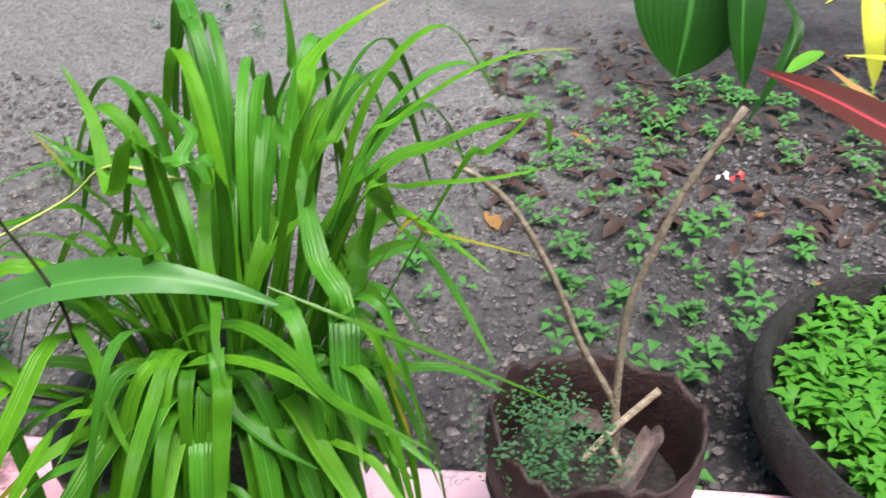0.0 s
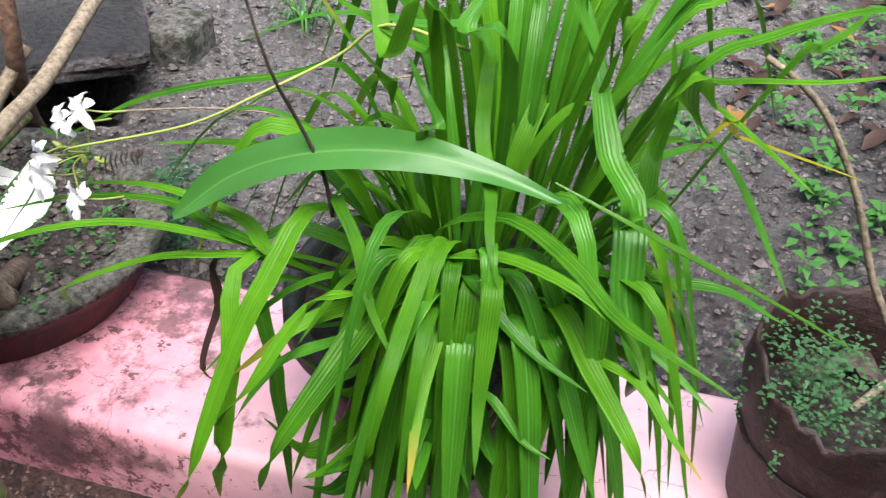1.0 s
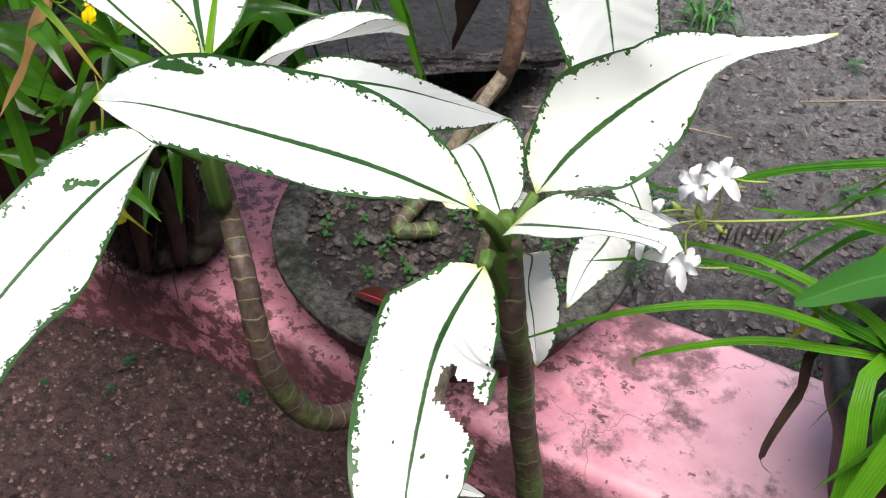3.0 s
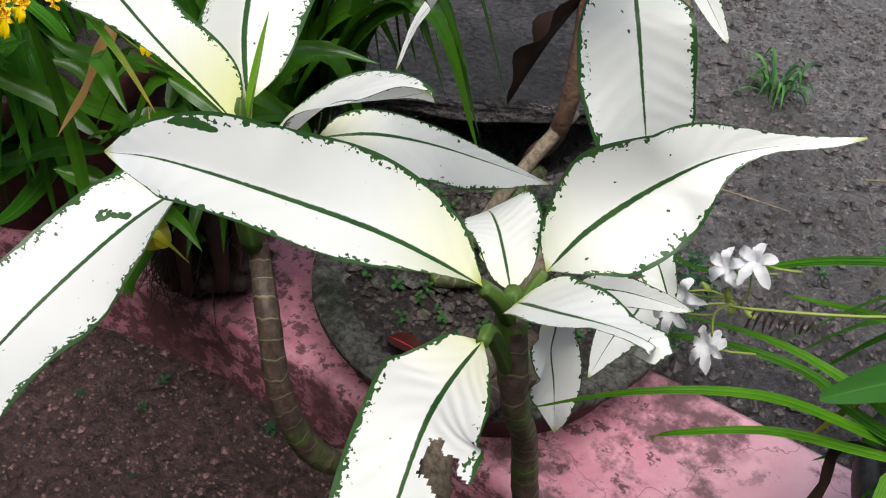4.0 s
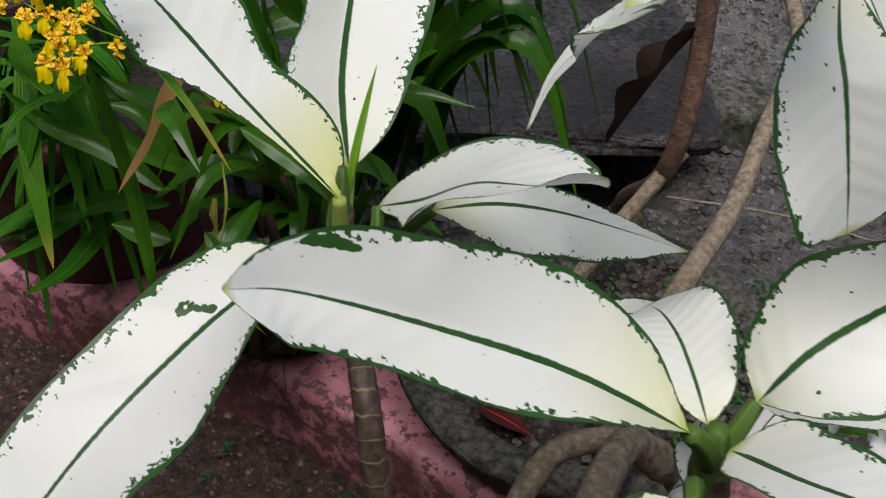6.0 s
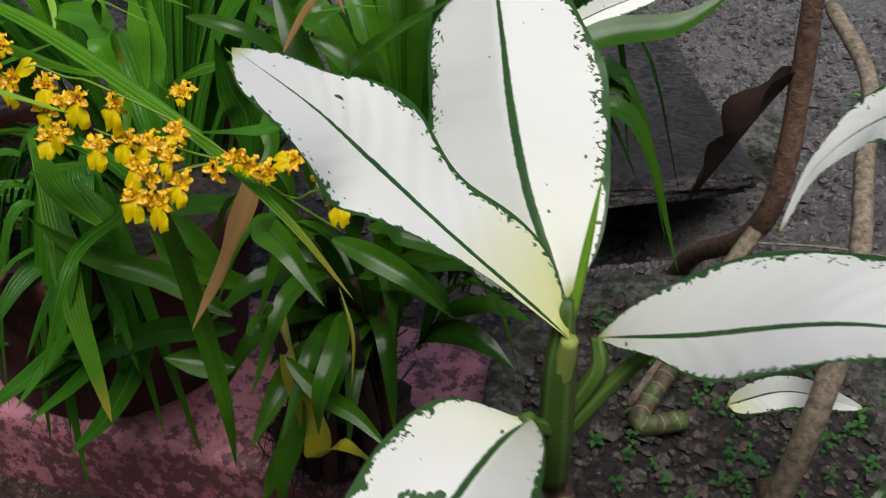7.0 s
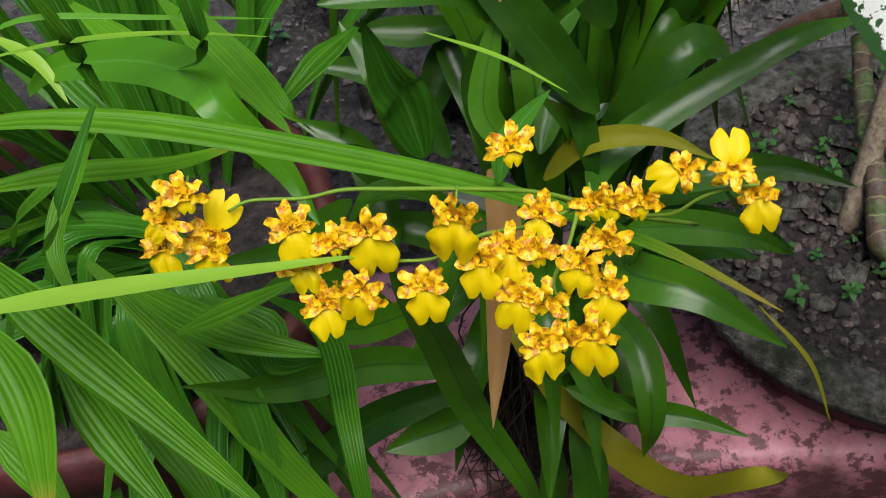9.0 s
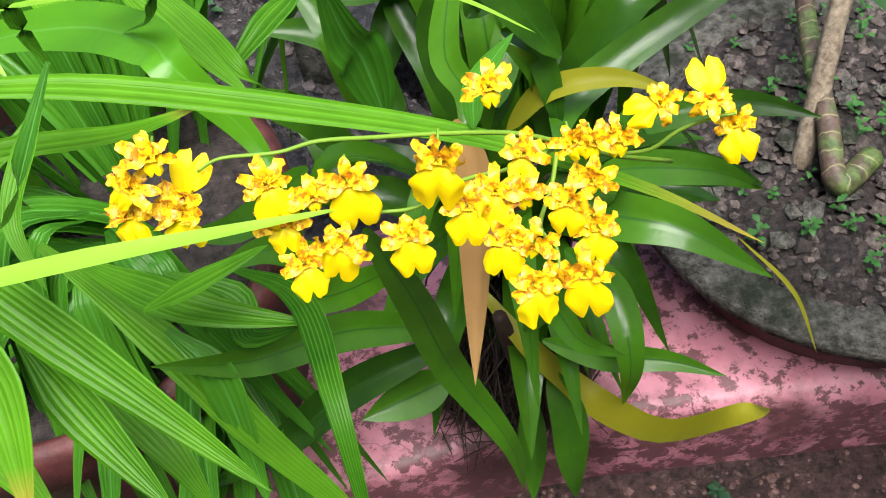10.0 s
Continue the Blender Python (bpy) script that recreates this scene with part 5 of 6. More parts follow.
blade(left_grass, [(-1.254, 0.006, 0.561), (-1.214, 0.003, 0.578), (-1.160, 0.012, 0.566), (-1.114, 0.033, 0.544)], 0.0041, bright_weed_mat, pleat=0.0005, across=8)
blade(yellow_orchid, [(-1.047, -0.005, 0.288), (-1.103, -0.019, 0.319), (-1.155, -0.047, 0.343), (-1.196, -0.068, 0.383)], 0.0240, orchid_leaf_mat, shape="lance", fold=0.3, across=6, n=22, up=(0, -0.6, 0.8))
blade(yellow_orchid, [(-1.045, -0.005, 0.272), (-1.114, -0.020, 0.252), (-1.173, -0.041, 0.220), (-1.236, -0.053, 0.191)], 0.0260, orchid_leaf_mat, shape="lance", fold=0.3, across=6, n=22, up=(0, -0.6, 0.8))
blade(yellow_orchid, [(-0.949, -0.010, 0.414), (-0.956, -0.056, 0.449), (-0.926, -0.076, 0.455), (-0.887, -0.092, 0.432)], 0.0235, orchid_leaf_mat, shape="lance", fold=0.3, across=6, n=22, up=(0, -0.6, 0.8))
blade(yellow_orchid, [(-0.999, -0.026, 0.306), (-0.983, -0.033, 0.340), (-0.971, -0.068, 0.357), (-0.951, -0.092, 0.377)], 0.0157, orchid_leaf_mat, shape="lance", fold=0.3, across=4, up=(0, -0.6, 0.8))
blade(yellow_orchid, [(-0.965, 0.045, 0.287), (-0.941, 0.002, 0.294), (-0.936, -0.035, 0.271), (-0.940, -0.038, 0.221)], 0.0220, orchid_leaf_mat, shape="lance", fold=0.3, across=6, n=22, up=(0, -0.6, 0.8))
blade(yellow_orchid, [(-0.983, -0.002, 0.214), (-0.975, -0.027, 0.190), (-0.976, -0.046, 0.158), (-0.975, -0.056, 0.119)], 0.0260, orchid_leaf_mat, shape="lance", fold=0.3, across=6, n=22, up=(0, -0.6, 0.8))
blade(yellow_orchid, [(-0.999, 0.012, 0.153), (-1.002, -0.020, 0.127), (-1.006, -0.046, 0.097)], 0.0215, orchid_leaf_mat, shape="lance", fold=0.3, across=6, n=22, up=(0, -0.6, 0.8))
blade(yellow_orchid, [(-1.053, -0.004, 0.221), (-1.082, -0.018, 0.226), (-1.112, -0.032, 0.230)], 0.0300, orchid_leaf_mat, shape="lance", fold=0.3, across=6, n=22, up=(0, -0.6, 0.8))
blade(yellow_orchid, [(-1.010, 0.116, 0.430), (-0.985, 0.142, 0.436), (-0.961, 0.165, 0.441)], 0.0260, orchid_leaf_mat, shape="lance", fold=0.3, across=6, n=22, up=(0, -0.6, 0.8))
blade(yellow_orchid, [(-1.069, -0.051, 0.454), (-1.056, -0.043, 0.376), (-1.045, -0.042, 0.301), (-1.017, -0.061, 0.232), (-1.011, -0.068, 0.170)], 0.0220, orchid_leaf_mat, shape="lance", fold=0.3, across=6, n=22, up=(0, -0.6, 0.8))
blade(yellow_orchid, [(-0.988, -0.011, 0.269), (-0.949, -0.019, 0.252), (-0.909, -0.023, 0.245), (-0.873, -0.033, 0.234)], 0.0180, orchid_leaf_mat, shape="lance", fold=0.3, across=6, n=22, up=(0, -0.6, 0.8))
blade(yellow_orchid, [(-0.992, 0.082, 0.446), (-0.974, 0.082, 0.432), (-0.966, 0.068, 0.402), (-0.964, 0.062, 0.376)], 0.0165, orchid_leaf_mat, shape="lance", fold=0.3, across=4, up=(0, -0.6, 0.8))
blade(yellow_orchid, [(-1.012, 0.077, 0.504), (-1.023, 0.048, 0.467), (-1.015, 0.034, 0.448), (-1.021, 0.013, 0.432)], 0.0168, orchid_leaf_mat, shape="lance", fold=0.3, across=4, up=(0, -0.6, 0.8))
blade(yellow_orchid, [(-0.994, 0.073, 0.376), (-0.969, 0.072, 0.406), (-0.930, 0.065, 0.415), (-0.898, 0.044, 0.415)], 0.0145, yellow_leaf_mat, shape="lance", fold=0.3, across=4, up=(0, -0.6, 0.8))
blade(yellow_orchid, [(-0.929, 0.036, 0.398), (-0.915, 0.063, 0.381), (-0.855, 0.067, 0.379), (-0.811, 0.054, 0.372)], 0.0210, orchid_leaf_mat, shape="lance", fold=0.3, across=6, n=22, up=(0, -0.6, 0.8))
blade(yellow_orchid, [(-0.949, 0.014, 0.396), (-0.918, 0.025, 0.381), (-0.880, 0.026, 0.369), (-0.847, 0.031, 0.341)], 0.0210, orchid_leaf_mat, shape="lance", fold=0.3, across=6, n=22, up=(0, -0.6, 0.8))
blade(yellow_orchid, [(-1.012, -0.050, 0.509), (-1.010, -0.004, 0.485), (-1.001, 0.020, 0.480), (-0.987, 0.041, 0.479)], 0.0126, smooth_mat, shape="lance", fold=0.3, across=4, up=(0, -0.6, 0.8))
for at, turn, lip in (
    ((-1.123, -0.103, 0.571), 0, 0.40),
    ((-1.135, -0.105, 0.559), -60, 0.50),
    ((-1.119, -0.102, 0.549), 165, 1.00),
    ((-1.140, -0.105, 0.545), 10, 0.80),
    ((-1.122, -0.107, 0.544), 10, 0.90),
    ((-1.087, -0.106, 0.553), 5, 1.00),
    ((-1.072, -0.108, 0.545), 0, 0.30),
    ((-1.058, -0.108, 0.551), 5, 1.15),
    ((-1.085, -0.112, 0.538), 0, 0.70),
    ((-1.080, -0.120, 0.522), -5, 0.85),
    ((-1.063, -0.122, 0.533), -15, 0.90),
    ((-1.025, -0.108, 0.557), -5, 1.20),
    ((-1.040, -0.115, 0.525), 0, 1.00),
    ((-1.017, -0.112, 0.534), -5, 0.95),
    ((-1.004, -0.070, 0.551), 0, 0.45),
    ((-0.994, -0.092, 0.536), -20, 0.60),
    ((-1.006, -0.105, 0.532), -5, 0.90),
    ((-0.997, -0.106, 0.529), 20, 0.35),
    ((-1.003, -0.120, 0.521), -20, 0.95),
    ((-0.995, -0.120, 0.517), -20, 0.35),
    ((-0.980, -0.115, 0.533), -5, 0.80),
    ((-0.968, -0.090, 0.513), 0, 0.30),
    ((-0.971, -0.118, 0.520), -10, 0.95),
    ((-0.997, -0.135, 0.511), 0, 1.00),
    ((-0.977, -0.132, 0.511), 10, 1.10),
    ((-0.989, -0.130, 0.505), 0, 0.30),
    ((-0.972, -0.062, 0.506), 20, 0.50),
    ((-0.963, -0.060, 0.502), -20, 0.45),
    ((-0.952, -0.055, 0.497), 0, 0.50),
    ((-0.934, -0.050, 0.510), -80, 0.90),
    ((-0.911, -0.045, 0.504), 178, 1.05),
    ((-0.899, -0.045, 0.485), 20, 1.05),
):
    yellow_flower(yellow_orchid, at, turn, lip)

# ---- second striped clump ----
blade(left_grass, [(-1.249, -0.058, 0.562), (-1.211, -0.053, 0.569), (-1.157, -0.048, 0.557), (-1.079, -0.049, 0.531), (-1.009, -0.049, 0.501), (-0.939, -0.054, 0.461), (-0.882, -0.064, 0.420)], 0.0161, grass_mat, pleat=0.0008, across=8, n=26)
blade(left_grass, [(-1.254, -0.056, 0.531), (-1.208, -0.043, 0.526), (-1.166, -0.024, 0.509), (-1.135, 0.005, 0.494)], 0.0156, grass_mat, pleat=0.0008, across=8)
blade(left_grass, [(-1.211, -0.149, 0.565), (-1.183, -0.142, 0.562), (-1.147, -0.132, 0.556), (-1.103, -0.122, 0.549), (-1.058, -0.112, 0.542)], 0.0089, bright_blade_mat, fold=0.2)
blade(left_grass, [(-1.239, -0.086, 0.538), (-1.196, -0.119, 0.523), (-1.153, -0.149, 0.496), (-1.106, -0.181, 0.461)], 0.0208, grass_mat, pleat=0.0008, across=8, up=(0, -0.6, 0.8))
blade(left_grass, [(-1.222, -0.120, 0.526), (-1.200, -0.150, 0.507), (-1.194, -0.188, 0.476)], 0.0233, grass_mat, pleat=0.0008, across=8, up=(0, -0.6, 0.8))
blade(left_grass, [(-1.178, -0.051, 0.557), (-1.181, -0.076, 0.555), (-1.186, -0.101, 0.544), (-1.177, -0.121, 0.527)], 0.0103, grass_mat, fold=0.3)
blade(left_grass, [(-1.183, -0.065, 0.429), (-1.150, -0.062, 0.443), (-1.115, -0.054, 0.454)], 0.0145, grass_mat, pleat=0.0008, across=8)
blade(left_grass, [(-1.205, -0.117, 0.492), (-1.179, -0.147, 0.473), (-1.149, -0.179, 0.451)], 0.0208, grass_mat, pleat=0.0008, across=8, up=(0, -0.6, 0.8))
blade(left_grass, [(-1.217, -0.085, 0.418), (-1.179, -0.120, 0.402), (-1.158, -0.147, 0.377)], 0.0196, grass_mat, pleat=0.0008, across=8)
blade(left_grass, [(-1.192, 0.090, 0.520), (-1.156, 0.054, 0.502), (-1.119, 0.016, 0.484)], 0.0175, grass_mat, pleat=0.0008, across=8)
blade(left_grass, [(-1.240, 0.088, 0.524), (-1.199, 0.056, 0.510), (-1.147, 0.024, 0.494)], 0.0175, grass_mat, pleat=0.0008, across=8)
blade(left_grass, [(-1.098, 0.123, 0.465), (-1.119, 0.084, 0.470), (-1.145, 0.060, 0.456)], 0.0192, grass_mat, pleat=0.0008, across=8)
blade(left_grass, [(-1.234, -0.013, 0.410), (-1.169, -0.050, 0.406), (-1.110, -0.058, 0.390)], 0.0225, grass_mat, pleat=0.0008, across=8)
blade(left_grass, [(-1.242, -0.137, 0.465), (-1.223, -0.151, 0.451), (-1.204, -0.173, 0.430)], 0.0173, grass_mat, pleat=0.0008, across=8)
blade(left_grass, [(-1.266, 0.021, 0.543), (-1.212, 0.020, 0.551), (-1.165, 0.024, 0.548), (-1.119, 0.035, 0.532)], 0.0043, bright_blade_mat, fold=0.2)
blade(left_grass, [(-1.291, 0.075, 0.522), (-1.261, 0.063, 0.508), (-1.244, 0.045, 0.491)], 0.0078, bright_blade_mat, fold=0.2)
blade(left_grass, [(-1.045, 0.028, 0.533), (-1.009, 0.019, 0.521), (-0.979, 0.007, 0.507)], 0.0031, bright_blade_mat, fold=0.2)
blade(left_grass, [(-0.894, -0.062, 0.424), (-0.871, -0.083, 0.404), (-0.861, -0.103, 0.378)], 0.0027, yellow_leaf_mat, fold=0.2)

blade(left_grass, [(-1.165, 0.006, 0.363), (-1.114, -0.047, 0.398), (-1.091, -0.120, 0.412), (-1.083, -0.176, 0.348)], 0.0150, grass_mat, pleat=0.0008, across=8, n=22)
blade(left_grass, [(-1.192, -0.015, 0.392), (-1.157, -0.023, 0.373), (-1.149, -0.047, 0.367), (-1.119, -0.050, 0.375)], 0.0195, grass_mat, pleat=0.0008, across=8)
# ---- white orchid flowers on the yellow stalk ----
for at, turn in (((-0.361, 0.05, 0.442), 25), ((-0.343, 0.052, 0.456), -50), ((-0.386, 0.045, 0.403), 60), ((-0.391, 0.042, 0.382), 190), ((-0.352, 0.035, 0.369), 165)):
    white_flower(grass, at, turn, 0.0185)
for a, b, c in (((-0.346, 0.05, 0.411), (-0.366, 0.047, 0.415), (-0.386, 0.045, 0.405)), ((-0.346, 0.05, 0.411), (-0.368, 0.046, 0.400), (-0.388, 0.042, 0.386)), ((-0.342, 0.05, 0.411), (-0.340, 0.05, 0.43), (-0.345, 0.052, 0.45)), ((-0.346, 0.05, 0.411), (-0.358, 0.045, 0.398), (-0.353, 0.038, 0.378))):
    tube(grass, [a, b, c], [0.0011, 0.0010, 0.0009], leaf_stalk_mat, "pedicel", n=8, sides=6)
for at, tip in (((-0.352, 0.05, 0.408), (-0.356, 0.048, 0.425)), ((-0.348, 0.048, 0.398), (-0.345, 0.045, 0.412)), ((-0.366, 0.05, 0.41), (-0.377, 0.048, 0.418)), ((-0.338, 0.05, 0.408), (-0.326, 0.05, 0.404))):
    m = [(p + q) / 2 for p, q in zip(at, tip)]
    tube(grass, [at, m, tip], [0.0016, 0.0034, 0.0012], leaf_stalk_mat, "flower_bud", "cream-green flower bud", n=8)

# crown and leaf stalks of the white plant
def leaf_stalk(pts, radii, mat=sheath_mat):
    tube(white_plant, pts, radii, mat, "leaf_stalk", n=14)


tube(white_plant, [(-0.702, -0.132, 0.400), (-0.702, -0.139, 0.450), (-0.705, -0.137, 0.505), (-0.707, -0.130, 0.540)], [0.0095, 0.0105, 0.0090, 0.0030], sheath_mat, "crown", "pale green leaf sheath")
leaf_stalk([(-0.703, -0.138, 0.450), (-0.712, -0.165, 0.478), (-0.707, -0.172, 0.490)], [0.0060, 0.0050, 0.0042])
leaf_stalk([(-0.703, -0.138, 0.455), (-0.688, -0.122, 0.490), (-0.693, -0.111, 0.504)], [0.0060, 0.0050, 0.0042])
leaf_stalk([(-0.703, -0.138, 0.440), (-0.680, -0.118, 0.480), (-0.658, -0.099, 0.511)], [0.0060, 0.0050, 0.0042])
leaf_stalk([(-0.704, -0.138, 0.470), (-0.702, -0.140, 0.500), (-0.700, -0.142, 0.525)], [0.0070, 0.0060, 0.0046], leaf_stalk_mat)
leaf_stalk([(-0.704, -0.138, 0.470), (-0.708, -0.128, 0.505), (-0.712, -0.118, 0.529)], [0.0070, 0.0060, 0.0046], leaf_stalk_mat)
blade(white_plant, [(-0.704, -0.132, 0.500), (-0.706, -0.110, 0.555), (-0.708, -0.094, 0.598)], 0.009, bright_blade_mat, "furled_leaf", "furled pale new leaf", fold=1.6, shape="lance")
leaf_stalk([(-0.418, -0.208, 0.500), (-0.424, -0.232, 0.552), (-0.419, -0.252, 0.565)], [0.0060, 0.0050, 0.0040])
leaf_stalk([(-0.424, -0.206, 0.540), (-0.428, -0.222, 0.568), (-0.433, -0.233, 0.583)], [0.0065, 0.0055, 0.0045])
leaf_stalk([(-0.424, -0.206, 0.540), (-0.420, -0.193, 0.560), (-0.418, -0.185, 0.569)], [0.0060, 0.0050, 0.0042])

# roots of the yellow orchid
bm = bmesh.new()
rr = random.Random(21)
for k in range(330):
    b = Vector((rr.uniform(-0.05, 0.05), rr.uniform(-0.06, 0.05), rr.uniform(0.06, 0.2)))
    e = Vector((rr.gauss(-0.02, 0.03), rr.gauss(-0.045, 0.028), rr.uniform(0.0, 0.02)))
    mid = (b + e) / 2 + Vector((rr.uniform(-0.04, 0.04), rr.uniform(-0.05, 0.03), rr.uniform(-0.02, 0.03)))
    add_tube(bm, [b, mid, e], [0.001, 0.0008, 0.0004], 6, 4)
tagged(part("root_tangle", bm, root_mat, yellow_orchid), "tangle of thin dark roots on the kerb", kind="stuff")
bm = bmesh.new()
bmesh.ops.create_icosphere(bm, subdivisions=4, radius=1.0)
for v in bm.verts:
    k = 1 + 0.35 * noise.noise(v.co * 2.2) + 0.25 * noise.noise(v.co * 8)
    v.co = Vector((v.co.x * 0.07 * k - 0.01, v.co.y * 0.065 * k - 0.01, max(0.0, 0.035 + v.co.z * 0.045 * k)))
part("root_ball", bm, root_mat, yellow_orchid, "dark matted root ball")
for k in range(9):
    a = rr.uniform(0, 6.28)
    x, y = -1.0 + 0.05 * math.cos(a), 0.08 + 0.05 * math.sin(a)
    tube(yellow_orchid, [(x, y, 0.06), (x * 1.0, y, 0.13), (x + rr.uniform(-0.03, 0.03), y - 0.02, 0.27)], [0.007, 0.0105, 0.005], litter_mat, "pseudobulb", n=8)
clump(yellow_orchid, (-0.99, 0.15, 0.16), 24, (0.1, 0.2), (0.04, 0.22), (0.024, 0.036), 0.07, 31, [orchid_leaf_mat], shape="lance", fold=0.35)
clump(yellow_orchid, (-0.97, 0.2, 0.2), 34, (0.12, 0.28), (0.2, 0.36), (0.026, 0.036), 0.09, 32, [orchid_leaf_mat], shape="lance", fold=0.35, arc=(0.2, 3.0))
clump(left_grass, (-1.3, 0.2, 0.18), 44, (0.2, 0.42), (0.15, 0.42), (0.024, 0.036), 0.09, 41, [grass_mat, smooth_mat, smooth_mat], pleat=0.0006, across=8, arc=(0.4, 4.4))
clump(left_grass, (-1.24, 0.14, 0.2), 40, (0.12, 0.24), (-0.05, 0.12), (0.020, 0.028), 0.1, 42, [smooth_mat], pleat=0.0006, across=8, arc=(2.8, 5.1))
drooping(left_grass, (-1.26, 0.07, 0.34), 24, (0.08, 0.14), (0.14, 0.3), (0.013, 0.019), (3.6, 5.6), 44, [smooth_mat])

# spent buds along the white orchid's stalk
for k in range(9):
    x = -0.33 + 0.0055 * k
    z = 0.413 + 0.0021 * k
    blade(grass, [(x, 0.051, z), (x - 0.001, 0.047, z - 0.008), (x + rr.uniform(-0.004, 0.004), 0.047, z - 0.016 - rr.uniform(0, 0.008))], 0.003, root_mat, "spent_bud", "withered dark bud", fold=0.6, shape="lance", n=4, across=2)

# ---- things in the pots ----
cuttings = thing("bare_cutting", (0.44, 0.22, 0.15), "two bare pale stems leaning out of the ragged pot", "plant")
tube(cuttings, [(0.448, 0.235, 0.150), (0.440, 0.245, 0.215), (0.389, 0.250, 0.300), (0.348, 0.250, 0.388), (0.301, 0.250, 0.464), (0.264, 0.250, 0.499), (0.230, 0.250, 0.518)], [0.0046, 0.0042, 0.0038, 0.0034, 0.0030], bark_mat, "stem", "thin pale stem", n=30, rings=0.06)
tube(cuttings, [(0.446, 0.235, 0.150), (0.440, 0.245, 0.220), (0.436, 0.250, 0.345), (0.452, 0.250, 0.425), (0.475, 0.250, 0.510), (0.517, 0.250, 0.602)], [0.0050, 0.0046, 0.0042, 0.0038], bark_mat, "stem", "thin pale stem", n=30, rings=0.06)
tube(cuttings, [(0.400, 0.185, 0.180), (0.440, 0.225, 0.200), (0.492, 0.262, 0.232)], [0.0040, 0.0050, 0.0050], bark_mat, "stem", "", n=10)
tube(cuttings, [(0.440, 0.215, 0.175), (0.462, 0.165, 0.160)], [0.0045, 0.0035], bark_mat, "stem", "", n=6)
planter_leaves = thing("broad_leaf_plant", (1.5, 1.1, 0.0), "tall plant with broad shiny green leaves hanging over the soil", "plant")
blade(planter_leaves, [(0.527, 0.726, 0.795), (0.517, 0.626, 0.683), (0.514, 0.577, 0.599), (0.506, 0.554, 0.520)], 0.1500, big_leaf_mat, shape="mid", fold=0.15, n=20, across=8, up=(-0.2, -0.8, 0.5))
blade(planter_leaves, [(0.576, 0.692, 0.797), (0.567, 0.570, 0.687), (0.569, 0.515, 0.595), (0.581, 0.500, 0.529)], 0.0580, big_leaf_mat, shape="lance", fold=0.4, up=(0.2, -0.8, 0.5))
blade(planter_leaves, [(0.615, 0.599, 0.640), (0.649, 0.570, 0.591), (0.632, 0.539, 0.538), (0.599, 0.522, 0.469)], 0.0194, big_leaf_mat, fold=0.6)
blade(planter_leaves, [(0.491, 0.670, 0.758), (0.442, 0.609, 0.651), (0.396, 0.609, 0.610)], 0.0373, lime_leaf_mat, shape="lance")
blade(planter_leaves, [(0.588, 0.710, 0.730), (0.589, 0.659, 0.643), (0.599, 0.624, 0.584)], 0.0386, lime_leaf_mat, shape="lance")
tube(planter_leaves, [(1.5, 1.1, 0.0), (1.35, 1.1, 0.6), (0.95, 0.95, 0.98), (0.58, 0.8, 0.95), (0.51, 0.77, 0.84)], [0.014, 0.013, 0.011, 0.009, 0.006], sheath_mat, "stem", n=20)
croton = thing("croton", (1.2, 1.3, 0.0), "shrub with red-ribbed maroon and yellow-green leaves", "plant")
blade(croton, [(0.779, 0.202, 0.562), (0.676, 0.242, 0.587), (0.608, 0.289, 0.605), (0.546, 0.331, 0.615)], 0.0427, red_leaf_mat, shape="lance", fold=0.25, n=16, across=6, up=(0, -0.7, 0.7))
blade(croton, [(0.760, 0.228, 0.566), (0.711, 0.251, 0.563), (0.649, 0.291, 0.551)], 0.0359, litter_mat, shape="lance", fold=0.25)
blade(croton, [(0.736, 0.625, 0.689), (0.736, 0.560, 0.618), (0.742, 0.527, 0.561), (0.751, 0.520, 0.510)], 0.0310, lime_leaf_mat, shape="lance", fold=0.3)
blade(croton, [(0.799, 0.484, 0.648), (0.730, 0.487, 0.651), (0.685, 0.514, 0.657)], 0.0345, lime_leaf_mat, shape="lance", fold=0.3)
blade(croton, [(0.792, 0.446, 0.582), (0.736, 0.453, 0.593), (0.681, 0.475, 0.590)], 0.0234, lime_leaf_mat, shape="lance", fold=0.3)
blade(croton, [(0.635, 0.409, 0.613), (0.613, 0.402, 0.600), (0.594, 0.395, 0.588)], 0.0263, bright_weed_mat, shape="lance", fold=0.3)
blade(croton, [(0.810, 0.627, 0.695), (0.754, 0.606, 0.658), (0.684, 0.586, 0.620)], 0.0372, lime_leaf_mat, shape="lance", fold=0.3)
blade(croton, [(0.756, 0.413, 0.526), (0.713, 0.426, 0.546), (0.658, 0.449, 0.583)], 0.0412, dry_leaf_mat, shape="lance", fold=0.3)
blade(croton, [(0.791, 0.367, 0.647), (0.732, 0.347, 0.609), (0.701, 0.339, 0.555)], 0.0316, lime_leaf_mat, shape="lance", fold=0.3)
tube(croton, [(0.778, 0.208, 0.572), (0.907, 0.384, 0.382), (1.088, 0.650, 0.150)], [0.0080, 0.0100, 0.0120], bark_mat, "stem", "", n=10)

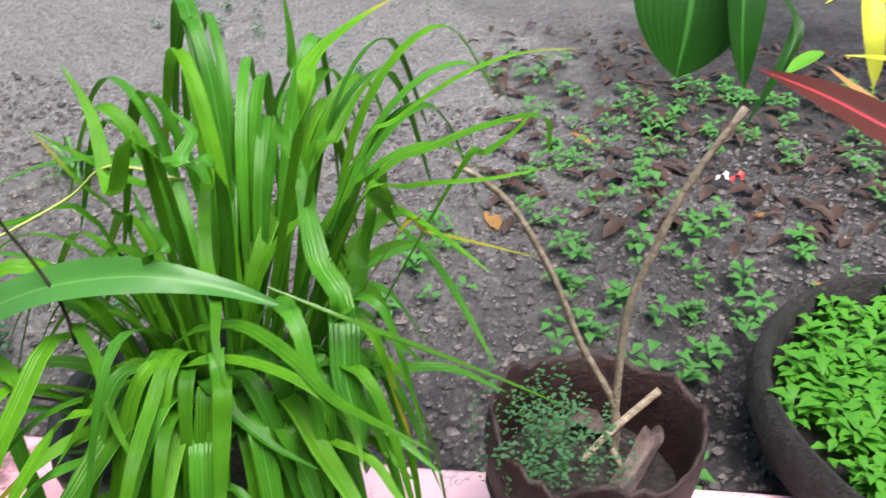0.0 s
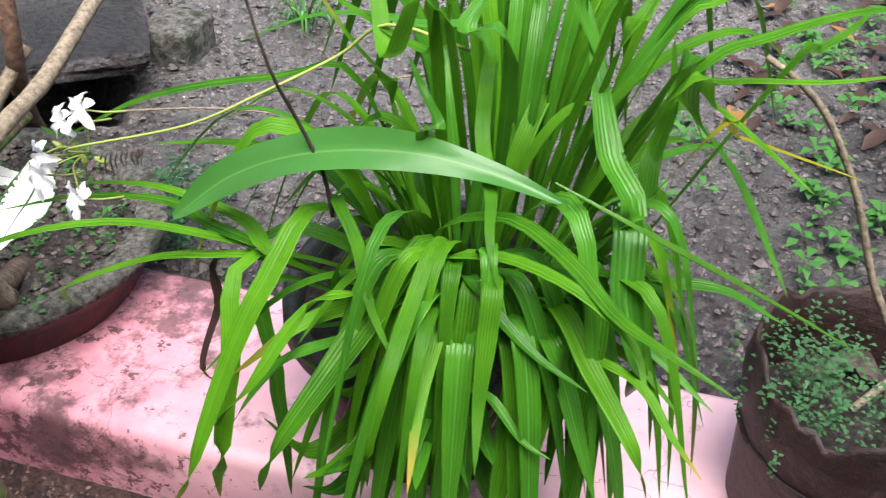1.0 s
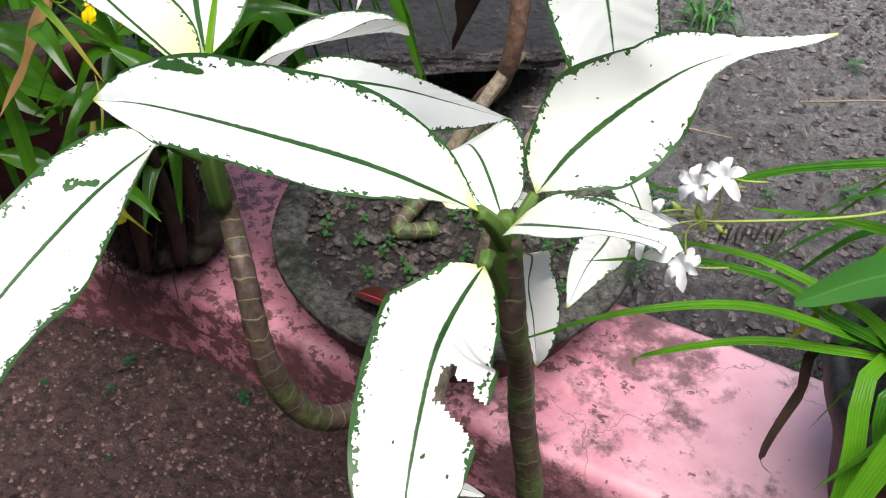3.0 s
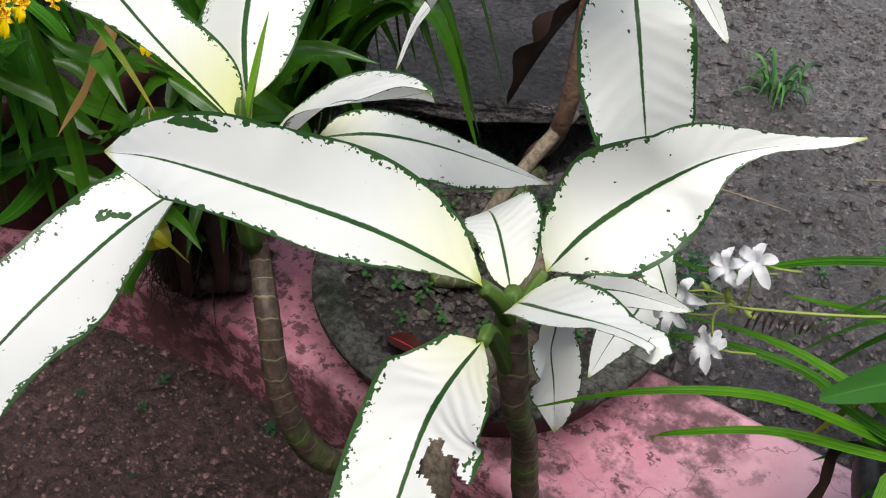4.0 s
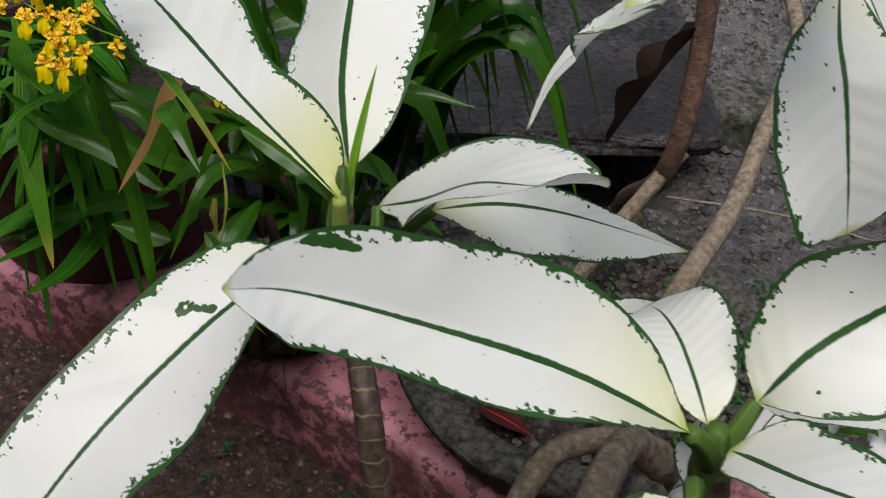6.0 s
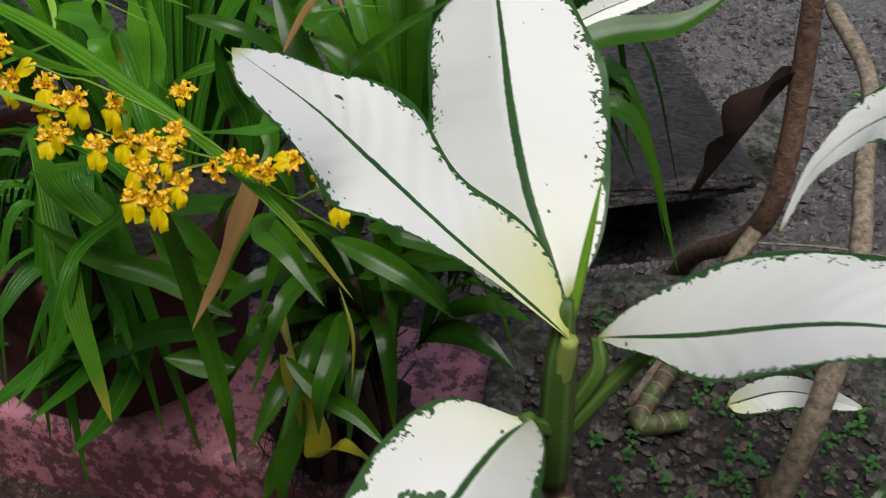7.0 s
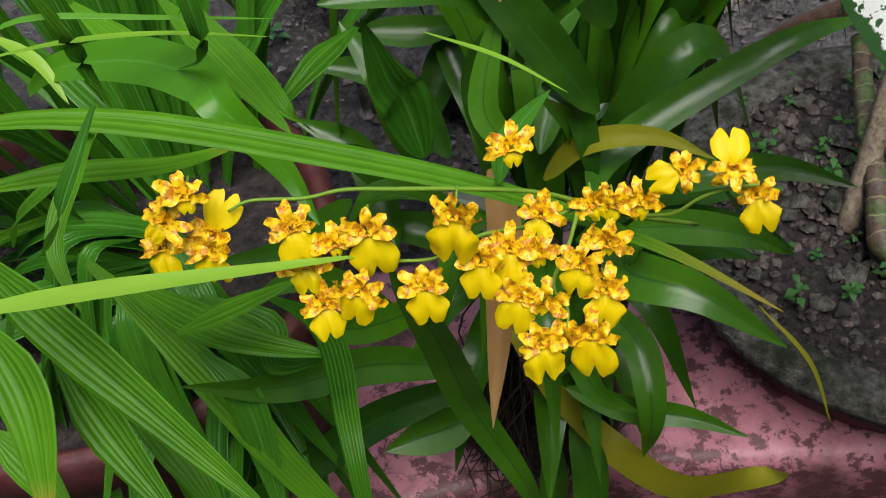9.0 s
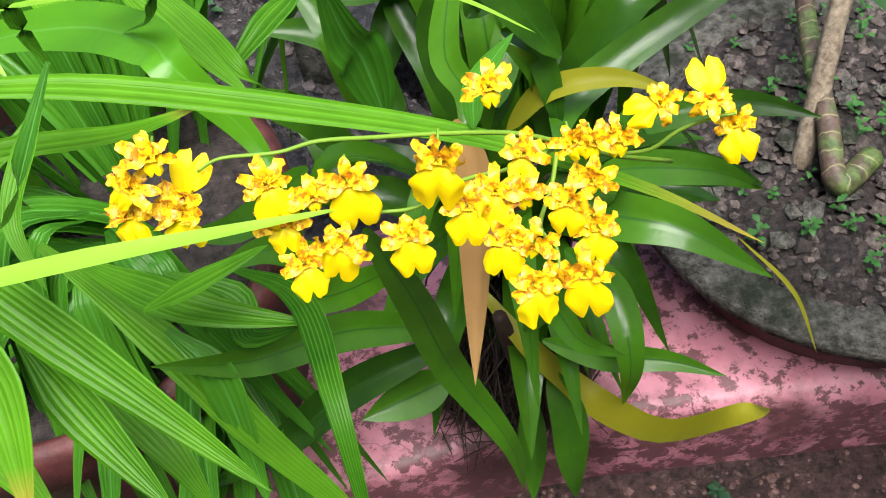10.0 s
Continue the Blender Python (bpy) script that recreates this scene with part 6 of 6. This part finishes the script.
# ---- background: slab, stones, planter, weeds, litter ----
def rock(name, at, size, mat, label, category, seed, parent=None):
    bm = bmesh.new()
    bmesh.ops.create_cube(bm, size=1.0)
    bmesh.ops.subdivide_edges(bm, edges=bm.edges, cuts=9, use_grid_fill=True)
    for v in bm.verts:
        p = v.co.copy()
        q = p.normalized() * 0.62
        p = p.lerp(q, 0.12)
        p *= 1 + 0.07 * noise.noise(p * 3.5 + Vector((seed, 0, 0))) + 0.025 * noise.noise(p * 13 + Vector((seed, 5, 0)))
        v.co = Vector((p.x * size[0], p.y * size[1], p.z * size[2]))
    ob = part(name, bm, mat, parent)
    ob.location = at
    return tagged(ob, label, category)


slab = rock("concrete_slab", (-1.06, 0.84, 0.075), (0.5, 0.5, 0.045), soil_mat, "rough concrete slab caked with damp soil over a dark hollow", "slab", 3.0)
slab.rotation_euler = (0.03, -0.02, radians(35))
for x, y in ((-1.17, 0.62), (-0.76, 0.95), (-1.2, 0.9)):
    rock("stone", (x, y, 0.015), (0.1, 0.12, 0.1), stone_mat, "mossy stone under the slab", "stone", x * 9)


def disc_leaf(bm, o, d, up, ln, w):
    """A tiny leaf of a weed: four faces."""
    side = d.cross(up).normalized() * w / 2
    uvl = bm.loops.layers.uv.verify()
    a, m, t = bm.verts.new(o), o + d * ln * 0.55 + up * ln * 0.12, bm.verts.new(o + d * ln - up * ln * 0.06)
    l, r, c = bm.verts.new(m + side + up * ln * 0.08), bm.verts.new(m - side + up * ln * 0.08), bm.verts.new(m)
    for q, uvs in (((a, c, l), ((0.5, 0), (0.5, 0.5), (1, 0.5))), ((a, r, c), ((0.5, 0), (0, 0.5), (0.5, 0.5))), ((l, c, t), ((1, 0.5), (0.5, 0.5), (0.5, 1))), ((c, r, t), ((0.5, 0.5), (0, 0.5), (0.5, 1)))):
        f = bm.faces.new(q)
        for loop, uv in zip(f.loops, uvs):
            loop[uvl].uv = uv


def sprout(bm, at, height, leaves, ln, w, r):
    """A weed: rising pairs of small leaves."""
    a0 = r.uniform(0, 6.28)
    lean = Vector((r.uniform(-0.25, 0.25), r.uniform(-0.25, 0.25), 1)).normalized()
    for k in range(leaves):
        a = a0 + k * 2.4
        h = height * (0.35 + 0.65 * k / max(1, leaves - 1))
        o = at + lean * h
        d = Vector((math.cos(a), math.sin(a), r.uniform(-0.15, 0.45))).normalized()
        s = r.uniform(0.65, 1.15)
        disc_leaf(bm, o, d, Vector((0, 0, 1)), ln * s, w * s)


def weed_patch(name, count, area, height, ln, w, mat, label, seed, thin=0.0, floor=None, leaves=(4, 8)):
    r = random.Random(seed)
    bm = bmesh.new()
    made = 0
    for k in range(count * 12):
        if made >= count:
            break
        x, y = area(r)
        if noise.noise(Vector((x * 2.6, y * 2.6, seed))) < thin:
            continue
        z = soil_height(x, y) if floor is None else floor
        s = r.uniform(0.6, 1.25)
        sprout(bm, Vector((x, y, z)), height * s, r.randint(*leaves), ln * s, w * s, r)
        made += 1
    return tagged(part(name, bm, mat), label, "weeds", kind="stuff")


weed_patch("weeds", 520, lambda r: (r.uniform(0.12, 2.0), 0.36 + 1.7 * r.random() ** 1.4), 0.035, 0.03, 0.018, weed_mat, "low green weeds sprouting from the damp soil", 51, -0.12)
weed_patch("weeds", 130, lambda r: (r.uniform(-2.2, 0.1), r.uniform(0.36, 2.6)), 0.025, 0.018, 0.011, creeper_mat, "sparse small weeds on bare damp soil", 52, 0.1)
weed_patch("weeds", 85, lambda r: (-0.67 + r.uniform(-0.18, 0.18), 0.26 + r.uniform(-0.16, 0.17)), 0.028, 0.0095, 0.0065, weed_mat, "tiny seedlings in the wide planter", 53, -0.1, KERB_TOP + 0.075)
weed_patch("weeds", 70, lambda r: (-0.55 + r.uniform(-0.1, 0.1), 0.44 + r.uniform(-0.07, 0.1)), 0.08, 0.013, 0.008, creeper_mat, "bushy small-leaved weeds behind the planter", 54, -1.0, None, (8, 14))
weed_patch("weeds", 90, lambda r: (0.365 + r.gauss(0, 0.035), 0.176 + r.gauss(0, 0.05)), 0.08, 0.008, 0.005, creeper_mat, "fine-leaved creeping weed in the ragged pot", 55, -1.0, KERB_TOP + 0.14, (9, 15))
weed_patch("weeds", 170, lambda r: (-1.6 + r.uniform(-0.5, 0.5), r.uniform(0.9, 1.6)), 0.08, 0.06, 0.022, orchid_leaf_mat, "low dark green border plants", 56, 0.05)
weed_patch("weeds", 6, lambda r: (r.uniform(-1.1, -0.4), r.uniform(-0.25, 0.02)), 0.008, 0.011, 0.007, creeper_mat, "a few seedlings on the gravel", 57, -1.0)

# grassy tuft on the bare soil
tuft = thing("grass_tuft", (-0.575, 1.14, 0.0), "small tuft of wild grass on bare soil", "grass")
clump(tuft, (-0.575, 1.14, 0.0), 30, (0.04, 0.09), (0.02, 0.08), (0.005, 0.008), 0.03, 61, [creeper_mat, weed_mat])

# large dark tub with bright weeds
TUB_X, TUB_Y = 1.025, 0.42
tub = thing("planter_tub", (TUB_X, TUB_Y, KERB_TOP), "large dark mossy tub full of bright green weeds", "planter")
bm = bmesh.new()
add_lathe(bm, [(0.3, 0.0), (0.34, 0.012), (0.358, 0.05), (0.356, 0.085), (0.346, 0.1), (0.336, 0.094), (0.328, 0.06), (0.31, 0.02)], 56, 0.03, 2.0)
part("tub_wall", bm, slab_mat, tub)
bm = bmesh.new()
add_lathe(bm, [(0.326, 0.03), (0.2, 0.036), (0.1, 0.04), (0.001, 0.04)], 40, 0.05, 1.0)
part("potting_soil", bm, soil_mat, tub)


def in_tub(r):
    a, d = r.uniform(0, 6.283), 0.31 * math.sqrt(r.random())
    return TUB_X + d * math.cos(a), TUB_Y + d * math.sin(a)


weed_patch("weeds", 420, in_tub, 0.05, 0.034, 0.017, bright_weed_mat, "dense bright green weeds in the dark tub", 58, -1.0, KERB_TOP + 0.035, (6, 10))

# fallen leaves, pebbles, twigs
def litter(name, count, area, size, mat, label, seed):
    r = random.Random(seed)
    bm = bmesh.new()
    for k in range(count):
        x, y = area(r)
        o = Vector((x, y, soil_height(x, y) + 0.004))
        a = r.uniform(0, 6.283)
        d = Vector((math.cos(a), math.sin(a), r.uniform(-0.1, 0.3)))
        s = size * r.uniform(0.5, 1.3)
        add_blade(bm, [o, o + d * s * 0.5 + Vector((0, 0, s * r.uniform(0.0, 0.25))), o + d * s], s * r.uniform(0.3, 0.5), n=4, across=2, fold=r.uniform(0.1, 0.7), shape="lance")
    return tagged(part(name, bm, mat), label, "leaf litter", kind="stuff")


litter("fallen_leaves", 520, lambda r: (r.uniform(0.25, 1.9), r.uniform(1.05, 2.4)), 0.06, litter_mat, "dark wet fallen leaves on the soil", 71)
litter("fallen_leaves", 16, lambda r: (r.uniform(0.2, 2.2), r.uniform(0.5, 2.4)), 0.06, dry_leaf_mat, "scattered dry brown leaves", 72)
litter("fallen_leaves", 60, lambda r: (r.uniform(-1.6, 0.2), r.uniform(-0.5, 0.03)), 0.014, litter_mat, "bits of dry leaf on the gravel", 73)
def speckled(m, lo, hi):
    """Each lump of a heap gets its own tone."""
    nt = m.node_tree
    tint, tone = nt.nodes.new("ShaderNodeNewGeometry"), node(nt, "MapRange", **{"To Min": lo, "To Max": hi})
    nt.links.new(tint.outputs["Random Per Island"], tone.inputs["Value"])
    bsdf = nt.nodes["Principled BSDF"]
    scaled = nt.nodes.new("ShaderNodeVectorMath")
    scaled.operation = "SCALE"
    nt.links.new(bsdf.inputs["Base Color"].links[0].from_socket, scaled.inputs[0])
    nt.links.new(tone.outputs[0], scaled.inputs["Scale"])
    nt.links.new(scaled.outputs[0], bsdf.inputs["Base Color"])
    return m


clod_mat = speckled(two_scale("soil_clods", (0.018, 0.015, 0.015), (0.12, 0.1, 0.1), (0.05, 0.042, 0.042), 9.0, 120.0, 0.5, 0.6, 0.002), 0.2, 1.7)
dark_clod_mat = speckled(two_scale("potting_crumbs", (0.012, 0.009, 0.008), (0.1, 0.08, 0.072), (0.03, 0.03, 0.02), 9.0, 120.0, 0.8, 0.6, 0.002), 0.4, 2.0)
grit_mat = speckled(two_scale("red_grit", (0.03, 0.016, 0.014), (0.12, 0.065, 0.058), (0.04, 0.022, 0.02), 9.0, 120.0, 0.6, 0.5, 0.001), 0.3, 2.2)


def clods(name, count, area, sizes, mat, label, seed, floor=None):
    """Uneven six-cornered lumps lying half sunk in the ground."""
    pr = random.Random(seed)
    verts, faces = [], []
    corners = ((1, 0, 0), (0.3, 0.95, 0.1), (-0.8, 0.6, 0), (-0.9, -0.5, 0.1), (0.2, -1, 0), (0.2, 0.1, 0.75), (0, 0, -0.7))
    for k in range(count):
        x, y = area(pr)
        s = pr.uniform(*sizes) * (1.7 if pr.random() < 0.12 else 1.0)
        z = (soil_height(x, y) if floor is None else floor) + s * 0.15
        c, w = math.cos(pr.uniform(0, 6.28)), 0
        w = math.sqrt(1 - c * c)
        n = len(verts)
        for p in corners:
            f = s * pr.uniform(0.65, 1.3)
            verts.append((x + (p[0] * c - p[1] * w) * f, y + (p[0] * w + p[1] * c) * f, z + p[2] * f))
        for i in range(5):
            faces.append((n + i, n + (i + 1) % 5, n + 5))
            faces.append((n + (i + 1) % 5, n + i, n + 6))
    me = bpy.data.meshes.new(name)
    me.from_pydata(verts, [], faces)
    me.materials.append(mat)
    return tagged(new(name, me), label, "pebbles", kind="stuff")


clods("clods", 20000, lambda r: (r.uniform(-1.4, 1.8), 0.34 + 1.35 * r.random() ** 1.15), (0.0022, 0.0075), clod_mat, "crumbly clods and pebbles on the damp soil", 77)
clods("pebbles", 7000, lambda r: (r.uniform(-1.5, 0.2), r.uniform(-0.4, 0.045)), (0.0013, 0.0038), grit_mat, "coarse reddish grit on the ground", 78)


def in_planter(r):
    a, d = r.uniform(0, 6.283), 0.19 * math.sqrt(r.random())
    return -0.665 + d * math.cos(a), 0.25 + d * math.sin(a)


clods("pebbles", 1500, in_planter, (0.002, 0.006), dark_clod_mat, "small stones and crumbs in the wide planter", 79, KERB_TOP + 0.083)
clods("pebbles", 70, in_planter, (0.006, 0.012), stone_mat, "mossy pebbles in the wide planter", 80, KERB_TOP + 0.085)
dead = thing("dead_leaf", (0.455, 0.195, 0.16), "curled grey-brown dead leaf lying in the ragged pot", "dead leaf")
dead_mat = two_scale("grey_dead_leaf", (0.03, 0.02, 0.018), (0.12, 0.08, 0.075), (0.03, 0.02, 0.02), 12.0, 60.0, 0.7, 0.5, 0.002)
blade(dead, [(0.42, 0.115, 0.165), (0.46, 0.165, 0.19), (0.485, 0.215, 0.2), (0.485, 0.25, 0.175)], 0.034, dead_mat, "leaf_blade", fold=0.9, shape="lance", wave=0.5, n=14, across=6)
blade(dead, [(0.36, 0.25, 0.15), (0.41, 0.26, 0.17), (0.46, 0.24, 0.165)], 0.035, dead_mat, "leaf_blade", fold=0.7, shape="lance", wave=0.6, n=10, across=6)
for a, b, h in (((-0.75, 0.68), (-0.42, 0.78), 0.02), ((-0.35, 0.95), (-0.05, 1.1), 0.02)):
    o = thing("twig", (a[0], a[1], h), "thin dry twig lying on the soil", "twig")
    tube(o, [(a[0], a[1], h), ((a[0] + b[0]) / 2, (a[1] + b[1]) / 2 + 0.012, h + 0.006), (b[0], b[1], h)], [0.0022, 0.002, 0.0012], bark_mat, "stick", n=10, sides=6)

# small scraps
scrap_red = two_scale("red_wrapper", (0.4, 0.02, 0.02), (0.55, 0.05, 0.05), (0.3, 0.02, 0.02), 30.0, 200.0, 0.4, 0.2, 0.001)
scrap_white = two_scale("white_wrapper", (0.7, 0.68, 0.66), (0.8, 0.78, 0.76), (0.5, 0.48, 0.46), 30.0, 200.0, 0.4, 0.2, 0.001)
wrapper = thing("candy_wrapper", (0.819, 1.315, 0.005), "crumpled red and white wrapper on the soil", "litter")
blade(wrapper, [(0.824, 1.315, 0.012), (0.841, 1.315, 0.03), (0.854, 1.311, 0.014)], 0.022, scrap_red, "red_end", fold=0.6, wave=0.6, shape="round", n=8)
blade(wrapper, [(0.794, 1.323, 0.014), (0.809, 1.319, 0.026), (0.825, 1.315, 0.012)], 0.02, scrap_white, "white_end", fold=0.6, wave=0.6, shape="round", n=8)
red_leaf = thing("fallen_leaf", (-0.671, 0.079, 0.115), "small fallen reddish leaf in the wide planter", "dead leaf")
blade(red_leaf, [(-0.701, 0.081, 0.122), (-0.671, 0.076, 0.13), (-0.641, 0.081, 0.121)], 0.028, red_leaf_mat, "leaf_blade", shape="lance", fold=0.3, n=8)

# roots and bare stems behind the wide planter
shrub = thing("bare_shrub", (-0.7, 0.55, 0.0), "leaning bare woody stems with a hanging dead leaf", "shrub")
tube(shrub, [(-0.78, 0.56, -0.02), (-0.74, 0.47, 0.14), (-0.675, 0.385, 0.25), (-0.655, 0.368, 0.33), (-0.662, 0.385, 0.43), (-0.672, 0.392, 0.52), (-0.69, 0.42, 0.66)], [0.013, 0.0125, 0.012, 0.0115, 0.011, 0.010, 0.008], brown_bark_mat, "stem", "brown bark stem", n=36, rings=0.04)
tube(shrub, [(-0.575, 0.11, 0.11), (-0.562, 0.157, 0.283), (-0.565, 0.296, 0.316), (-0.586, 0.434, 0.340), (-0.609, 0.577, 0.365), (-0.676, 0.704, 0.387)], [0.011, 0.011, 0.0105, 0.010, 0.0095, 0.009], bark_mat, "stem", "pale ringed bare stem", n=40, rings=0.06)
tube(shrub, [(-0.655, 0.39, 0.30), (-0.686, 0.328, 0.222), (-0.708, 0.281, 0.155), (-0.73, 0.235, 0.105)], [0.009, 0.0095, 0.010, 0.010], bark_mat, "root", "pale surface root", n=18, rings=0.05)
blade(shrub, [(-0.665, 0.385, 0.45), (-0.69, 0.375, 0.40), (-0.715, 0.37, 0.34), (-0.74, 0.375, 0.28)], 0.05, litter_mat, "dead_leaf", "dead brown leaf", fold=0.8, shape="lance", wave=0.4)

# added wall across the path, unseen behind the camera: blocks sky light, deepens shade
bm = bmesh.new()
bmesh.ops.create_cube(bm, size=1.0)
for v in bm.verts:
    v.co = Vector((v.co.x * 12, -1.75 + v.co.y * 0.2, FLOOR_Z + (v.co.z + 0.5) * 2.9))
wall_mat = two_scale("sky_block_plaster", (0.2, 0.19, 0.17), (0.32, 0.3, 0.27), (0.12, 0.12, 0.1), 2.0, 40.0, 0.85, 0.4, 0.003)
tagged(part("wall_sky_block", bm, wall_mat, smooth=False), "weathered grey plaster wall added out of view to cut sky light", "wall", kind="structure")

# far edge of the garden, out of view: hedge that closes the place
hedge_bm = bmesh.new()
hr = random.Random(91)
for k in range(5200):
    t = hr.random()
    x, y = (-9 + 18 * t, 7.5 + hr.uniform(-0.5, 0.5)) if k % 2 else (hr.choice((-8.5, 8.5)) + hr.uniform(-0.5, 0.5), -6 + 14 * t)
    o = Vector((x, y, hr.uniform(0, 1.9) ** 1.0))
    d = Vector((hr.uniform(-1, 1), hr.uniform(-1, 1), hr.uniform(-0.6, 0.6))).normalized()
    disc_leaf(hedge_bm, o, d, Vector((0, 0, 1)), 0.32, 0.2)
tagged(part("hedge", hedge_bm, weed_mat), "leafy green hedge at the garden's edge", "hedge", kind="stuff")
